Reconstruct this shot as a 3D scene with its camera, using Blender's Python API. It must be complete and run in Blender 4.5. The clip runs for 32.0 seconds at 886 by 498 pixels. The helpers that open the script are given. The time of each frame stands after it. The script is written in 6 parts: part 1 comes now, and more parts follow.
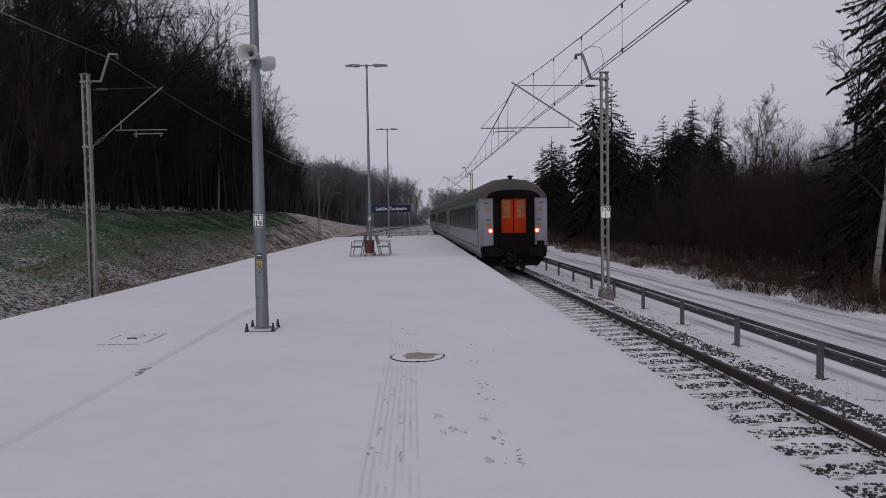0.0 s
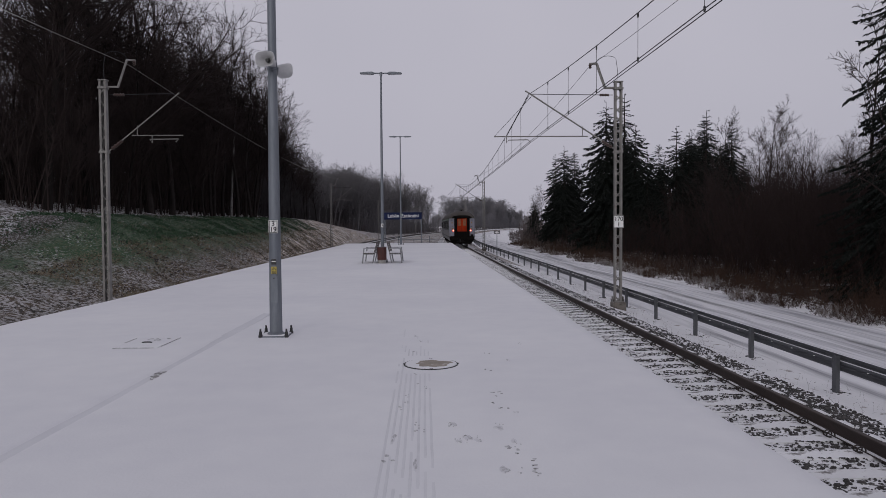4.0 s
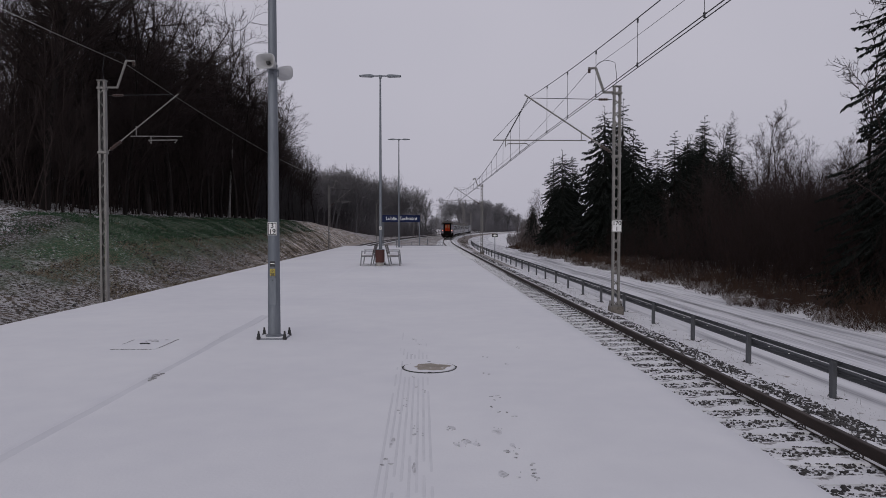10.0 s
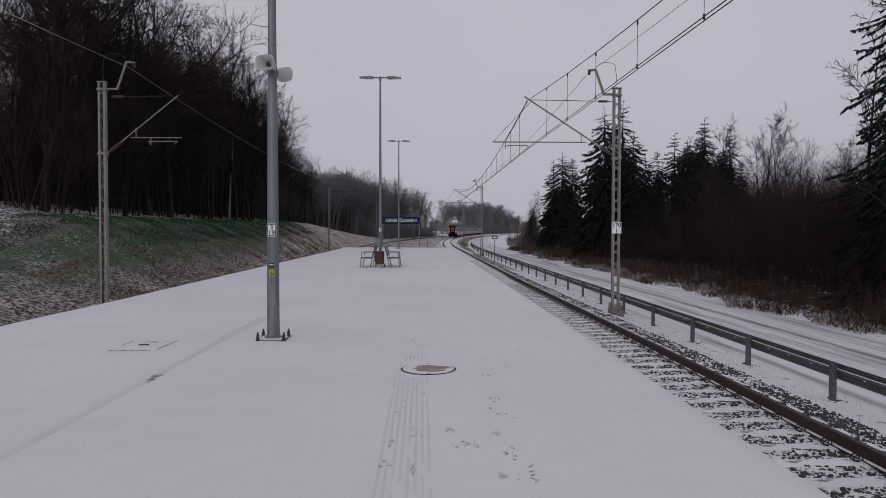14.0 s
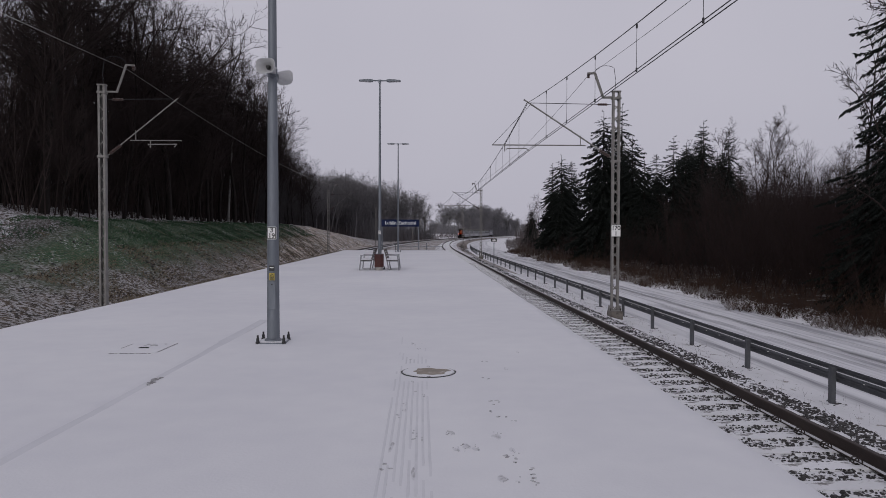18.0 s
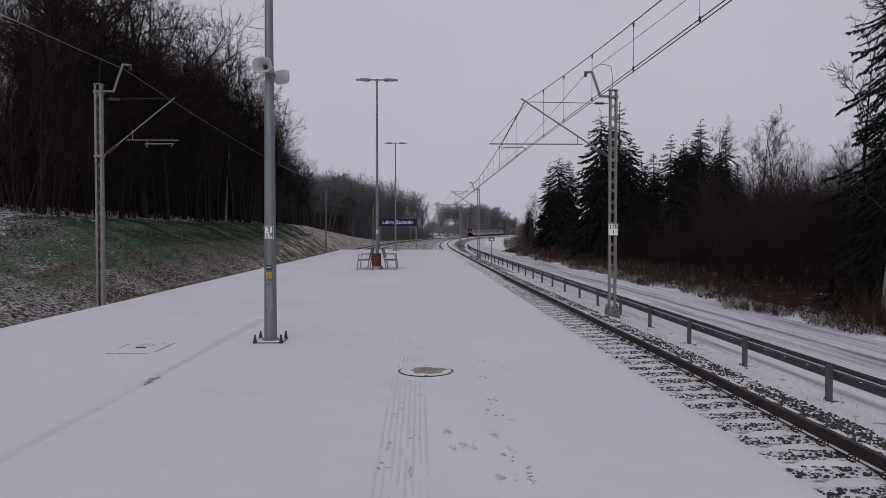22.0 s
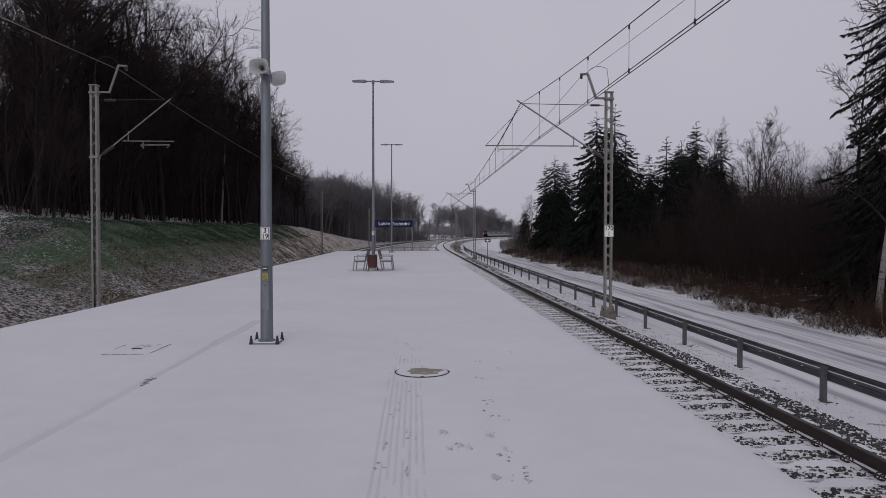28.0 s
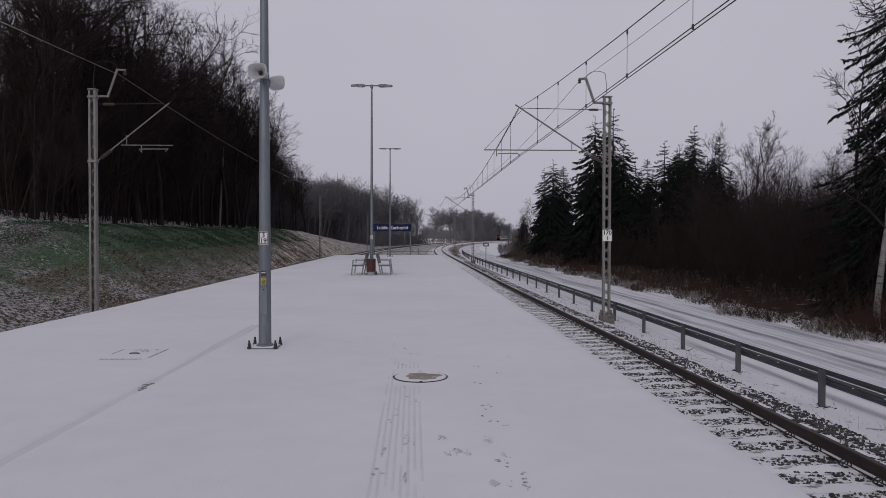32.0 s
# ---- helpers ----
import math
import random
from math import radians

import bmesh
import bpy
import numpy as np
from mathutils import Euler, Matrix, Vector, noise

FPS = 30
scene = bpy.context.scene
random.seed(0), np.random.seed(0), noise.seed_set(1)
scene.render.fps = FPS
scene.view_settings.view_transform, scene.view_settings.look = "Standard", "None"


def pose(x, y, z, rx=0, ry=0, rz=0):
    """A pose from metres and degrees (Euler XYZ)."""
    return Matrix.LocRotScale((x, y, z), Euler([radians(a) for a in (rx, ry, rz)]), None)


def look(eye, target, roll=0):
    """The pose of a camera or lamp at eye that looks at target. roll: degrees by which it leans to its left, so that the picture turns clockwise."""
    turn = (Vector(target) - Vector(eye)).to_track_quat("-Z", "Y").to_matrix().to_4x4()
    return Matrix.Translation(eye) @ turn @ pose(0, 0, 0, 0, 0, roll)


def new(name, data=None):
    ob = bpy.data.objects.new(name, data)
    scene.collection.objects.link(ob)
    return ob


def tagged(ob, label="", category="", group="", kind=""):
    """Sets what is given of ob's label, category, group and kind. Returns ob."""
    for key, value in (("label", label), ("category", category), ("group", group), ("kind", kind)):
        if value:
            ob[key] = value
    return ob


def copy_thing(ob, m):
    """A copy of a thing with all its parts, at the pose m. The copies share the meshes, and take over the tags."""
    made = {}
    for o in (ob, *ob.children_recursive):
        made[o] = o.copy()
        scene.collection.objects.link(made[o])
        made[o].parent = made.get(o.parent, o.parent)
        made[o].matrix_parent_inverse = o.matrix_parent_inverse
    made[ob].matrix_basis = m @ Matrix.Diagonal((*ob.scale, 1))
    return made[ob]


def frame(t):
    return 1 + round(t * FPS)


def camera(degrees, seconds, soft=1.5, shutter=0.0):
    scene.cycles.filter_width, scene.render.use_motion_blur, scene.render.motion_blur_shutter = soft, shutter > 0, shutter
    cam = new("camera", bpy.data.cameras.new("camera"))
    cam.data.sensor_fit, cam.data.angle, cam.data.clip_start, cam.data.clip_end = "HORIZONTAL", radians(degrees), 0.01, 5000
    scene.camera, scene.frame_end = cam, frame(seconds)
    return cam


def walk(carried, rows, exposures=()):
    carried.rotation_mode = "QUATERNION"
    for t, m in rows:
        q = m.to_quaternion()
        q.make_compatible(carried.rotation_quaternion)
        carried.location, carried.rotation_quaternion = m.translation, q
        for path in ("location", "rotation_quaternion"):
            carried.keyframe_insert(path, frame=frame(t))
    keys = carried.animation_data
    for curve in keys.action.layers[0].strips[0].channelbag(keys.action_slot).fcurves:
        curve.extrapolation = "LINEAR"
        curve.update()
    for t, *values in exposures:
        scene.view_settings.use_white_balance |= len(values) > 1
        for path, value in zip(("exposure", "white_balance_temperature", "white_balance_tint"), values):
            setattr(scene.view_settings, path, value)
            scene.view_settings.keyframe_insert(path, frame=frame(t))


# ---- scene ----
cam = camera(63.78, 32.0, soft=0.8)
EXPOSURE = 0.0
PATH = [
    (0, 0.0619, 0.0203, 1.6407, 87.423, 0.980, -2.450),
    (0.5, 0.0633, 0.0239, 1.6394, 87.169, 0.999, -2.280),
    (1, 0.0495, 0.0344, 1.6404, 87.191, 0.722, -2.264),
    (1.5, 0.0416, 0.0484, 1.6354, 87.173, 0.553, -2.449),
    (2, 0.0420, 0.0475, 1.6391, 87.054, 0.667, -2.236),
    (2.5, 0.0415, 0.0315, 1.6430, 87.319, 0.601, -2.128),
    (3, 0.0313, 0.0243, 1.6403, 87.489, 0.583, -2.082),
    (3.5, 0.0227, 0.0175, 1.6419, 87.860, 0.528, -1.797),
    (5.5, 0.0125, 0.0370, 1.6405, 88.197, 0.071, -1.148),
    (6, 0.0092, 0.0257, 1.6472, 88.064, 0.053, -1.275),
    (6.5, 0.0056, 0.0286, 1.6399, 88.200, 0.064, -1.346),
    (7, 0.0004, 0.0354, 1.6402, 88.207, 0.070, -1.412),
    (7.5, 0.0038, 0.0222, 1.6432, 88.079, 0.052, -1.589),
    (8, 0.0057, 0.0259, 1.6416, 88.052, 0.064, -1.613),
    (8.5, 0.0097, 0.0337, 1.6443, 88.147, 0.040, -1.631),
    (9, 0.0046, 0.0197, 1.6401, 88.335, 0.120, -1.577),
    (9.5, 0.0033, 0.0291, 1.6391, 88.259, 0.113, -1.568),
    (10, 0.0007, 0.0164, 1.6493, 88.281, -0.048, -1.709),
    (10.5, 0.0003, 0.0316, 1.6372, 88.493, -0.025, -1.774),
    (11, 0.0086, 0.0200, 1.6483, 88.409, -0.084, -1.706),
    (11.5, 0.0019, 0.0191, 1.6467, 88.525, -0.110, -1.786),
    (12, 0.0085, 0.0144, 1.6430, 88.544, -0.100, -1.717),
    (12.5, 0.0086, 0.0275, 1.6489, 88.493, -0.014, -1.635),
    (13, 0.0059, 0.0256, 1.6477, 88.558, 0.041, -1.574),
    (13.5, 0.0040, 0.0176, 1.6506, 88.488, -0.109, -1.715),
    (14, 0.0087, 0.0248, 1.6447, 88.426, -0.114, -1.712),
    (14.5, 0.0036, 0.0224, 1.6410, 88.403, -0.103, -1.791),
    (16.5, 0.0026, 0.0154, 1.6459, 88.632, -0.118, -1.722),
    (17, -0.0000, 0.0035, 1.6455, 88.673, -0.121, -1.771),
    (17.5, -0.0046, 0.0308, 1.6411, 88.573, -0.098, -1.858),
    (18, -0.0033, 0.0116, 1.6486, 88.648, -0.138, -1.780),
    (18.5, 0.0029, 0.0072, 1.6483, 88.703, -0.095, -1.798),
    (19, -0.0011, 0.0056, 1.6477, 88.653, -0.079, -1.725),
    (19.5, -0.0029, 0.0155, 1.6442, 88.611, 0.027, -1.607),
    (20, 0.0020, 0.0222, 1.6468, 88.608, 0.118, -1.640),
    (20.5, -0.0002, 0.0017, 1.6502, 88.780, 0.068, -1.788),
    (21, -0.0006, 0.0058, 1.6474, 88.721, 0.012, -2.009),
    (21.5, 0.0005, 0.0142, 1.6460, 88.609, 0.050, -1.998),
    (22, 0.0033, 0.0104, 1.6468, 88.581, -0.013, -1.973),
    (22.5, -0.0026, 0.0116, 1.6489, 88.857, -0.049, -2.003),
    (23, 0.0000, -0.0000, 1.6500, 89.045, 0.000, -2.000),
    (23.5, 0.0040, 0.0082, 1.6481, 89.046, 0.027, -1.903),
    (24, 0.0131, 0.0004, 1.6525, 89.045, 0.056, -1.914),
    (24.5, 0.0045, -0.0035, 1.6482, 88.952, 0.082, -1.988),
    (25, -0.0000, 0.0015, 1.6522, 89.006, 0.116, -1.955),
    (25.5, 0.0037, -0.0039, 1.6539, 89.040, 0.142, -2.073),
    (27.5, 0.0020, -0.0099, 1.6429, 88.700, -0.028, -2.141),
    (28, -0.0006, -0.0096, 1.6412, 88.709, -0.061, -2.295),
    (28.5, -0.0005, -0.0091, 1.6500, 88.714, -0.044, -2.214),
    (29, 0.0086, -0.0038, 1.6517, 88.691, -0.029, -2.140),
    (29.5, 0.0006, -0.0052, 1.6416, 88.762, -0.038, -2.265),
    (30, -0.0051, 0.0002, 1.6460, 88.813, -0.124, -2.455),
    (30.5, -0.0143, 0.0030, 1.6478, 88.916, -0.266, -2.537),
    (31, 0.0002, -0.0180, 1.6533, 89.050, -0.096, -2.420),
    (31.5, -0.0085, -0.0150, 1.6533, 88.842, -0.089, -2.335),
    (32, -0.0013, -0.0103, 1.6526, 89.024, -0.095, -2.423),
]

walk(cam, [(t, pose(x, y, z, rx, ry, rz)) for t, x, y, z, rx, ry, rz in PATH], exposures=((0.0, EXPOSURE + 0.03), (1.2, EXPOSURE), (2.2, EXPOSURE), (3.0, EXPOSURE - 0.05), (9.0, EXPOSURE - 0.03), (14.0, EXPOSURE), (23.0, EXPOSURE), (26.0, EXPOSURE - 0.03), (32.0, EXPOSURE - 0.05)))

# ---------------------------------------------------------------- light
SUN_UP, SUN_TURN = radians(15), radians(200)
world = bpy.data.worlds.new("overcast_sky")
scene.world = world
world.use_nodes = True
wn, wl = world.node_tree.nodes, world.node_tree.links
sky = wn.new("ShaderNodeTexSky")
sky.sky_type = "NISHITA"
sky.sun_disc = False
sky.sun_elevation, sky.sun_rotation = SUN_UP, SUN_TURN
sky.air_density, sky.dust_density, sky.ozone_density = 1.0, 6.0, 1.0
grey = wn.new("ShaderNodeHueSaturation")
grey.inputs["Saturation"].default_value = 0.05
grey.inputs["Value"].default_value = 0.06
cloud = wn.new("ShaderNodeMix")
cloud.data_type = "RGBA"
cloud.inputs[0].default_value = 0.8
drift = wn.new("ShaderNodeTexNoise")
drift.inputs["Scale"].default_value, drift.inputs["Detail"].default_value, drift.inputs["Roughness"].default_value = 1.6, 4.0, 0.45
veil = wn.new("ShaderNodeValToRGB")
veil.color_ramp.elements[0].position, veil.color_ramp.elements[1].position = 0.34, 0.66
veil.color_ramp.elements[0].color, veil.color_ramp.elements[1].color = (0.510, 0.500, 0.590, 1), (0.565, 0.549, 0.638, 1)
spread = wn.new("ShaderNodeTexCoord")
wl.new(spread.outputs["Generated"], drift.inputs["Vector"])
wl.new(drift.outputs["Fac"], veil.inputs["Fac"])
wl.new(veil.outputs[0], cloud.inputs[7])
wl.new(sky.outputs[0], grey.inputs["Color"])
wl.new(grey.outputs[0], cloud.inputs[6])
wl.new(cloud.outputs[2], wn["Background"].inputs["Color"])
wn["Background"].inputs["Strength"].default_value = 1.0
sun = new("sun", bpy.data.lights.new("sun", "SUN"))
sun.data.energy, sun.data.angle, sun.data.color = 0.5, radians(25), (1.0, 0.97, 0.95)
sun.matrix_world = look((0, 0, 60), (-math.sin(SUN_TURN) * 60 * math.cos(SUN_UP), -math.cos(SUN_TURN) * 60 * math.cos(SUN_UP), 60 - 60 * math.sin(SUN_UP)))


# ---------------------------------------------------------------- materials
def mat(name, c1, c2=None, scale=4.0, rough=0.8, bump=0.2, metal=0.0, c3=None, cut=(0.45, 0.6), scale3=1.0,
        stretch=(1, 1, 1), glow=None, fine=60.0, vary=0.0, spec=0.5):
    """Two scales of noise between c1 and c2, stains of c3 with a shape of their own, and a fine relief."""
    m = bpy.data.materials.new(name)
    m.use_nodes = True
    n, l = m.node_tree.nodes, m.node_tree.links
    b = n["Principled BSDF"]
    b.inputs["Roughness"].default_value, b.inputs["Metallic"].default_value = rough, metal
    b.inputs["Specular IOR Level"].default_value = spec
    co = n.new("ShaderNodeTexCoord")
    mp = n.new("ShaderNodeMapping")
    mp.inputs["Scale"].default_value = stretch
    l.new(co.outputs["Object"], mp.inputs[0])

    def noise_node(s, detail):
        t = n.new("ShaderNodeTexNoise")
        t.inputs["Scale"].default_value, t.inputs["Detail"].default_value = s, detail
        l.new(mp.outputs[0], t.inputs["Vector"])
        return t

    def mix(fac, a, c):
        x = n.new("ShaderNodeMix")
        x.data_type = "RGBA"
        if isinstance(fac, float):
            x.inputs[0].default_value = fac
        else:
            l.new(fac, x.inputs[0])
        for socket, v in ((x.inputs[6], a), (x.inputs[7], c)):
            if isinstance(v, tuple):
                socket.default_value = (*v, 1)
            else:
                l.new(v, socket)
        return x.outputs[2]

    def ramp(src, lo, hi):
        r = n.new("ShaderNodeMapRange")
        r.inputs["From Min"].default_value, r.inputs["From Max"].default_value = lo, hi
        l.new(src, r.inputs["Value"])
        return r.outputs[0]

    col = tuple(c1)
    small = noise_node(scale * 9, 6)
    if c2:
        big = noise_node(scale, 5)
        add = n.new("ShaderNodeMath")
        add.operation = "MULTIPLY_ADD"
        add.inputs[1].default_value = 0.45
        l.new(small.outputs["Fac"], add.inputs[0])
        l.new(big.outputs["Fac"], add.inputs[2])
        col = mix(ramp(add.outputs[0], 0.5, 0.95), tuple(c1), tuple(c2))
    if c3:
        st = noise_node(scale3, 8)
        st.inputs["Roughness"].default_value = 0.65
        col = mix(ramp(st.outputs["Fac"], *cut), col, tuple(c3))
    if vary:
        info = n.new("ShaderNodeObjectInfo")
        hs = n.new("ShaderNodeHueSaturation")
        l.new(ramp(info.outputs["Random"], 0, 1), hs.inputs["Value"])
        r = hs.inputs["Value"].links[0].from_node
        r.inputs["To Min"].default_value, r.inputs["To Max"].default_value = 1 - vary, 1 + vary
        if isinstance(col, tuple):
            hs.inputs["Color"].default_value = (*col, 1)
        else:
            l.new(col, hs.inputs["Color"])
        col = hs.outputs[0]
    if isinstance(col, tuple):
        b.inputs["Base Color"].default_value = (*col, 1)
    else:
        l.new(col, b.inputs["Base Color"])
    if bump:
        fn = noise_node(fine, 4)
        bp = n.new("ShaderNodeBump")
        bp.inputs["Strength"].default_value, bp.inputs["Distance"].default_value = bump, 0.02
        l.new(fn.outputs["Fac"], bp.inputs["Height"])
        l.new(bp.outputs[0], b.inputs["Normal"])
    if glow:
        b.inputs["Emission Color"].default_value, b.inputs["Emission Strength"].default_value = (*glow[0], 1), glow[1]
    return m


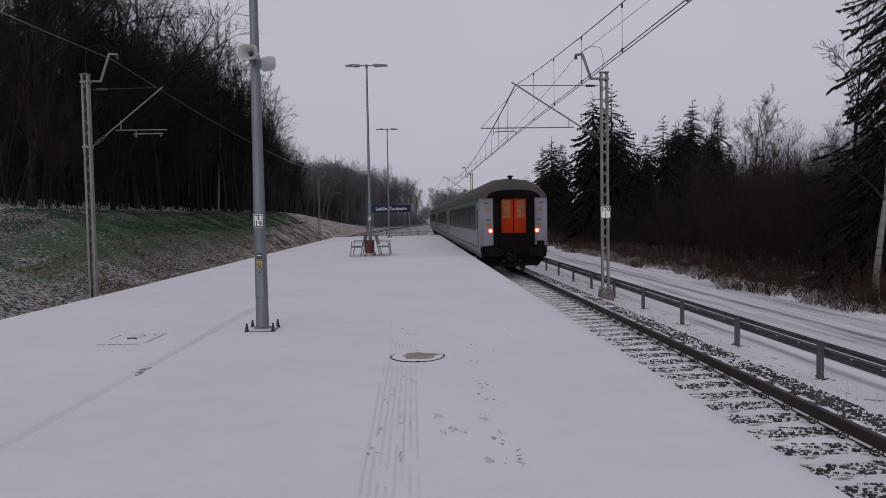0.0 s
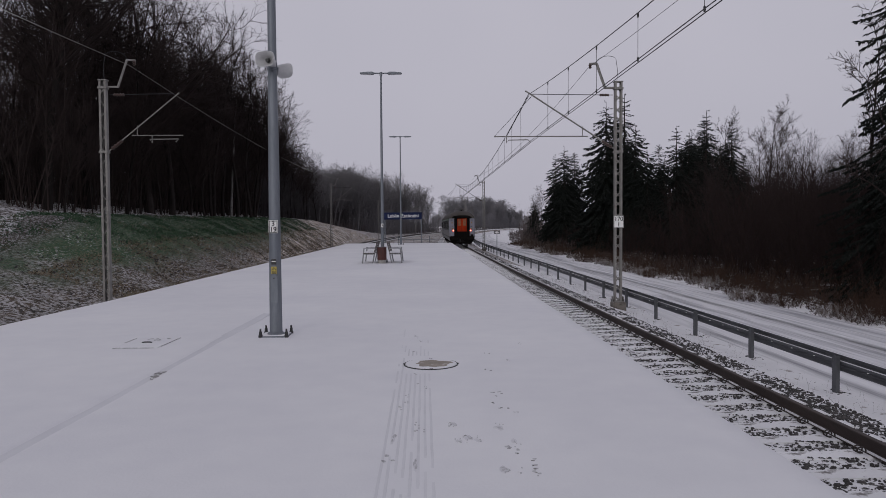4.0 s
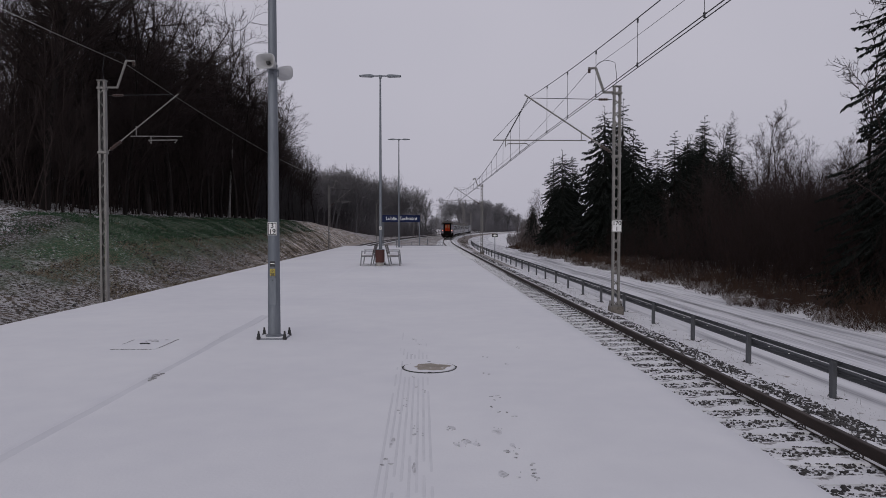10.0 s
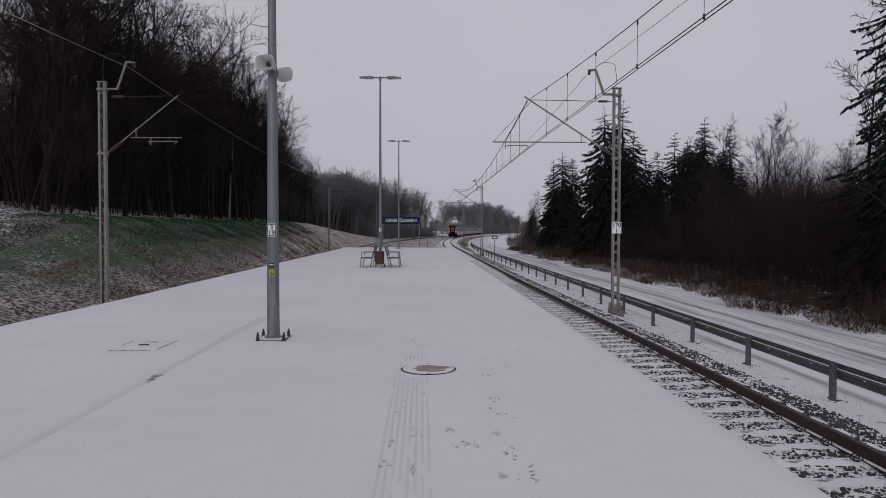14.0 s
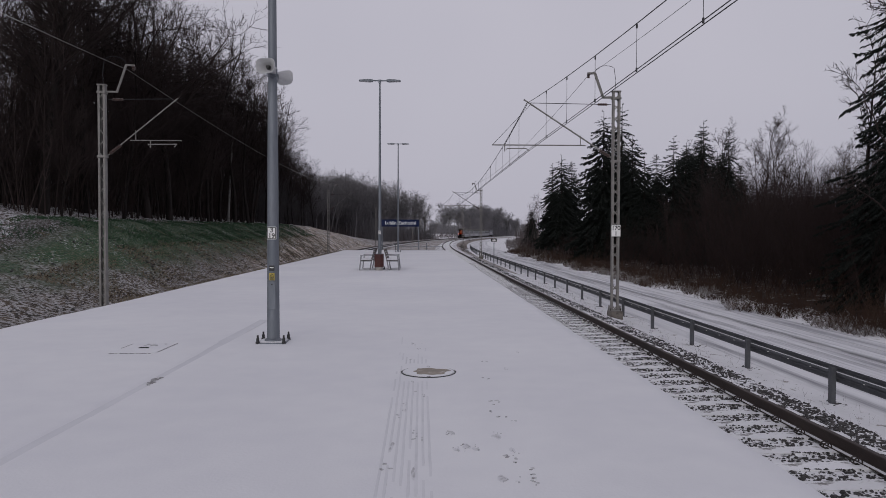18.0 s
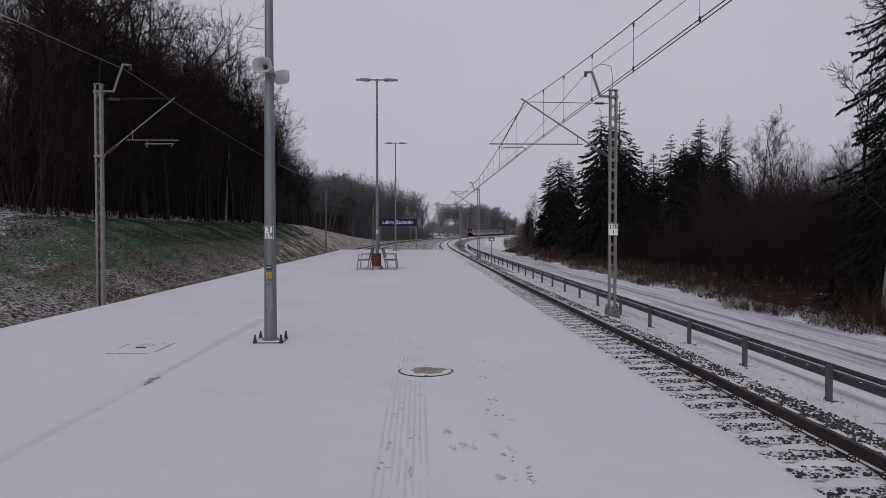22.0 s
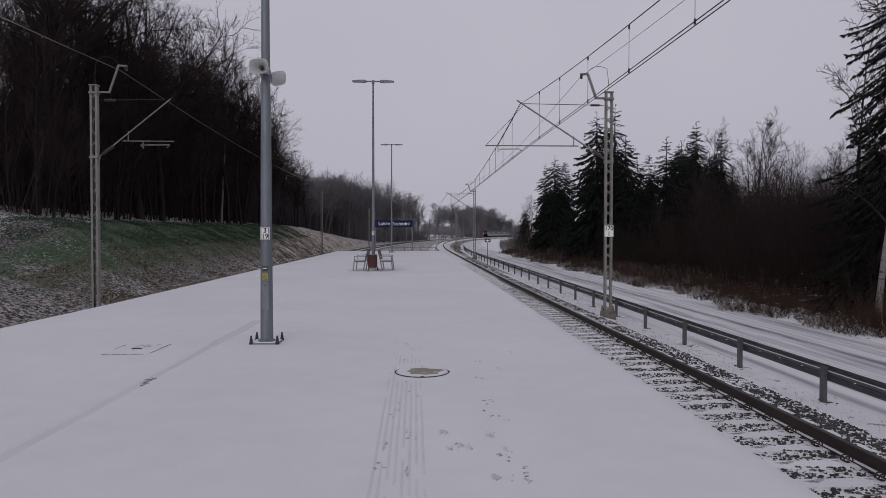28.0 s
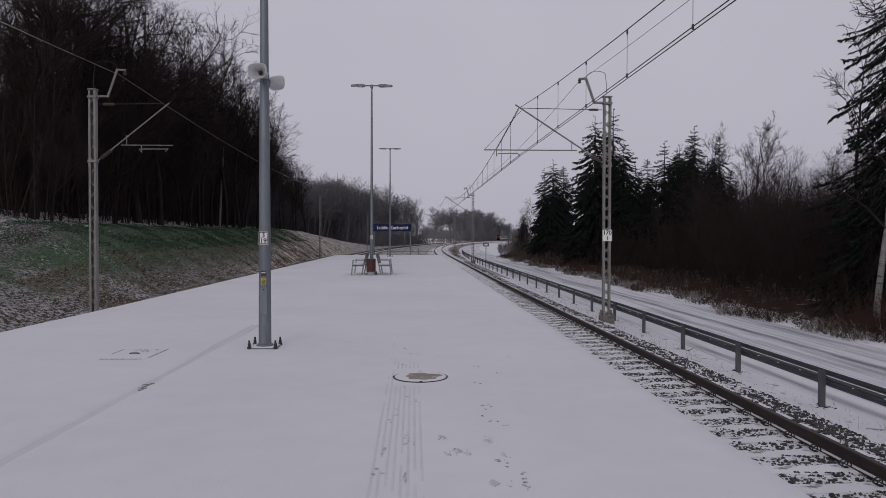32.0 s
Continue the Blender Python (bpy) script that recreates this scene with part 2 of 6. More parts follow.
M = dict(
    snow=mat("fresh_snow", (0.684, 0.686, 0.710), (0.764, 0.765, 0.773), 0.28, 0.75, 0.16, fine=35, spec=0.2),
    snow_ground=mat("thin_snow_on_soil", (0.72, 0.72, 0.73), (0.80, 0.80, 0.81), 0.8, 0.85, 0.5, c3=(0.20, 0.17, 0.14), cut=(0.60, 0.68), scale3=2.2, fine=12, spec=0.2),
    forest_floor=mat("snow_and_leaf_litter", (0.44, 0.44, 0.45), (0.54, 0.54, 0.55), 0.5, 0.9, 0.6, c3=(0.075, 0.060, 0.048), cut=(0.45, 0.53), scale3=3.6, fine=8, spec=0.1),
    litter=mat("dark_leaf_litter", (0.030, 0.023, 0.020), (0.060, 0.045, 0.037), 1.2, 0.95, 0.6, c3=(0.34, 0.34, 0.345), cut=(0.57, 0.66), scale3=1.6, fine=8, spec=0.1),
    snow_road=mat("driven_snow", (0.60, 0.60, 0.62), (0.80, 0.80, 0.81), 1.1, 0.8, 0.4, c3=(0.33, 0.33, 0.35), cut=(0.46, 0.64), scale3=2.4, stretch=(1.0, 0.03, 1.0), fine=20, spec=0.2),
    trackside=mat("snowy_matted_grass", (0.50, 0.49, 0.49), (0.62, 0.61, 0.61), 0.15, 0.9, 0.6, c3=(0.22, 0.19, 0.165), cut=(0.42, 0.56), scale3=0.9, fine=6, spec=0.1),
    dead_grass=mat("matted_dead_grass", (0.17, 0.145, 0.13), (0.28, 0.245, 0.225), 0.3, 0.95, 0.6, c3=(0.58, 0.57, 0.57), cut=(0.56, 0.66), scale3=0.5, fine=6, spec=0.1),
    bench_steel=mat("pale_galvanised_tube", (0.22, 0.225, 0.235), (0.32, 0.325, 0.335), 5, 0.5, 0.1, metal=0.3),
    rut=mat("packed_slush", (0.38, 0.38, 0.395), (0.60, 0.60, 0.61), 2.0, 0.6, 0.3, stretch=(1, 0.15, 1), fine=20),
    ballast=mat("snowy_ballast", (0.66, 0.66, 0.67), (0.78, 0.78, 0.79), 3, 0.9, 0.8, c3=(0.09, 0.085, 0.08), cut=(0.53, 0.58), scale3=9, fine=16, spec=0.2),
    stone=mat("dark_ballast_stone", (0.026, 0.025, 0.025), (0.080, 0.074, 0.072), 6, 0.85, 0.5, fine=25),
    sleeper=mat("snowed_concrete_sleeper", (0.72, 0.72, 0.73), (0.80, 0.80, 0.81), 3, 0.85, 0.4, c3=(0.22, 0.21, 0.20), cut=(0.58, 0.66), scale3=3.0, vary=0.06),
    rust=mat("brown_rusty_rail_steel", (0.030, 0.022, 0.020), (0.060, 0.043, 0.037), 2, 0.65, 0.3, metal=0.3, stretch=(1, 0.2, 1)),
    clip=mat("dark_rusty_spring_steel", (0.025, 0.02, 0.018), (0.05, 0.04, 0.035), 9, 0.6, 0.2, metal=0.4),
    concrete=mat("grey_concrete", (0.26, 0.25, 0.23), (0.36, 0.35, 0.33), 2, 0.9, 0.4, c3=(0.16, 0.15, 0.14), cut=(0.55, 0.7), scale3=1.5),
    footing=mat("stained_concrete_footing", (0.13, 0.115, 0.10), (0.21, 0.19, 0.17), 3, 0.9, 0.5, c3=(0.07, 0.06, 0.05), cut=(0.5, 0.62), scale3=3),
    paving=mat("wet_grey_paving", (0.12, 0.12, 0.12), (0.26, 0.25, 0.25), 9, 0.55, 0.3, c3=(0.70, 0.70, 0.71), cut=(0.50, 0.60), scale3=16),
    scuff=mat("trodden_snow", (0.38, 0.38, 0.39), (0.54, 0.54, 0.55), 20, 0.7, 0.2, c3=(0.24, 0.24, 0.24), cut=(0.56, 0.66), scale3=30),
    dimple=mat("pressed_snow", (0.60, 0.60, 0.62), (0.68, 0.68, 0.70), 14, 0.75, 0.3, fine=50, spec=0.2),
    # tones of the joint strips, darkened for the groove's shade; rib also colours the guiding strip
    seam=mat("joint_shade_snow", (0.600, 0.604, 0.630), (0.670, 0.673, 0.692), 0.5, 0.75, 0.16, fine=35, spec=0.2),
    rib=mat("thin_snow_rib_and_joint_shade", (0.595, 0.597, 0.620), (0.700, 0.702, 0.718), 1.5, 0.8, 0.2, c3=(0.50, 0.50, 0.52), cut=(0.52, 0.76), scale3=3, stretch=(1, 0.25, 1)),
    galv=mat("galvanised_steel", (0.135, 0.150, 0.172), (0.195, 0.212, 0.235), 5, 0.55, 0.1, metal=0.4, c3=(0.10, 0.11, 0.125), cut=(0.55, 0.75), scale3=3, stretch=(1, 1, 0.2)),
    rail_steel=mat("weathered_guardrail_steel", (0.070, 0.073, 0.080), (0.110, 0.114, 0.122), 2, 0.6, 0.15, metal=0.4, c3=(0.09, 0.095, 0.10), cut=(0.55, 0.7), scale3=3),
    mast=mat("grey_mast_paint", (0.16, 0.152, 0.145), (0.25, 0.24, 0.225), 3, 0.65, 0.2, metal=0.15, c3=(0.16, 0.12, 0.10), cut=(0.62, 0.75), scale3=4),
    wire=mat("dark_copper_wire", (0.03, 0.03, 0.032), None, 2, 0.5, 0.0, metal=0.3),
    porcelain=mat("brown_porcelain", (0.040, 0.024, 0.020), (0.065, 0.038, 0.031), 8, 0.35, 0.0),
    white=mat("white_enamel", (0.72, 0.72, 0.70), (0.80, 0.80, 0.78), 5, 0.5, 0.05, c3=(0.55, 0.54, 0.52), cut=(0.62, 0.8), scale3=4),
    horn=mat("pale_grey_plastic", (0.44, 0.44, 0.445), (0.54, 0.54, 0.54), 6, 0.5, 0.05),
    black=mat("black_plastic", (0.012, 0.012, 0.013), (0.03, 0.03, 0.03), 9, 0.5, 0.1),
    c_yellow=mat("dull_orange_yellow_marking", (0.28, 0.14, 0.025), (0.22, 0.11, 0.02), 5, 0.6, 0.0),
    yellow=mat("yellow_film", (0.46, 0.36, 0.045), (0.40, 0.31, 0.045), 9, 0.5, 0.05),
    navy=mat("navy_enamel", (0.008, 0.014, 0.052), (0.012, 0.020, 0.066), 3, 0.7, 0.05, spec=0.2),
    wood=mat("red_brown_stained_wood", (0.045, 0.012, 0.010), (0.080, 0.022, 0.018), 3, 0.6, 0.2, stretch=(4, 4, 0.5)),
    plank=mat("dark_weathered_wood", (0.06, 0.05, 0.045), (0.11, 0.09, 0.08), 4, 0.7, 0.2, stretch=(4, 0.5, 4)),
    bark=mat("dark_wet_bark", (0.013, 0.0105, 0.010), (0.034, 0.028, 0.026), 1.2, 0.95, 0.6, stretch=(3, 3, 0.6), c3=(0.045, 0.044, 0.040), cut=(0.68, 0.78), scale3=1.0, vary=0.35, spec=0.15),
    twig=mat("dark_brown_twigs", (0.027, 0.020, 0.019), (0.046, 0.035, 0.033), 0.6, 0.95, 0.0, vary=0.3, spec=0.1),
    # three barks, paler with distance: haze is put into their colour
    hazebark=mat("bark_greyed_for_haze", (0.056, 0.051, 0.053), (0.092, 0.085, 0.087), 1.2, 0.95, 0.4, vary=0.25, spec=0.1),
    mid_hazebark=mat("bark_paled_for_haze", (0.125, 0.119, 0.123), (0.175, 0.168, 0.172), 1.2, 0.95, 0.2, vary=0.2, spec=0.1),
    far_hazebark=mat("bark_palest_for_haze", (0.155, 0.151, 0.160), (0.210, 0.204, 0.213), 1.2, 0.95, 0.0, vary=0.2, spec=0.1),
    birch=mat("birch_bark", (0.16, 0.155, 0.147), (0.25, 0.24, 0.23), 2, 0.8, 0.3, c3=(0.05, 0.045, 0.04), cut=(0.55, 0.62), scale3=3, stretch=(0.5, 0.5, 3)),
    thicket=mat("reddish_brown_brush", (0.022, 0.0150, 0.0140), (0.037, 0.0255, 0.0235), 0.4, 0.95, 0.0, spec=0.1),
    # brown brush farther off, paled in its colour to stand for haze
    brush=mat("brush_paled_for_haze", (0.090, 0.076, 0.074), (0.135, 0.115, 0.111), 0.5, 0.95, 0.0, spec=0.1),
    needle=mat("dark_spruce_needles", (0.0105, 0.0130, 0.0118), (0.021, 0.025, 0.0215), 1.0, 0.9, 0.0, c3=(0.085, 0.092, 0.09), cut=(0.68, 0.80), scale3=2.5, vary=0.2, spec=0.15),
    dry=mat("rusty_dry_weeds", (0.036, 0.022, 0.017), (0.078, 0.048, 0.034), 0.8, 0.95, 0.0, spec=0.1),
    frost=mat("snow_dusted_weeds", (0.22, 0.20, 0.19), (0.44, 0.43, 0.43), 1.5, 0.95, 0.0, c3=(0.12, 0.08, 0.06), cut=(0.5, 0.6), scale3=3, spec=0.1),
    blade=mat("green_winter_grass", (0.026, 0.058, 0.032), (0.052, 0.098, 0.054), 0.5, 0.9, 0.0, c3=(0.17, 0.14, 0.09), cut=(0.56, 0.66), scale3=0.7, spec=0.1),
    straw=mat("pale_dead_grass", (0.16, 0.13, 0.09), (0.26, 0.22, 0.16), 0.8, 0.95, 0.0, spec=0.1),
    c_grey=mat("light_grey_coach_paint", (0.19, 0.195, 0.212), (0.26, 0.265, 0.283), 0.6, 0.45, 0.0, c3=(0.15, 0.145, 0.14), cut=(0.58, 0.8), scale3=0.8),
    c_end=mat("pale_lilac_end_paint", (0.165, 0.165, 0.210), (0.215, 0.215, 0.262), 1.2, 0.4, 0.0, c3=(0.13, 0.125, 0.14), cut=(0.55, 0.8), scale3=1.5),
    c_band=mat("dark_band_paint", (0.020, 0.028, 0.028), (0.030, 0.040, 0.040), 1, 0.45, 0.0),
    c_green=mat("green_stripe_paint", (0.03, 0.12, 0.06), (0.04, 0.15, 0.08), 1, 0.4, 0.0),
    c_roof=mat("brown_grey_roof_paint", (0.042, 0.035, 0.031), (0.068, 0.058, 0.051), 0.7, 0.8, 0.1, c3=(0.035, 0.030, 0.027), cut=(0.52, 0.75), scale3=1.2),
    # rubber of the gangway; also blackens the plate for the roof end's shade
    c_black=mat("sooty_black_rubber_and_shade", (0.0045, 0.004, 0.0038), (0.010, 0.0088, 0.008), 3, 0.9, 0.2, spec=0.03),
    c_under=mat("brown_black_brake_dust", (0.005, 0.0043, 0.0037), (0.013, 0.011, 0.010), 2, 0.9, 0.3, spec=0.05),
    slush=mat("dirty_caked_slush", (0.020, 0.019, 0.019), (0.055, 0.052, 0.052), 9, 0.8, 0.5, fine=20),
    c_iron=mat("worn_grey_iron", (0.10, 0.09, 0.085), (0.20, 0.185, 0.175), 4, 0.6, 0.3, metal=0.4),
    c_glass=mat("dark_tinted_coach_glass", (0.016, 0.021, 0.021), None, 1, 0.25, 0.0, spec=0.3),
    c_orange=mat("orange_gangway_door_paint", (0.26, 0.020, 0.0045), (0.39, 0.036, 0.007), 1.5, 0.7, 0.0, spec=0.1),
    c_doorglass=mat("lit_yellowish_door_glass", (0.07, 0.018, 0.006), (0.20, 0.085, 0.022), 6, 0.35, 0.0, glow=((1.0, 0.22, 0.04), 0.03)),
    lamp_red=mat("lit_red_tail_lamp", (0.8, 0.05, 0.03), None, 1, 0.3, 0.0, glow=((1.0, 0.10, 0.06), 3.0)),
    lamp_core=mat("lit_lamp_core", (1.0, 0.6, 0.5), None, 1, 0.3, 0.0, glow=((1.0, 0.42, 0.25), 4.0)),
    c_loco=mat("blue_grey_engine_paint", (0.05, 0.055, 0.07), (0.075, 0.08, 0.095), 1, 0.4, 0.0),
    lens=mat("frosted_lamp_lens", (0.45, 0.46, 0.48), None, 3, 0.3, 0.0),
)


def bank_material():
    """Grass, snow-dusted soil and bare earth on the bank, by place and by noise."""
    m = bpy.data.materials.new("grassy_snow_dusted_bank")
    m.use_nodes = True
    n, l = m.node_tree.nodes, m.node_tree.links
    b = n["Principled BSDF"]
    b.inputs["Roughness"].default_value, b.inputs["Specular IOR Level"].default_value = 0.95, 0.1
    co = n.new("ShaderNodeTexCoord")
    sep = n.new("ShaderNodeSeparateXYZ")
    l.new(co.outputs["Object"], sep.inputs[0])

    def noise_of(scale, detail=6, rough=0.6):
        t = n.new("ShaderNodeTexNoise")
        t.inputs["Scale"].default_value, t.inputs["Detail"].default_value, t.inputs["Roughness"].default_value = scale, detail, rough
        l.new(co.outputs["Object"], t.inputs["Vector"])
        return t.outputs["Fac"]

    def rng(src, a, c, lo=0.0, hi=1.0):
        r = n.new("ShaderNodeMapRange")
        for k, v in (("From Min", a), ("From Max", c), ("To Min", lo), ("To Max", hi)):
            r.inputs[k].default_value = v
        l.new(src, r.inputs["Value"])
        return r.outputs[0]

    def calc(op, a, c):
        x = n.new("ShaderNodeMath")
        x.operation = op
        for s, v in zip(x.inputs, (a, c)):
            if isinstance(v, float):
                s.default_value = v
            else:
                l.new(v, s)
        return x.outputs[0]

    def mix(f, a, c):
        x = n.new("ShaderNodeMix")
        x.data_type = "RGBA"
        l.new(f, x.inputs[0])
        for s, v in ((x.inputs[6], a), (x.inputs[7], c)):
            if isinstance(v, tuple):
                s.default_value = (*v, 1)
            else:
                l.new(v, s)
        return x.outputs[2]

    soil = mix(rng(noise_of(1.5), 0.3, 0.7), (0.028, 0.022, 0.016), (0.125, 0.100, 0.074))
    dust = rng(noise_of(5.5, 8, 0.78), 0.490, 0.535)
    patch = rng(noise_of(0.45, 4), 0.38, 0.60)
    soil = mix(calc("MULTIPLY", dust, calc("MULTIPLY_ADD", patch, 0.14)), soil, (0.66, 0.66, 0.67))
    grass = mix(rng(noise_of(2.5), 0.3, 0.7), (0.026, 0.060, 0.032), (0.052, 0.102, 0.055))
    grass = mix(rng(noise_of(9.0, 8, 0.7), 0.48, 0.62, 0.0, 0.8), grass, (0.17, 0.145, 0.105))
    grass = mix(calc("MULTIPLY", rng(noise_of(7.0, 8, 0.75), 0.55, 0.61), rng(noise_of(0.6, 4), 0.42, 0.6)), grass, (0.5, 0.5, 0.5))
    high = calc("ADD", sep.outputs[2], calc("MULTIPLY", calc("SUBTRACT", noise_of(0.35, 5), 0.5), 3.2))
    up = rng(high, -0.8, 0.35)
    far = rng(calc("ADD", sep.outputs[1], calc("MULTIPLY", noise_of(0.12, 3), 30.0)), 100.0, 150.0, 1.0, 0.0)
    col = mix(calc("MULTIPLY", up, far), soil, grass)
    clay = mix(rng(noise_of(0.9, 5, 0.55), 0.43, 0.53), (0.12, 0.096, 0.072), (0.50, 0.435, 0.365))
    clay = mix(rng(noise_of(1.2, 5, 0.55), 0.56, 0.60), clay, (0.72, 0.70, 0.69))
    lift = calc("ADD", sep.outputs[1], calc("MULTIPLY", sep.outputs[2], -15.0))
    pale = rng(calc("ADD", lift, calc("MULTIPLY", noise_of(0.3, 5), 30.0)), 76.0, 100.0)
    col = mix(calc("MULTIPLY", pale, rng(noise_of(1.1, 7, 0.7), 0.34, 0.54, 0.15, 1.0)), col, clay)
    # thin snow over litter where the bank falls away beside the path
    open_snow = mix(rng(noise_of(8.0, 8, 0.8), 0.49, 0.58), (0.060, 0.050, 0.042), (0.36, 0.36, 0.37))
    near = rng(calc("ADD", sep.outputs[1], calc("MULTIPLY", noise_of(0.5, 5), 6.0)), 42.5, 44.5, 1.0, 0.0)
    col = mix(calc("MULTIPLY", near, rng(sep.outputs[0], -19.5, -18.0, 1.0, 0.0)), col, open_snow)
    l.new(col, b.inputs["Base Color"])
    bp = n.new("ShaderNodeBump")
    bp.inputs["Strength"].default_value, bp.inputs["Distance"].default_value = 0.6, 0.05
    l.new(noise_of(5.0, 8, 0.7), bp.inputs["Height"])
    l.new(bp.outputs[0], b.inputs["Normal"])
    return m


M["bank"] = bank_material()


# ---------------------------------------------------------------- mesh tools
class Build:
    """Gathers vertices and faces, and becomes one mesh."""

    def __init__(self):
        self.v, self.f = [], []

    def add(self, verts, faces):
        k = len(self.v)
        self.v += [tuple(p) for p in verts]
        self.f += [tuple(i + k for i in f) for f in faces]
        return self

    def box(self, c, s, b=0.0, m=None):
        """A box of size s about c, its edges chamfered by b."""
        x, y, z = (a / 2 for a in s)
        b = min(b, 0.49 * min(s))
        out, faces = [], []
        if b <= 0:
            out = [(i * x, j * y, k * z) for i in (-1, 1) for j in (-1, 1) for k in (-1, 1)]
            faces = [(0, 1, 3, 2), (4, 6, 7, 5), (0, 4, 5, 1), (2, 3, 7, 6), (0, 2, 6, 4), (1, 5, 7, 3)]
        else:
            key = {}
            for i in (-1, 1):
                for j in (-1, 1):
                    for k in (-1, 1):
                        for a in range(3):
                            q = [i * (x - b), j * (y - b), k * (z - b)]
                            q[a] = (i * x, j * y, k * z)[a]
                            key[i, j, k, a] = len(out)
                            out.append(tuple(q))
            for a in range(3):
                o = [c2 for c2 in range(3) if c2 != a]
                for s1 in (-1, 1):
                    ring = []
                    for p, q in ((-1, -1), (1, -1), (1, 1), (-1, 1)):
                        t = [0, 0, 0]
                        t[a], t[o[0]], t[o[1]] = s1, p, q
                        ring.append(key[(*t, a)])
                    faces.append(tuple(ring))
                for p in (-1, 1):
                    for q in (-1, 1):
                        t0, t1 = [0, 0, 0], [0, 0, 0]
                        t0[a], t1[a] = -1, 1
                        for t in (t0, t1):
                            t[o[0]], t[o[1]] = p, q
                        faces.append((key[(*t0, o[0])], key[(*t1, o[0])], key[(*t1, o[1])], key[(*t0, o[1])]))
            for i in (-1, 1):
                for j in (-1, 1):
                    for k in (-1, 1):
                        faces.append(tuple(key[i, j, k, a] for a in range(3)))
        t = Matrix.Translation(c) @ (m or Matrix())
        return self.add([t @ Vector(p) for p in out], faces)

    def tube(self, pts, r, n=8, caps=True):
        """A round tube along points; r is one radius or one for each point."""
        pts = [Vector(p) for p in pts]
        r = r if isinstance(r, (list, tuple)) else [r] * len(pts)
        k, side = len(self.v), None
        for i, p in enumerate(pts):
            d = (pts[min(i + 1, len(pts) - 1)] - pts[max(i - 1, 0)]).normalized()
            if side is None:
                side = d.cross(Vector((0, 0, 1)) if abs(d.z) < 0.9 else Vector((1, 0, 0))).normalized()
            side = (side - d * side.dot(d)).normalized()
            up = d.cross(side)
            for j in range(n):
                a = 2 * math.pi * j / n
                self.v.append(tuple(p + (side * math.cos(a) + up * math.sin(a)) * r[i]))
        for i in range(len(pts) - 1):
            for j in range(n):
                a, b = k + i * n + j, k + i * n + (j + 1) % n
                self.f.append((a, b, b + n, a + n))
        if caps:
            self.f.append(tuple(range(k + n - 1, k - 1, -1)))
            self.f.append(tuple(range(k + (len(pts) - 1) * n, k + len(pts) * n)))
        return self

    def sweep(self, profile, frames, caps=True):
        """A closed profile [(a, b)] carried through frames [(origin, side, up)]."""
        k, n = len(self.v), len(profile)
        for o, s, u in frames:
            for a, b in profile:
                self.v.append(tuple(Vector(o) + Vector(s) * a + Vector(u) * b))
        for i in range(len(frames) - 1):
            for j in range(n):
                a, b = k + i * n + j, k + i * n + (j + 1) % n
                self.f.append((a, b, b + n, a + n))
        if caps:
            self.f.append(tuple(range(k + n - 1, k - 1, -1)))
            self.f.append(tuple(range(k + (len(frames) - 1) * n, k + len(frames) * n)))
        return self

    def plate(self, profile, axis, lo, hi):
        """A flat polygon [(a, b)] in the plane across axis, extruded from lo to hi."""
        put = {"x": lambda a, b, c: (c, a, b), "y": lambda a, b, c: (a, c, b), "z": lambda a, b, c: (a, b, c)}[axis]
        n = len(profile)
        vs = [put(a, b, lo) for a, b in profile] + [put(a, b, hi) for a, b in profile]
        return self.add(vs, [tuple(range(n)), tuple(range(2 * n - 1, n - 1, -1))] + [(j, (j + 1) % n, n + (j + 1) % n, n + j) for j in range(n)])

    def mesh(self, name="mesh", smooth=None):
        me = bpy.data.meshes.new(name)
        me.from_pydata(self.v, [], self.f)
        bm = bmesh.new()
        bm.from_mesh(me)
        bmesh.ops.recalc_face_normals(bm, faces=bm.faces)
        bm.to_mesh(me)
        bm.free()
        if smooth:
            me.shade_smooth()
            me.set_sharp_from_angle(angle=radians(smooth))
        return me


def fast_mesh(name, verts, faces, smooth=False):
    """A mesh from arrays: verts (n, 3), faces (m, 3) or (m, 4)."""
    me = bpy.data.meshes.new(name)
    verts, faces = np.asarray(verts, np.float32), np.asarray(faces, np.int32)
    k = faces.shape[1]
    me.vertices.add(len(verts))
    me.vertices.foreach_set("co", verts.ravel())
    me.loops.add(faces.size)
    me.loops.foreach_set("vertex_index", faces.ravel())
    me.polygons.add(len(faces))
    me.polygons.foreach_set("loop_start", np.arange(0, faces.size, k, dtype=np.int32))
    me.update(calc_edges=True)
    if smooth:
        me.shade_smooth()
    return me


def thing(name, label="", category="", group="", kind="", at=None):
    ob = new(name)
    ob.empty_display_size = 0.2
    if at is not None:
        ob.matrix_basis = at
    return tagged(ob, label, category, group, kind)


def part(name, bm, material, parent=None, label="", smooth=None, at=None):
    """One mesh object, under a thing or under a part. bm: a Build or a mesh that is shared."""
    me = bm.mesh(name, smooth) if isinstance(bm, Build) else bm
    if not me.materials:
        me.materials.append(material)
    ob = new(name, me)
    ob.parent = parent
    if at is not None:
        ob.matrix_basis = at
    return tagged(ob, label)


def writing(text, size, material, parent, at, name="lettering", thick=0.004):
    """Raised letters, centred on the pose."""
    cu = bpy.data.curves.new(name, "FONT")
    cu.body, cu.size, cu.align_x, cu.align_y, cu.extrude = text, size, "CENTER", "CENTER", thick
    cu.offset = size * (0.018 if size < 0.3 else 0.001)
    tmp = bpy.data.objects.new("tmp", cu)
    me = bpy.data.meshes.new_from_object(tmp)
    bpy.data.objects.remove(tmp)
    me.materials.clear()
    return part(name, me, material, parent, at=at)


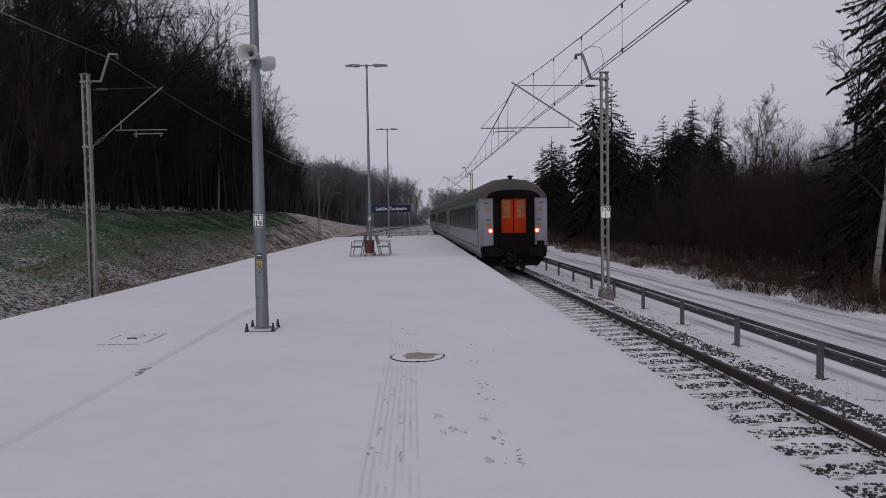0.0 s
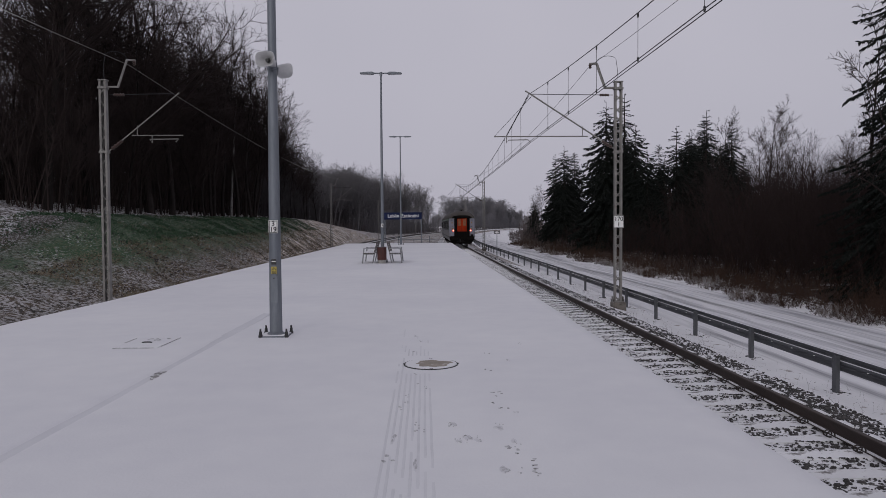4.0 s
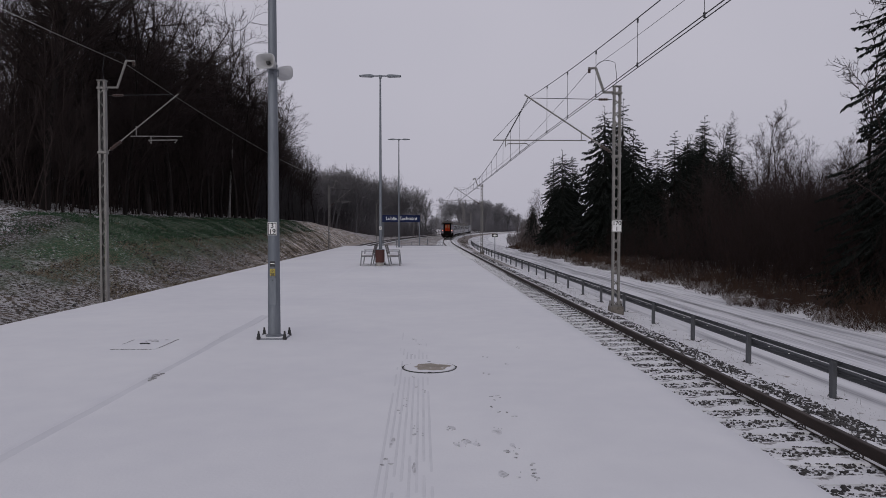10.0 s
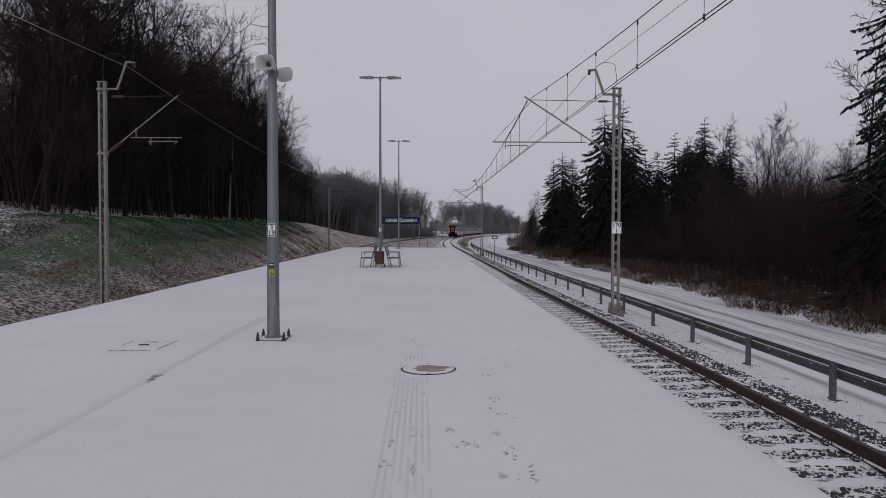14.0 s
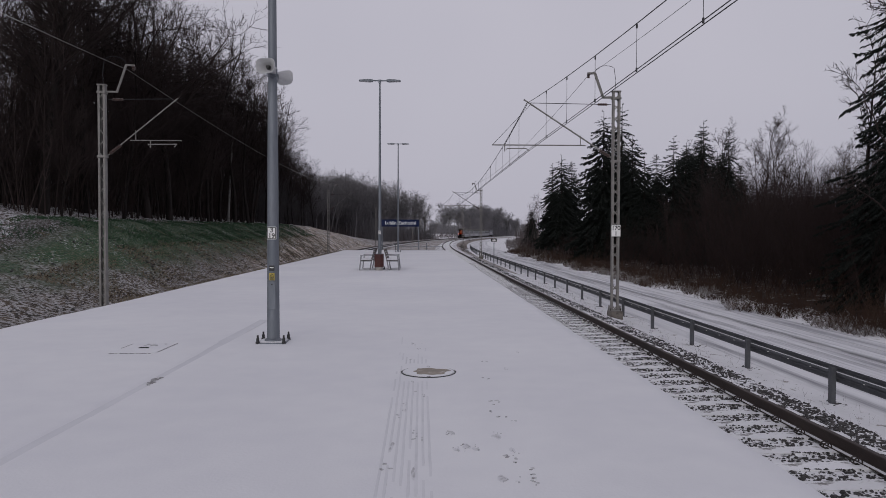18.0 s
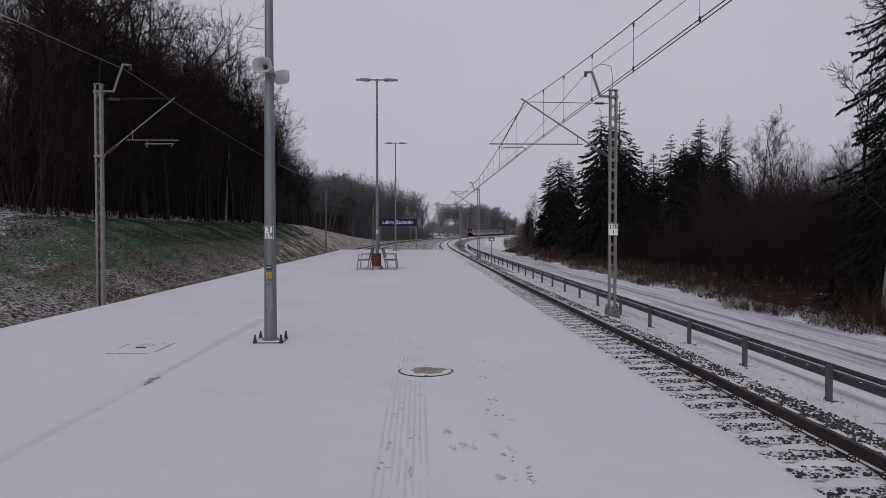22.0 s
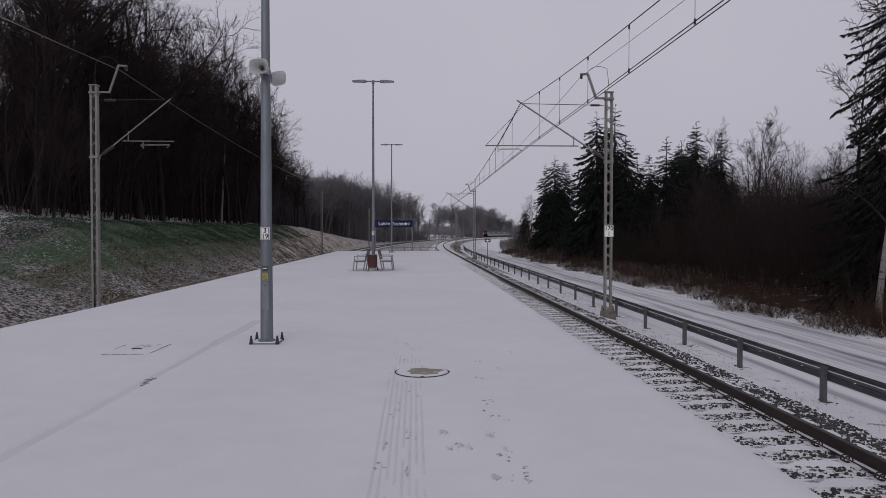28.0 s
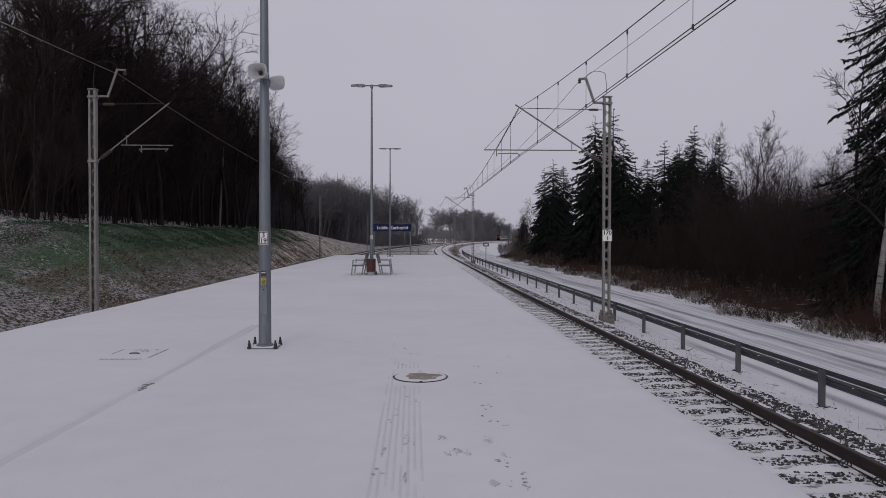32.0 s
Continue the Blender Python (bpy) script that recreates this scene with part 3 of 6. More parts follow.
def frusta(p0, p1, r0, r1, n=3):
    """Tapered n-sided sticks from p0 to p1, as arrays of vertices and quads."""
    p0, p1 = np.asarray(p0, float), np.asarray(p1, float)
    d = p1 - p0
    d /= np.linalg.norm(d, axis=1, keepdims=True) + 1e-9
    ref = np.where(np.abs(d[:, 2:3]) < 0.9, np.array([[0, 0, 1.0]]), np.array([[1.0, 0, 0]]))
    s = np.cross(d, ref)
    s /= np.linalg.norm(s, axis=1, keepdims=True) + 1e-9
    u = np.cross(d, s)
    a = 2 * np.pi * np.arange(n) / n
    ring = np.cos(a)[None, :, None] * s[:, None] + np.sin(a)[None, :, None] * u[:, None]
    r0, r1 = (np.broadcast_to(np.asarray(r, float), len(p0))[:, None, None] for r in (r0, r1))
    v = np.concatenate([p0[:, None] + ring * r0, p1[:, None] + ring * r1], 1)
    j = np.arange(n)
    q = np.stack([j, (j + 1) % n, n + (j + 1) % n, n + j], 1)
    f = (np.arange(len(p0)) * 2 * n)[:, None, None] + q[None]
    return v.reshape(-1, 3), f.reshape(-1, 4)


def gathered(chunks):
    """Joins (verts, faces) chunks."""
    vs, fs, k = [], [], 0
    for v, f in chunks:
        vs.append(v)
        fs.append(f + k)
        k += len(v)
    return np.concatenate(vs), np.concatenate(fs)


# ---------------------------------------------------------------- the lie of the land
def bend(y):
    """How far the line has swung to the right at y."""
    y = np.asarray(y, float)
    k = np.clip(y - 94.0, 0, 640)
    return k * k / 2878.0 + np.clip(y - 734.0, 0, None) * 0.445


def rail_z(y):
    return np.interp(y, [8, 40], [-0.77, -0.91])


def left_gap(y):
    """Distance of the second track's centre line from the first."""
    return np.interp(y, [0, 95, 150, 201, 260, 321, 400], [13.05, 13.05, 11.6, 9.4, 7.0, 5.2, 4.6])


TRACK = 4.27


def ground_z(x, y):
    """Height of the ground sheet."""
    x, y = np.asarray(x, float), np.asarray(y, float)
    u = x - bend(y)
    crest = np.interp(y, [-40, 31, 39, 60, 104, 125, 150, 185, 215], [0.3, 0.35, 2.1, 2.2, 2.6, 2.5, 1.6, 0.2, -0.9])
    floor = np.interp(y, [-40, 31, 60, 120, 150, 200, 300], [2.7, 2.9, 2.9, 2.9, 1.8, 0.0, -0.6])
    pts = [(-400, floor + 6), (-120, floor + 3.5), (-60, floor + 1.2), (-26, floor + 0.45), (-19.5, crest), (-16.0, crest * 0.55 - 0.55), (-13.0, -1.30), (-11.0, -1.38),
           (5.9, -1.36), (6.6, -1.45), (7.6, -1.72), (8.4, -1.93), (9.2, -1.95), (14.8, -1.92), (16.5, -1.75), (24, -1.2), (60, 0.5), (400, 4.0)]
    z = np.zeros(np.broadcast(u, crest).shape)
    z[...] = pts[0][1]
    for (a, za), (b, zb) in zip(pts, pts[1:]):
        t = np.clip((u - a) / (b - a), 0, 1)
        z = np.where(u >= a, za + (zb - za) * t, z)
    return z


def wobble(x, y, amp, size, seed=0.0):
    return amp * noise.noise(Vector((x / size, y / size, seed)))


def build_ground():
    us = np.concatenate([[-2600, -1200, -600, -400, -250, -160, -120, -90, -75, -60, -50, -42, -36], np.arange(-32, -12.4, 0.4), [-12, -11, -9, -5, 0, 3, 5, 5.9],
                         np.arange(6.2, 9.3, 0.35), [10, 11, 12, 13, 14], np.arange(14.8, 26, 0.8), [28, 32, 38, 46, 60, 80, 120, 180, 260, 400, 700, 1300, 2600]])
    ys = np.concatenate([[-900, -400, -160, -80, -45], np.arange(-25, 130, 0.8), np.arange(131, 300, 4), np.arange(304, 760, 16), [820, 950, 1150, 1500, 2000, 2800]])
    uu, yy = np.meshgrid(us, ys)
    xx = uu + bend(yy)
    zz = ground_z(xx, yy)
    rough = ((uu < -12.2) & (uu > -60)) | (uu > 14.8)
    for i, j in zip(*np.nonzero(rough & (yy < 260) & (yy > -30) & (uu < 60))):
        zz[i, j] += wobble(xx[i, j], yy[i, j], 0.10, 2.6) + wobble(xx[i, j], yy[i, j], 0.07, 0.9, 4.0)
    far = np.hypot(uu, yy) > 700
    zz[far] = np.minimum(zz[far], 1.0)
    nu, ny = len(us), len(ys)
    idx = np.arange(nu * ny).reshape(ny, nu)
    f = np.stack([idx[:-1, :-1], idx[:-1, 1:], idx[1:, 1:], idx[1:, :-1]], -1).reshape(-1, 4)
    me = fast_mesh("ground", np.stack([xx, yy, zz], -1).reshape(-1, 3), f, True)
    for k in ("snow_ground", "bank", "forest_floor", "trackside", "litter", "dead_grass"):
        me.materials.append(M[k])
    um = (uu[:-1, :-1] + uu[1:, 1:]) / 2
    ym = (yy[:-1, :-1] + yy[1:, 1:]) / 2
    slot = np.zeros(um.shape, np.int32)
    slot[(um < -10.4) & (um > -20.5 + 0.7 * np.sin(ym * 0.6)) & (ym < 230) & (ym > -60)] = 1
    slot[((um <= -20.5 + 0.7 * np.sin(ym * 0.6)) & (um > -400)) | ((um > np.interp(ym, [120, 200], [16.2, 25.5])) & (um < 400))] = 2
    slot[(slot == 0) & (ym > 58) & (ym < 900) & (um > -60) & (um < 8.2)] = 3
    slot[(slot == 1) & (ym > 160)] = 3
    slot[(um > np.interp(ym, [120, 200], [16.6, 26]) + 0.6 * np.sin(ym * 0.5)) & (um < 400)] = 4
    slot[(um > 6.2 + 0.3 * np.sin(ym * 0.2)) & (um < np.interp(ym, [140, 230], [9.2, 11.5])) & (ym > 150) & (ym < 420)] = 5
    slot[(um < -12.6) & (ym > 230) & (um > -400)] = 2
    slot[(ym > 330) & (um < -7.5) & (um > -70)] = 0
    me.polygons.foreach_set("material_index", slot.ravel())
    tagged(new("ground", me), "snow-dusted ground with a grassy bank beside the line", "ground", kind="structure")


build_ground()


def ribbon(name, us, ys, lift, material, label, category, zfun=None):
    """A strip laid along the line over the ground, with its edges turned down."""
    uu, yy = np.meshgrid(np.asarray(us, float), np.asarray(ys, float))
    xx = uu + bend(yy)
    zz = (zfun(uu, yy) if zfun else ground_z(xx, yy)) + lift
    zz[:, 0] -= abs(lift) + 0.08
    zz[:, -1] -= abs(lift) + 0.08
    nu, ny = len(us), len(ys)
    idx = np.arange(nu * ny).reshape(ny, nu)
    f = np.stack([idx[:-1, :-1], idx[:-1, 1:], idx[1:, 1:], idx[1:, :-1]], -1).reshape(-1, 4)
    me = fast_mesh(name, np.stack([xx, yy, zz], -1).reshape(-1, 3), f, True)
    me.materials.append(material)
    return tagged(new(name, me), label, category, kind="structure")


NEAR_Y = np.concatenate([np.arange(-30, 60, 1.5), np.arange(60, 240, 4), np.arange(240, 760, 12)])


def build_road():
    us = np.concatenate([[8.9, 9.15], np.arange(9.35, 14.75, 0.12), [14.95, 15.2]])
    rng = random.Random(5)
    ruts = [(rng.uniform(9.9, 14.2), rng.uniform(0.07, 0.16), rng.uniform(0.012, 0.03)) for _ in range(15)]

    def z(uu, yy):
        h = np.interp(uu, [8.9, 9.35, 14.7, 15.2], [-2.0, -1.93, -1.93, -1.98])
        for c, w, d in ruts:
            h = h - d * np.exp(-((uu - c - 0.10 * np.sin(yy * 0.05 + c * 3)) / w) ** 2)
        return h
    road = ribbon("road", us, NEAR_Y, 0.06, M["snow_road"], "snow-covered road with parallel tyre tracks", "road", z)
    # wheel tracks worn down to grey slush
    for c, w, d in ruts[:9]:
        ys = NEAR_Y[(NEAR_Y > 2) & (NEAR_Y < 170)]
        g = Build()
        for a, b in zip(ys, ys[1:]):
            if rng.random() < 0.22:
                continue
            q = []
            for y in (a, b):
                mid = c + 0.10 * math.sin(y * 0.05 + c * 3) + float(bend(y))
                q += [(mid - w * 0.35, y, -1.866 - d * 0.6), (mid + w * 0.35, y, -1.866 - d * 0.6)]
            g.add(q, [(0, 1, 3, 2)])
        part("tyre_track", g, M["rut"], road)


build_road()
ribbon("ballast_bed", [-10.5, -10.3, -9.9, -8.7, -7.2, -6.6, -6.2], NEAR_Y[NEAR_Y < 100], 0.0, M["ballast"], "snow-dusted stone ballast under the second track", "ballast",
       lambda u, y: np.interp(u, [-10.5, -10.0, -7.0, -6.2], [-1.36, -1.0, -1.0, -1.3]) + (rail_z(y) + 0.77))
ribbon("ballast_bed", [2.2, 2.5, 2.9, 3.4, 4.27, 5.1, 5.6, 5.95, 6.1, 6.4, 6.7, 6.85], NEAR_Y, 0.0, M["ballast"], "snow-dusted stone ballast under the track", "ballast",
       lambda u, y: np.interp(u, [2.2, 2.9, 5.95, 6.85], [-1.15, -0.975, -0.98, -1.50]) + (rail_z(y) + 0.77))


def build_platform():
    y0, y1, x0, x1 = -18.0, 65.0, -7.02, 2.57
    xs = np.concatenate([[x0], np.linspace(x0 + 0.04, -3.25, 20), np.arange(-3.2, -2.7, 0.03), np.linspace(-2.6, x1 - 0.04, 30), [x1]])
    ys = np.concatenate([np.arange(y0, 16, 0.25), np.arange(16, y1 - 0.2, 1.0), [y1 - 0.05, y1]])
    xx, yy = np.meshgrid(xs, ys)
    zz = np.zeros(xx.shape)
    for i in range(len(ys)):
        for j in range(len(xs)):
            zz[i, j] = wobble(xx[i, j], yy[i, j], 0.006, 1.7) + wobble(xx[i, j], yy[i, j], 0.003, 0.5, 3)
    zz -= 0.026 * np.exp(-((xx + 3.02 - 0.012 * (yy - 5)) / 0.06) ** 2) * np.interp(yy, [9, 15], [1, 0.2])
    zz[:, 0] -= 0.03
    zz[:, -1] -= 0.03
    zz[-1] -= 0.03
    xx[:, 0] -= 0.17 * np.interp(ys, [0, 12.5, 20], [1.5, 1.2, 0])
    xx[:, 0] += np.interp(ys, [33, 60], [0, 0.5])
    nx, ny = len(xs), len(ys)
    idx = np.arange(nx * ny).reshape(ny, nx)
    f = np.stack([idx[:-1, :-1], idx[:-1, 1:], idx[1:, 1:], idx[1:, :-1]], -1).reshape(-1, 4)
    me = fast_mesh("platform", np.stack([xx, yy, zz], -1).reshape(-1, 3), f, True)
    me.materials.append(M["snow"])
    p = tagged(new("platform", me), "wide station platform under smooth fresh snow", "platform", kind="structure")
    b = Build()
    b.box((2.42, (y0 + y1) / 2, -0.12), (0.26, y1 - y0 - 0.1, 0.16), 0.02)
    part("coping", b, M["concrete"], p)
    b = Build()
    b.box((2.25, (y0 + y1) / 2, -0.72), (0.2, y1 - y0 - 0.2, 1.05))
    b.box((-6.3, (y0 + y1) / 2, -0.70), (0.2, y1 - y0 - 0.2, 1.1))
    b.box((-2.1, y1 - 0.25, -0.70), (8.6, 0.2, 1.1))
    part("retaining_wall", b, M["concrete"], p)
    # ribs of the guiding strip
    strip = tagged(new("tactile_strip", None), "ribbed guiding strip showing faintly through the snow", "paving", kind="structure")
    rng = random.Random(3)
    for k in range(8):
        b = Build()
        x = -0.285 + k * 0.05
        y = 1.0
        while y < 10.6:
            n = rng.uniform(2.5, 4.5) if y < 7 else rng.uniform(0.4, 1.2)
            if y < 8.70 and y + n > 8.02 and x > -0.23:
                if y > 8.0:
                    y = 8.70
                    continue
                n = 8.01 - y
            steps = max(2, int(n / 0.2))
            rows = []
            for i in range(steps + 1):
                q = y + n * i / steps
                h = wobble(x, q, 0.006, 1.7) + wobble(x, q, 0.003, 0.5, 3) + (0.0016 if 0 < i < steps else -0.003) - (0.0012 if q > 8.6 else 0.0)
                rows.append((Vector((x + wobble(k, q, 0.003, 0.6, 7), q, h)), Vector((1, 0, 0)), Vector((0, 0, 1))))
            b.sweep([(-0.014, -0.006), (0.014, -0.006), (0.009, 0.0), (-0.009, 0.0)], rows)
            y += n + (rng.uniform(0.0, 0.02) if y < 7.5 else rng.uniform(0.1, 0.9))
        part("rib", b, M["rib"], strip)
    # a long joint of the paving; darker strips paint the groove's soft shade
    seam = tagged(new("paving_joint", None), "bare-ended paving joint half filled with snow, groove shade painted on", "paving", kind="structure")
    for half, lift, m in ((0.085, 0.0012, "seam"), (0.045, 0.0022, "rib")):
        rows = []
        for k in range(70):
            y = 1.0 + k * 0.18
            x = -3.02 + 0.012 * (y - 5)
            z = wobble(x, y, 0.006, 1.7) + wobble(x, y, 0.003, 0.5, 3) - 0.026 * float(np.interp(y, [9, 15], [1, 0.2])) + 0.010 * (half > 0.06)
            rows.append((Vector((x + wobble(2.0, y, 0.008, 0.7, half), y, z + lift)), Vector((1, 0, 0)), Vector((0, 0, 1))))
        w = half * 0.8
        part("snow_filled_joint", Build().sweep([(-half, 0.006), (-w * 0.4, -0.002), (w * 0.4, -0.002), (half, 0.006), (half, -0.02), (-half, -0.02)], rows), M[m], seam)
    b = Build()
    for k in range(13):
        b.box((-2.955 + rng.uniform(-0.025, 0.03), 7.74 + k * 0.034, -0.004), (rng.uniform(0.03, 0.09), 0.02, 0.006), 0.002)
    part("bare_grate", b, M["paving"], seam)


build_platform()


def build_prints():
    """Footprints and scuffs worn through to the wet paving."""
    rng = random.Random(11)

    def blot(b, x, y, a, c, z=0.004):
        n = 9
        ring = []
        for k in range(n):
            t = 2 * math.pi * k / n
            q = rng.uniform(0.6, 1.15)
            ring.append((x + a * q * math.cos(t), y + c * q * math.sin(t)))
        h = wobble(x, y, 0.006, 1.7) + wobble(x, y, 0.003, 0.5, 3)
        b.plate(ring, "z", h - 0.01, h + z + 0.0015)
    worn, bare, soft = Build(), Build(), Build()
    # pressed soles: a shallow dent, a few slanted tread bars and crumbs at one edge
    for x, y, w, turn in ((0.61, 5.70, 1.2, 10), (0.35, 5.44, 1.1, 42), (0.25, 5.82, 0.8, 20), (0.54, 4.71, 1.2, 30), (0.42, 5.37, 0.6, 50), (0.68, 5.32, 0.8, 70), (0.27, 5.36, 0.5, 15)):
        ca, sa = math.cos(radians(turn)), math.sin(radians(turn))
        for _ in range(3):
            blot(soft, x + rng.gauss(0, 0.010), y + rng.gauss(0, 0.02), rng.uniform(0.018, 0.030) * w, rng.uniform(0.035, 0.060) * w, 0.0022)
        for i in range(int(4 * w)):
            d = (i - 1.5) * 0.024 + rng.gauss(0, 0.004)
            bx, by, ln = x + 0.014 * sa - d * 0.25, y + d, rng.uniform(0.010, 0.020) * w
            h = wobble(bx, by, 0.006, 1.7) + wobble(bx, by, 0.003, 0.5, 3)
            t = rng.uniform(0.003, 0.006)
            worn.plate([(bx - ln * ca, by - ln * sa - t), (bx + ln * ca, by + ln * sa - t * 0.4), (bx + ln * ca, by + ln * sa + t), (bx - ln * ca, by - ln * sa + t * 0.6)], "z", h - 0.01, h + 0.0058)
        for _ in range(int(5 * w)):
            blot(worn, x + rng.gauss(0, 0.030 * w), y + rng.gauss(0, 0.05), rng.uniform(0.003, 0.007), rng.uniform(0.004, 0.010), rng.uniform(0.002, 0.0035))
    for x, y in ((-0.23, 5.46), (-0.05, 4.84)):
        blot(soft, x, y, 0.020, 0.15, 0.002)
        for _ in range(7):
            blot(worn, x + rng.gauss(0, 0.005), y + rng.uniform(-0.08, 0.09), rng.uniform(0.005, 0.010), rng.uniform(0.02, 0.045))
    # tread marks
    for x, y in ((0.76, 4.89), (0.75, 4.79), (0.75, 4.72), (0.75, 4.65), (0.75, 4.59), (0.63, 5.22), (0.63, 5.17), (0.69, 5.16), (0.68, 5.05), (0.70, 6.32), (0.76, 6.30), (0.69, 6.91), (0.73, 6.92),
                 (0.76, 6.86), (0.70, 6.75), (0.64, 6.51), (0.78, 9.02), (0.83, 8.98), (0.70, 8.01), (0.76, 7.96), (-0.28, 4.93), (-0.26, 5.05), (-0.23, 4.95), (0.63, 4.66), (0.33, 5.49), (0.23, 5.87), (0.23, 5.80)):
        blot(bare, x, y, rng.uniform(0.007, 0.014), rng.uniform(0.004, 0.009))
        blot(worn, x + rng.uniform(-0.02, 0.02), y + rng.uniform(-0.04, 0.04), rng.uniform(0.008, 0.02), rng.uniform(0.008, 0.02), 0.003)
    for x, y in ((0.02, 7.16), (-0.05, 7.30), (-0.16, 6.82), (-0.15, 6.57), (-0.21, 6.36), (-0.05, 5.86), (-0.05, 5.67), (0.01, 5.68), (-0.03, 10.0), (-0.14, 9.2), (-0.10, 8.55), (-0.10, 7.81), (-0.12, 10.47), (0.81, 6.13), (1.02, 8.53), (1.32, 9.74)):
        for _ in range(3):
            blot(worn, x + rng.uniform(-0.02, 0.02), y + rng.uniform(-0.06, 0.06), rng.uniform(0.005, 0.013), rng.uniform(0.008, 0.02), rng.uniform(0.002, 0.0035))
    for b, m, label in ((soft, "dimple", "shallow dents pressed into the thin snow"), (worn, "scuff", "grey scuffs in the thin snow"), (bare, "paving", "dark tread marks worn through the thin snow")):
        tagged(part("footprints", b, M[m]), label, "footprints", kind="stuff")


build_prints()


# ---------------------------------------------------------------- tracks
RAIL = [(-0.075, -0.172), (0.075, -0.172), (0.075, -0.160), (0.012, -0.140), (0.009, -0.045), (0.036, -0.034), (0.036, -0.006), (0.028, 0.0),
        (-0.028, 0.0), (-0.036, -0.006), (-0.036, -0.034), (-0.009, -0.045), (-0.012, -0.140), (-0.075, -0.160)]


def line_frames(centre, ys, off):
    """Frames along a track: a point off metres beside its centre line, its side and up."""
    out = []
    for y in ys:
        x, x2 = float(centre(y)), float(centre(y + 0.5))
        d = Vector((x2 - x, 0.5, 0)).normalized()
        s = Vector((d.y, -d.x, 0))
        out.append((Vector((x, y, float(rail_z(y)))) + s * off, s, Vector((0, 0, 1))))
    return out


def main_x(y):
    return TRACK + bend(y)


def second_x(y):
    return TRACK + bend(y) - left_gap(y)


def sleeper_mesh():
    b = Build()
    prof = [(-1.27, -0.26), (1.27, -0.26), (1.29, -0.205), (1.2, -0.178), (0.5, -0.178), (0.35, -0.192), (-0.35, -0.192), (-0.5, -0.178), (-1.2, -0.178), (-1.29, -0.205)]
    b.plate(prof, "y", -0.13, 0.13)
    me = b.mesh("sleeper")
    me.materials.append(M["sleeper"])
    return me


def clip_mesh():
    """A sprung rail clip: two upstanding loops on a shoulder."""
    b = Build()
    for y in (-0.034, 0.034):
        pts = [(0.052 + 0.048 * math.cos(a), y + 0.010 * math.sin(a * 0.5), 0.022 + 0.040 * math.sin(a)) for a in [-0.6 + i * 0.55 for i in range(9)]]
        b.tube(pts, 0.0085, 6)
    b.tube([(0.10, -0.034, 0.004), (0.108, 0.0, 0.012), (0.10, 0.034, 0.004)], 0.0085, 6)
    b.box((0.045, 0, -0.014), (0.05, 0.05, 0.016), 0.005)
    me = b.mesh("rail_clip")
    me.materials.append(M["clip"])
    return me


def build_tracks():
    slp, clp = sleeper_mesh(), clip_mesh()
    ys = np.concatenate([np.arange(-28, 100, 8), np.arange(100, 330, 5), np.arange(330, 745, 10)])
    for label, centre, y_from, whole in (("ballasted main line with brown rusty rails", main_x, -28, True), ("second line with rusty rails beyond the platform", second_x, 60, False)):
        tr = thing("railway_track", label, "railway track", kind="structure")
        for off in (-0.7525, 0.7525):
            part("rail", Build().sweep(RAIL, line_frames(centre, ys[ys >= y_from], off)), M["rust"], tr)
        if whole:
            snow_line = [(-0.066, -0.160), (-0.034, -0.152), (-0.034, -0.144), (-0.066, -0.152)]
            part("foot_snow", Build().sweep(snow_line, line_frames(centre, ys[ys < 120], 0.7525)), M["snow"], tr, "thin snow on the rail's foot")
        joined = []
        y, k = (-0.6 if whole else 60.0), 0
        while y < 420:
            (o, s, u), = line_frames(centre, [y], 0.0)
            yaw = math.degrees(math.atan2(s.y, s.x))
            at = pose(o.x, o.y, o.z, 0, 0, yaw)
            if whole and k < 200:
                ob = part("sleeper", slp, None, tr, at=at)
                if k < 70:
                    for off, flip in ((0.665, 180), (0.84, 0)) + (((-0.665, 0),) if k > 20 else ()):
                        part("rail_clip", clp, None, ob, at=pose(off, 0, -0.158, 0, 0, flip))
            else:
                joined.append(np.array([at @ v.co for v in slp.vertices]))
            y += 0.6
            k += 1
        f0 = [tuple(p.vertices) for p in slp.polygons]
        b = Build()
        for vs in joined:
            b.add(vs, f0)
        me = bpy.data.meshes.new("sleepers")
        me.from_pydata(b.v, [], b.f)
        tagged(part("sleepers", me, M["sleeper"], tr), kind="stuff")


build_tracks()


def stones(name, centres, sizes, material, label, seed, small=False):
    """Many small angular stones in one mesh."""
    rng = np.random.default_rng(seed)
    t = (1 + 5 ** 0.5) / 2
    base = np.array([(-1, t, 0), (1, t, 0), (-1, -t, 0), (1, -t, 0), (0, -1, t), (0, 1, t), (0, -1, -t), (0, 1, -t), (t, 0, -1), (t, 0, 1), (-t, 0, -1), (-t, 0, 1)]) / 1.9
    tri = np.array([(0, 11, 5), (0, 5, 1), (0, 1, 7), (0, 7, 10), (0, 10, 11), (1, 5, 9), (5, 11, 4), (11, 10, 2), (10, 7, 6), (7, 1, 8),
                    (3, 9, 4), (3, 4, 2), (3, 2, 6), (3, 6, 8), (3, 8, 9), (4, 9, 5), (2, 4, 11), (6, 2, 10), (8, 6, 7), (9, 8, 1)])
    if small:
        base = np.array([(1, 0.2, 0.1), (-1, -0.1, 0), (0.1, 1, 0), (0, -1, 0.2), (0.2, 0.1, 1), (0, 0, -1)])
        tri = np.array([(0, 2, 4), (2, 1, 4), (1, 3, 4), (3, 0, 4), (2, 0, 5), (1, 2, 5), (3, 1, 5), (0, 3, 5)])
    n, k = len(centres), len(base)
    v = base[None] * (1 + rng.uniform(-0.32, 0.32, (n, k, 1)))
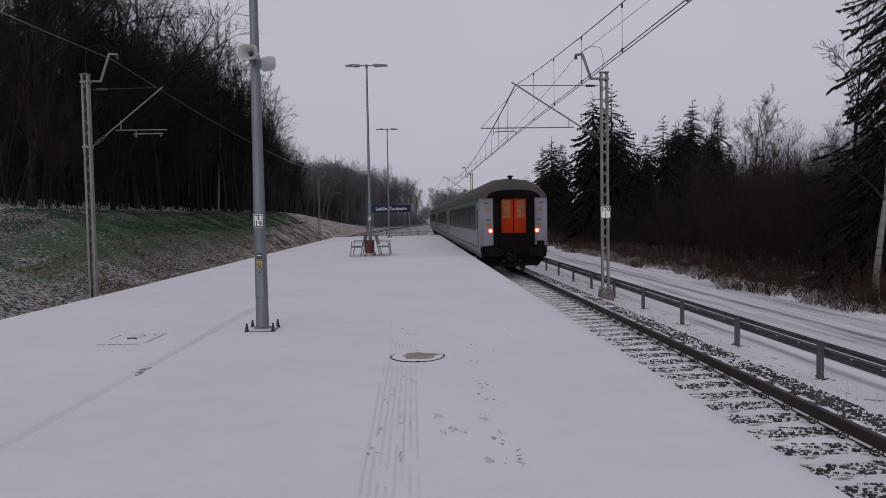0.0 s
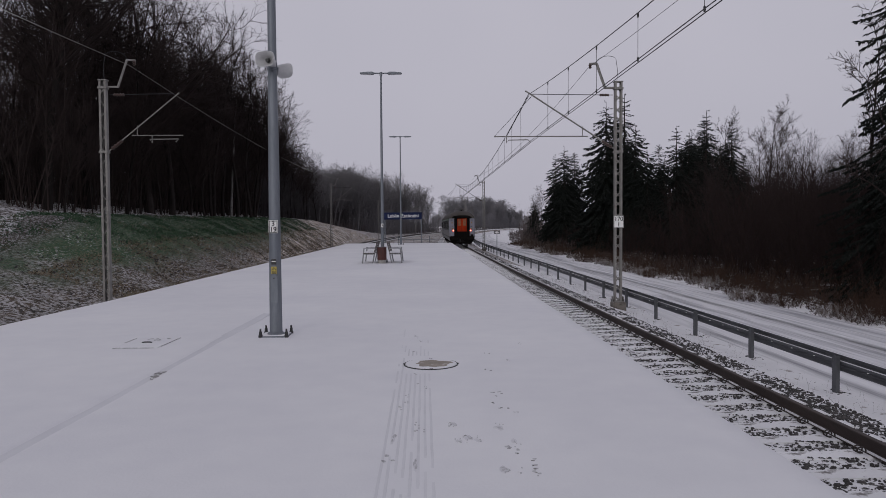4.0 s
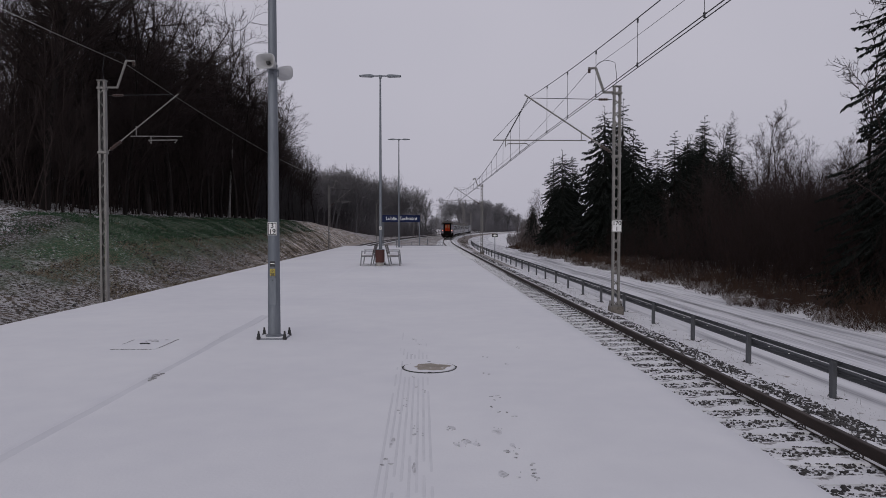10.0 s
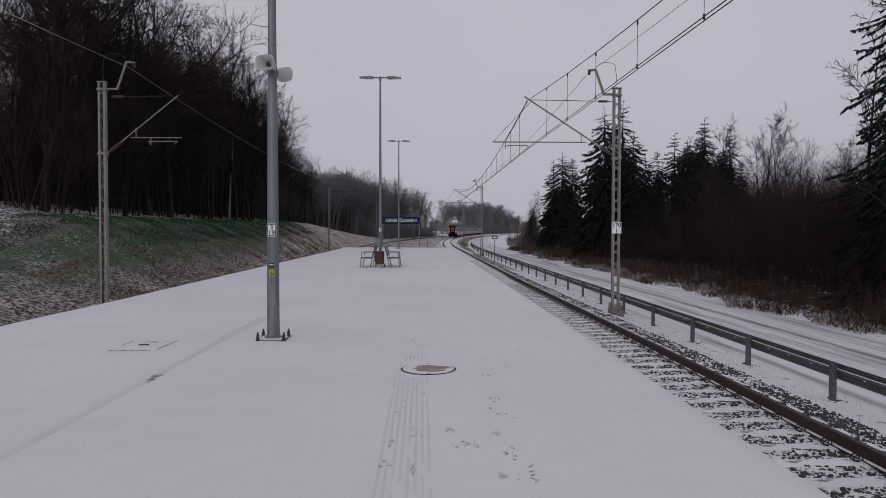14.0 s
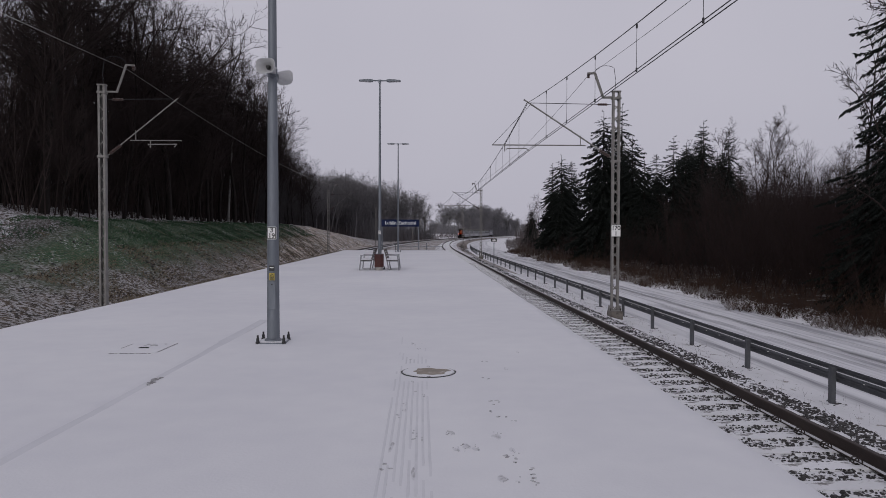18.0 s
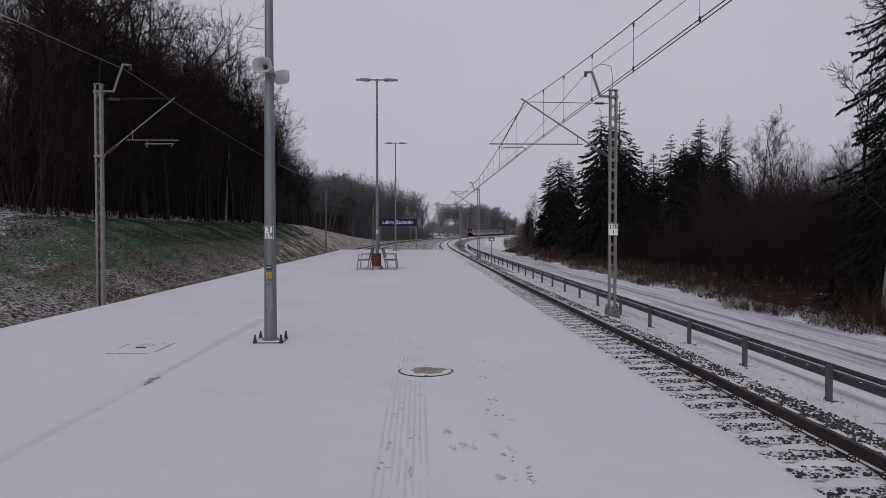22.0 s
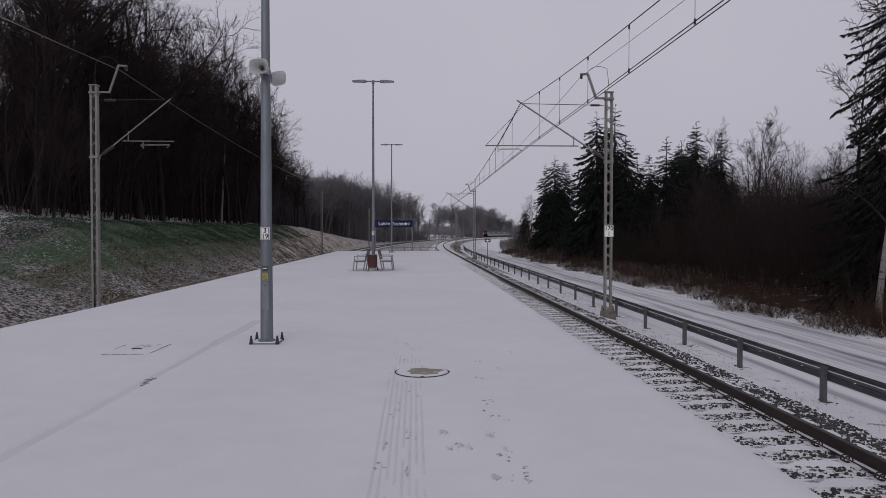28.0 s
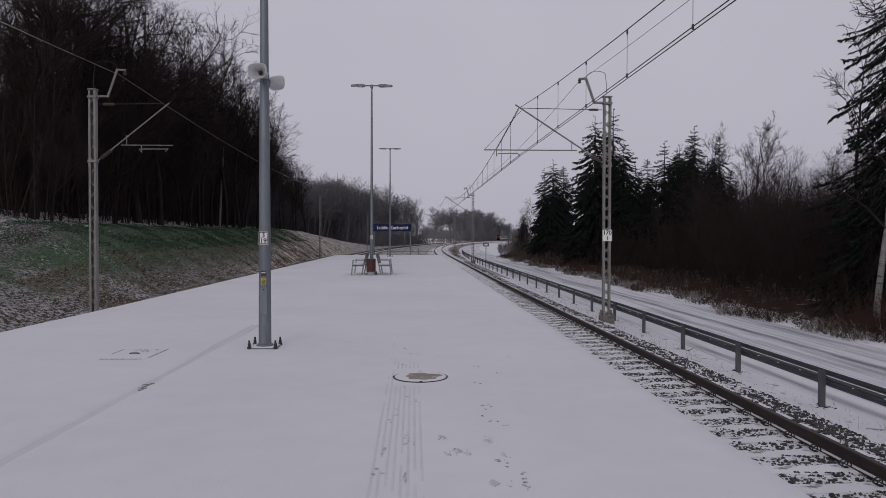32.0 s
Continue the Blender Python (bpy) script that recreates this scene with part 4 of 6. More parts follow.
    v = v * rng.uniform(0.6, 1.25, (n, 1, 3)) * np.array([1.0, 1.0, 0.7]) * sizes[:, None, None]
    a = rng.uniform(0, 6.28, n)
    c, s = np.cos(a)[:, None], np.sin(a)[:, None]
    v = np.stack([v[..., 0] * c - v[..., 1] * s, v[..., 0] * s + v[..., 1] * c, v[..., 2]], -1) + centres[:, None]
    me = fast_mesh(name, v.reshape(-1, 3), (np.arange(n)[:, None, None] * k + tri[None]).reshape(-1, 3))
    tagged(part(name, me, material), label, "ballast", kind="stuff")


def build_stones():
    rng = np.random.default_rng(7)
    # bed between the sleepers
    n = 90000
    y = 1.0 + 62 * rng.random(n) ** 1.7
    u = rng.uniform(2.7, 5.0, n)
    ph = ((y + 0.6) / 0.6) % 1.0
    gap = np.abs(ph - 0.5) < 0.34
    keep = (gap & (rng.random(n) < 0.78)) | (rng.random(n) < 0.035)
    keep &= np.array([noise.noise(Vector((a * 5.0, b * 5.0, 0))) for a, b in zip(u, y)]) > rng.normal(-0.05, 0.42, n)
    y, u = y[keep], u[keep]
    z = -0.975 + (rail_z(y) + 0.77) + rng.uniform(-0.008, 0.008, len(y))
    r = 0.009 + 0.022 * rng.random(len(y)) ** 2.0
    for close, tag in ((y < 15, "dark stones poking through snow between the sleepers"), (y >= 15, "dark stones speckling the snow between the farther sleepers")):
        stones("ballast_stones", np.stack([u + bend(y), y, z], 1)[close], r[close], M["stone"], tag, 1, bool(y[close].min() >= 15))
    # bare edges of the sleepers beside the rail
    k = np.repeat(np.arange(6, 60), 26)
    t = rng.random(len(k))
    u = 4.86 - 0.62 * t * (0.7 + 0.5 * np.sin(k * 2.3))
    y = -0.6 + 0.6 * k - 0.145 + 0.05 * t * t
    z = -0.958 + (rail_z(y) + 0.77) + rng.uniform(-0.006, 0.004, len(y))
    stones("bare_sleeper_edges", np.stack([u + bend(y), y, z], 1), np.full(len(y), 0.017), M["stone"], "bare dark edges of the snowed-over sleepers", 6, True)
    # shoulder outside the far rail
    n = 26000
    y = 4.5 + 75 * rng.random(n) ** 1.7
    u = np.where(rng.random(n) < 0.55, 5.62 + rng.normal(0, 0.26, n), rng.uniform(5.06, 6.3, n))
    keep = (u > 5.06) & (u < 6.75) & (np.array([noise.noise(Vector((a * 2.2, b * 1.5, 5))) for a, b in zip(u, y)]) > rng.normal(-0.12, 0.34, n))
    y, u = y[keep], u[keep]
    z = np.interp(u, [2.9, 5.95, 6.85], [-0.975, -0.98, -1.50]) + (rail_z(y) + 0.77) + rng.uniform(-0.006, 0.018, len(y))
    r = 0.011 + 0.024 * rng.random(len(y)) ** 1.9
    for close, tag in ((y < 18, "dark stones along the shoulder of the ballast"), (y >= 18, "dark stones along the farther shoulder of the ballast")):
        stones("ballast_stones", np.stack([u + bend(y), y, z], 1)[close], r[close], M["stone"], tag, 2, bool(y[close].min() >= 18))
    # specks of soil in the snow by the guardrail
    n = 1500
    y = 7 + 40 * rng.random(n) ** 1.3
    u = 7.2 + 1.7 * rng.random(n)
    keep = np.array([noise.noise(Vector((a * 1.4, b * 0.9, 9))) for a, b in zip(u, y)]) > 0.12
    y, u = y[keep], u[keep]
    stones("soil_specks", np.stack([u + bend(y), y, ground_z(u + bend(y), y)], 1), 0.006 + 0.014 * rng.random(len(y)) ** 2, M["stone"], "specks of dark soil showing through the snow", 8, True)
    # stray stones and clods on the bank and by the guardrail
    n = 3600
    y = 16 + 85 * rng.random(n)
    u = -13 - 5.5 * rng.random(n) ** 1.4
    z = ground_z(u + bend(y), y) + rng.uniform(-0.02, 0.03, n)
    stones("bank_stones", np.stack([u + bend(y), y, z], 1), rng.uniform(0.02, 0.07, n), M["stone"], "stones and clods on the lower bank", 3)


build_stones()


def build_post_soil():
    """Bare soil and clods at the feet of the nearer guardrail posts."""
    rng = np.random.default_rng(17)
    c = []
    for k in range(4, 16):
        y = -8.60 + 3.88 * k
        for _ in range(16):
            x, q = 8.62 + rng.normal(0.05, 0.13), y + rng.normal(-0.05, 0.16)
            c.append((x, q, float(ground_z(x, q)) + rng.uniform(-0.02, 0.01)))
    stones("post_soil", np.array(c), rng.uniform(0.015, 0.05, len(c)), M["stone"], "clods of bare soil round the guardrail posts", 4)


build_post_soil()


# ---------------------------------------------------------------- guardrail
def guard_u(y):
    return 8.62 + max(0.0, y - 70) ** 2 / 9000


def build_guardrail():
    g = thing("guardrail", "long dark steel guardrail with snow on its beam", "guardrail")
    post = Build()
    for a, s in (((0, 0, 0.40), (0.012, 0.13, 0.82)), ((0.045, 0.062, 0.40), (0.09, 0.012, 0.82)), ((0.045, -0.062, 0.40), (0.09, 0.012, 0.82))):
        post.box(a, s, 0.003)
    pm = post.mesh("guardrail_post")
    pm.materials.append(M["rail_steel"])
    ys = [-8.60 + 3.88 * k for k in range(46)]
    fr = []
    for y in ys:
        x = guard_u(y) + float(bend(y))
        part("guardrail_post", pm, None, g, at=pose(x, y, float(ground_z(x, y)) - 0.03, 0, 0, 0))
        part("bolt", BOLT, None, g, at=pose(x + 0.10, y, float(ground_z(x, y)) + 0.62))
        if 0 < y < 60:
            for d in (0.97, 1.94, 2.91):
                x2 = guard_u(y + d) + float(bend(y + d))
                part("bolt", BOLT, None, g, at=pose(x2 + 0.115, y + d, float(ground_z(x2, y + d)) + 0.60))
        fr.append((Vector((x + 0.11, y, float(ground_z(x, y)))), Vector((1, 0, 0)), Vector((0, 0, 1))))
    w = [(0.0, 0.465), (0.075, 0.51), (0.08, 0.555), (0.005, 0.61), (0.005, 0.65), (0.08, 0.705), (0.075, 0.75), (0.0, 0.80)]
    part("beam", Build().sweep(w + [(a + 0.006, b + (0.004 if b > 0.63 else -0.004)) for a, b in reversed(w)], fr), M["rail_steel"], g)
    for a, b, c in ((0.0, 0.801, 0.010), (0.030, 0.662, 0.022)):
        part("snow_cap", Build().sweep([(a - c, b), (a + c, b), (a + c * 0.6, b + 0.012), (a - c * 0.6, b + 0.012)], fr), M["snow"], g, "thin line of snow")


def bolt_mesh():
    b = Build()
    b.tube([(-0.02, 0, 0), (0.02, 0, 0)], 0.011, 6)
    me = b.mesh("bolt")
    me.materials.append(M["white"])
    return me


BOLT = bolt_mesh()
build_guardrail()


# ---------------------------------------------------------------- line masts
def mast(label, h, lower=True, tip=(3.70, 0.33), low=2.62, tube=(1.22, 4.95, 2.13), arm=(4.45, 3.50), w=0.118, k=1.0):
    """A lattice mast with its horn, strut, top tie and registration tube, reaching to local -x."""
    m = thing("catenary_mast", label, "mast", "line masts")
    if lower:
        part("foundation", Build().box((0.02, 0, -0.10), (0.52, 0.52, 0.46), 0.03), M["footing"], m)
        part("base_plate", Build().box((0.0, 0, 0.145), (0.46, 0.40, 0.03), 0.006), M["mast"], m)
        for x in (-0.2, 0.2):
            for y in (-0.16, 0.16):
                part("anchor_bolt", Build().tube([(x, y, 0.13), (x, y, 0.24)], 0.022, 6), M["clip"], m)
            part("gusset", Build().box((x, 0, 0.25), (0.05, 0.22, 0.20), 0.01), M["mast"], m)
    for x in (-w, w):
        b = Build()
        s = 1 if x > 0 else -1
        channel = [(-0.04, -0.091), (0.036, -0.091), (0.036, 0.091), (-0.04, 0.091), (-0.04, 0.079), (0.024, 0.079), (0.024, -0.079), (-0.04, -0.079)]
        b.plate([(x + s * a, c) for a, c in channel], "z", 0, h)
        part("leg", b, M["mast"], m)
    n = int(h / 0.42)
    bar = Build()
    bar.box((0, 0, 0), (2.5 * w, 0.008, 0.040), 0.002)
    bm = bar.mesh("lacing_bar")
    bm.materials.append(M["mast"])
    for i in range(n):
        for y, s in ((-0.096, 1), (0.096, -1)):
            part("lacing_bar", bm, None, m, at=pose(0, y, 0.25 + i * 0.42, 0, 48 * s * (1 if i % 2 else -1), 0))
    part("cap", Build().box((0, 0, h + 0.02), (2 * w + 0.13, 0.24, 0.04), 0.01), M["mast"], m)
    for z in (h - 0.25, h * 0.69):
        part("collar", Build().box((0, 0, z), (2 * w + 0.14, 0.24, 0.09), 0.015), M["mast"], m)
    # bent horn that carries the earth wire
    b = Build()
    b.tube([(-0.15, 0, h - 0.22), (-0.55, 0, h - 0.22)], 0.05 * k, 6)
    b.tube([(-0.52, 0, h - 0.24), (-0.86, 0, h + 0.74)], 0.055 * k, 6)
    b.tube([(-0.84, 0, h + 0.74), (-1.16, 0, h + 0.72)], 0.05 * k, 6)
    part("horn", b, M["mast"], m)
    part("insulator", Build().tube([(-1.12, 0, h + 0.72), (-1.12, 0, h + 0.66), (-1.12, 0, h + 0.62), (-1.12, 0, h + 0.58), (-1.12, 0, h + 0.54)], [0.03, 0.07, 0.04, 0.07, 0.03], 8), M["porcelain"], m)
    pts = [(-0.86 + 0.5 * (1 - math.cos(a)) * 0.9, 0, h + 0.74 + 0.30 * math.sin(a)) for a in [i * math.pi / 12 for i in range(10)]] + [(-0.02, 0, h + 0.45), (-0.05, 0, h)]
    part("jumper_loop", Build().tube(pts, 0.010, 5), M["wire"], m)
    # strut, tie and tubes of the cantilever
    b = Build()
    b.tube([(-0.17, 0, h - low), (-tip[0], 0, h - tip[1])], 0.032 * k, 7)
    part("strut", b, M["mast"], m)
    part("insulator", Build().tube([(-0.25 - 0.05 * k, 0, h - low + (0.08 + 0.05 * k) * (low - tip[1]) / tip[0]) for k in range(9)], [0.03, 0.075, 0.045, 0.075, 0.045, 0.075, 0.045, 0.075, 0.03], 8), M["porcelain"], m)
    part("top_tie", Build().tube([(-0.2, 0, h - 0.50), (-tip[0] + 0.2, 0, h - 0.46)], 0.014, 5), M["wire"], m)
    part("insulator", Build().tube([(-0.35 - 0.05 * k, 0, h - 0.50) for k in range(9)], [0.02, 0.06, 0.035, 0.06, 0.035, 0.06, 0.035, 0.06, 0.02], 8), M["porcelain"], m)
    part("registration_tube", Build().tube([(-tube[0], 0, h - tube[2]), (-tube[1], 0, h - tube[2])], 0.026 * k, 6), M["mast"], m)
    part("tube_hanger", Build().tube([(-tube[0] - 0.2, 0, h - tube[2]), (-tube[0] - 0.2, 0, h - low + (tube[0] + 0.2) * (low - tip[1]) / tip[0])], 0.018, 5), M["mast"], m)
    part("steady_arm", Build().tube([(-arm[0], 0, h - tube[2]), (-arm[0], 0, h - tube[2] - 0.26), (-arm[0] + 0.09, 0, h - tube[2] - 0.14), (-arm[1] - 0.1, 0, h - tube[2] - 0.13), (-arm[1], 0, h - tube[2] - 0.23)], 0.020, 5), M["mast"], m)
    if tube[1] > 4:
        part("stay_wire", Build().tube([(-3.45, 0, h - 0.55), (-4.93, 0, h - 2.12)], 0.008, 4), M["wire"], m)
        part("stay_wire", Build().tube([(-3.55, 0, h - 0.50), (-4.45, 0, h - 2.12)], 0.010, 4), M["wire"], m)
    return m


R_MASTS = [28.3, 92.0, 155.0, 215.0, 272.0]
L_MASTS = [26.0, 90.0, 153.0, 214.0, 272.0, 330.0]


def plate_sign(parent, x, y, z, w, h, rows, size):
    part("number_plate", Build().box((x, y, z), (w, 0.012, h), 0.004), M["white"], parent, "white plate with black numbers")
    edge = Build()
    for dx, dz, sx, sz in ((0, h / 2 - 0.012, w - 0.02, 0.010), (0, -h / 2 + 0.012, w - 0.02, 0.010), (w / 2 - 0.012, 0, 0.010, h - 0.02), (-w / 2 + 0.012, 0, 0.010, h - 0.02)):
        edge.box((x + dx, y - 0.008, z + dz), (sx, 0.004, sz))
    part("plate_border", edge, M["black"], parent)
    for text, dx, dz in rows:
        writing(text, size, M["black"], parent, pose(x + dx, y - 0.008, z + dz, 90, 0, 0), thick=0.002)


def build_masts():
    first = mast("grey lattice line mast with kilometre plate", 8.87)
    first.matrix_basis = pose(7.77, 28.3, -1.62)
    base = mast("grey lattice line mast beside the track", 8.87)
    base.matrix_basis = pose(float(main_x(92.0)) + 3.5, 92.0, -1.62)
    plate_sign(first, 0.0, -0.12, 3.34, 0.39, 0.47, [("170", 0, 0.105), ("1", 0.0, -0.115)], 0.235)
    for y in R_MASTS[2:]:
        copy_thing(base, pose(float(main_x(y)) + 3.5, y, -1.62, 0, 0, -math.degrees(math.atan(float(bend(y + 1) - bend(y))))))
    left = mast("grey lattice line mast at the foot of the bank", 8.2, lower=False, tip=(2.69, 0.43), low=2.5, tube=(0.98, 2.80, 1.95), arm=(1.70, 2.54), w=0.092, k=0.72)
    left.matrix_basis = pose(-11.42, 26.0, -1.33, 0, 0, 180)
    for y in L_MASTS[1:]:
        x = float(second_x(y)) - (3.7 if 140 < y < 160 else 2.85)
        yaw = 180 - math.degrees(math.atan(float(second_x(y + 1) - second_x(y))))
        copy_thing(left, pose(x, y, -1.33, 0, 0, yaw))


build_masts()


def build_wires():
    w = thing("overhead_line", "dark overhead contact wires with droppers and messenger cable", "overhead line")
    sup = [-36.0] + R_MASTS + [330.0, 390.0]

    def x_of(y, k):
        return float(main_x(y)) + float(np.interp(y, sup, [-0.08 if i % 2 else 0.28 for i in range(len(sup))]))

    for k, (a, b) in enumerate(zip(sup, sup[1:])):
        mid, half = (a + b) / 2, (b - a) / 2
        n = 25 if b < 160 else 13

        def z_m(y):
            return 6.77 - 1.42 * (1 - ((y - mid) / half) ** 2)
        r = 0.011 if b < 30 else 0.0145 if a < 90 else 0.0035
        ys = np.linspace(a, b, n)
        part("messenger_wire", Build().tube([(x_of(y, k), y, z_m(y)) for y in ys], r, 5), M["wire"], w)
        for dx in (-0.045, 0.045):
            part("contact_wire", Build().tube([(x_of(y, k) + dx, y, 4.85) for y in (ys if a > 90 else (a, mid, b))], r * 0.85, 5), M["wire"], w)
        part("earth_wire", Build().tube([(float(main_x(y)) + 2.34, y, 7.86 - 0.9 * (1 - ((y - mid) / half) ** 2)) for y in ys], r * 0.75, 4), M["wire"], w)
        for j in range(-14, 42):
            y = 10.8 + 3.3 * j
            if not a + 1.5 < y < b - 1.5 or b > 100:
                continue
            d = part("dropper", Build().tube([(x_of(y, k), y, 4.85), (x_of(y, k), y, z_m(y))], 0.007 if y > 22 else 0.005, 4), M["wire"], w)
            for z in (4.88, z_m(y) - 0.05):
                part("clamp", Build().box((x_of(y, k), y, z), (0.035, 0.03, 0.09), 0.008), M["wire"], d)
    e = thing("earth_wire_line", "thin earth wire along the masts beside the bank", "overhead line")
    sup = [-36.0] + L_MASTS
    for a, b in zip(sup, sup[1:]):
        mid, half = (a + b) / 2, (b - a) / 2
        part("earth_wire", Build().tube([(float(second_x(y)) - 1.73 + (0.03), y, 7.42 - 0.75 * (1 - ((y - mid) / half) ** 2)) for y in np.linspace(a, b, 15)], 0.009, 4), M["mast"], e)


build_wires()


# ---------------------------------------------------------------- platform furniture
def lamp_post(h, label, k=1.0):
    p = thing("lamp_post", label, "lamp post", "platform lamps")
    part("base_plate", Build().box((0, 0, 0.008), (0.42, 0.42, 0.022), 0.005), M["galv"], p, "steel foot plate")
    part("plate_snow", Build().box((0, 0.005, 0.022), (0.385, 0.375, 0.012), 0.005), M["snow"], p, "thin snow on the foot plate")
    part("foot_flange", Build().tube([(0, 0, 0.02), (0, 0, 0.045), (0, 0, 0.06)], [0.135 * k, 0.125 * k, 0.098 * k], 20), M["galv"], p)
    part("pole", Build().tube([(0, 0, 0.02), (0, 0, 2.7), (0, 0, 4.2), (0, 0, h)], [0.094 * k, 0.079 * k, 0.064 * k, 0.042 * k], 20), M["galv"], p, smooth=40)
    for x in (-0.19, 0.19):
        for y in (-0.19, 0.19):
            part("bolt_cap", Build().tube([(x, y, 0.0), (x, y, 0.035), (x, y, 0.04), (x, y, 0.085), (x, y, 0.09), (x, y, 0.13)], [0.031, 0.031, 0.023, 0.021, 0.015, 0.013], 10), M["black"], p, smooth=40)
    part("crossarm", Build().tube([(-0.36, 0, h + 0.03), (0.36, 0, h + 0.03)], 0.03, 8), M["galv"], p)
    part("collar", Build().tube([(0, 0, h - 0.08), (0, 0, h + 0.07)], 0.06, 12), M["galv"], p)
    for s in (-1, 1):
        b = Build()
        prof = [(0.30, -0.03), (0.42, -0.055), (0.88, -0.03), (0.92, -0.01), (0.90, 0.015), (0.60, 0.045), (0.42, 0.05), (0.30, 0.03)]
        b.plate([(s * a, c + h + 0.03) for a, c in prof], "y", -0.13, 0.13)
        head = part("lamp_head", b, M["galv"], p)
        part("lens", Build().box((s * 0.64, 0, h - 0.016), (0.44, 0.20, 0.012), 0.004, Matrix.Rotation(radians(-3 * s), 4, "Y")), M["lens"], head)
    part("service_door", Build().box((0.0, -0.0885, 0.70), (0.105, 0.012, 0.405), 0.004), M["galv"], p)
    part("door_lock", Build().tube([(0, -0.094, 0.867), (0, -0.100, 0.867)], 0.011, 8), M["black"], p)
    return p


def loudspeaker(at, label):
    s = thing("horn_loudspeaker", label, "loudspeaker", "loudspeakers")
    s.matrix_basis = at
    b = Build()
    n = 20

    def ring(w, h, y):
        out = []
        for k in range(n):
            a = 2 * math.pi * k / n
            c, d = math.cos(a), math.sin(a)
            out.append((0.86 * w * math.copysign(abs(c) ** 0.6, c), y, 0.86 * h * math.copysign(abs(d) ** 0.6, d)))
        return out
    rings = [ring(0.165, 0.125, -0.15), ring(0.170, 0.13, -0.135), ring(0.15, 0.112, -0.08), ring(0.10, 0.075, -0.01), ring(0.06, 0.05, 0.06), ring(0.06, 0.06, 0.16), ring(0.03, 0.03, 0.17)]
    inner = [ring(0.158, 0.118, -0.145), ring(0.10, 0.072, -0.05), ring(0.035, 0.03, 0.02), ring(0.005, 0.005, 0.02)]
    loops = list(reversed(rings)) + inner
    b.v = [q for r in loops for q in r]
    b.f = [(k * n + j, k * n + (j + 1) % n, (k + 1) * n + (j + 1) % n, (k + 1) * n + j) for k in range(len(loops) - 1) for j in range(n)]
    b.f += [tuple(range(n)), tuple(range((len(loops) - 1) * n, len(loops) * n))]
    part("bell", b, M["horn"], s, smooth=50)
    part("driver", Build().tube([(0, -0.075, 0), (0, -0.02, 0)], [0.022, 0.035], 10), M["black"], s)
    br = Build()
    br.tube([(-0.075, 0.1, 0), (-0.075, 0.1, -0.10), (0.075, 0.1, -0.10), (0.075, 0.1, 0)], 0.010, 6)
    br.tube([(0, 0.1, -0.10), (0, 0.22, -0.12)], 0.014, 6)
    part("bracket", br, M["galv"], s)
    return s


def build_lamps():
    near = lamp_post(9.0, "tall galvanised lamp post with number plate and stickers")
    near.matrix_basis = pose(-2.205, 10.70, 0.0, 0, 0, 0)
    plate_sign(near, 0.0, -0.098, 1.63, 0.138, 0.19, [("3", 0, 0.042), ("19", 0, -0.042)], 0.10)
    part("info_label", Build().box((0, -0.098, 1.11), (0.075, 0.006, 0.080), 0.002), M["black"], near, "small dark label")
    for z, wd in ((1.118, 0.06),):
        part("label_line", Build().box((0, -0.103, z), (wd, 0.004, 0.010)), M["white"], near)
    part("warning_label", Build().box((0, -0.097, 0.985), (0.078, 0.006, 0.108), 0.002), M["yellow"], near, "small yellow warning sticker with a black triangle")
    part("warning_triangle", Build().plate([(-0.033, 0.988), (0.033, 0.988), (0.0, 1.034)], "y", -0.1045, -0.0995), M["black"], near)
    part("triangle_field", Build().plate([(-0.021, 0.994), (0.021, 0.994), (0.0, 1.024)], "y", -0.108, -0.104), M["yellow"], near)
    part("triangle_mark", Build().box((0, -0.109, 1.005), (0.006, 0.004, 0.017)), M["black"], near)
    for z, wd in ((0.972, 0.060), (0.956, 0.050), (0.940, 0.060)):
        part("label_line", Build().box((0, -0.102, z), (wd, 0.004, 0.008)), M["black"], near)
    copy_to = lamp_post(8.28, "tall thin galvanised lamp post between two benches", 0.86)
    copy_to.matrix_basis = pose(-1.82, 31.6, 0)
    plate_sign(copy_to, 0.0, -0.09, 1.63, 0.12, 0.17, [("3", 0, 0.0)], 0.13)
    far = lamp_post(8.95, "tall thin galvanised lamp post near the platform's end", 0.9)
    far.matrix_basis = pose(-1.90, 59.5, 0)
    for z in (2.6, 2.2):
        part("pole_band", Build().tube([(0, 0, z - 0.06), (0, 0, z + 0.06)], 0.092, 12), M["galv"], far)
    loudspeaker(pose(-2.21, 10.49, 4.03, 0, 0, -12), "pale grey horn loudspeaker on the lamp post")
    loudspeaker(pose(-2.15, 10.90, 4.00, 0, 0, 148), "pale grey horn loudspeaker turned away along the platform")


build_lamps()


def bench(label, at):
    """A bench: its back along local +x, seats facing -x, length along y."""
    o = thing("bench", label, "bench", "platform benches")
    o.matrix_basis = at
    for y in (-0.85, 0.85):
        fr = Build()
        fr.tube([(-0.34, y, 0), (-0.27, y, 0.62)], 0.030, 6)
        fr.tube([(0.10, y, 0), (0.18, y, 0.42), (0.29, y, 0.88)], 0.030, 6)
        fr.box((-0.05, y, 0.40), (0.50, 0.05, 0.04), 0.008)
        part("end_frame", fr, M["bench_steel"], o)
        part("armrest", Build().box((-0.03, y, 0.635), (0.56, 0.06, 0.035), 0.01), M["bench_steel"], o)
    slat = Build()
    slat.box((0, 0, 0), (0.085, 1.9, 0.03), 0.008)
    sm = slat.mesh("seat_slat")
    sm.materials.append(M["plank"])
    for k in range(5):
        part("seat_slat", sm, None, o, at=pose(-0.25 + k * 0.10, 0, 0.435))
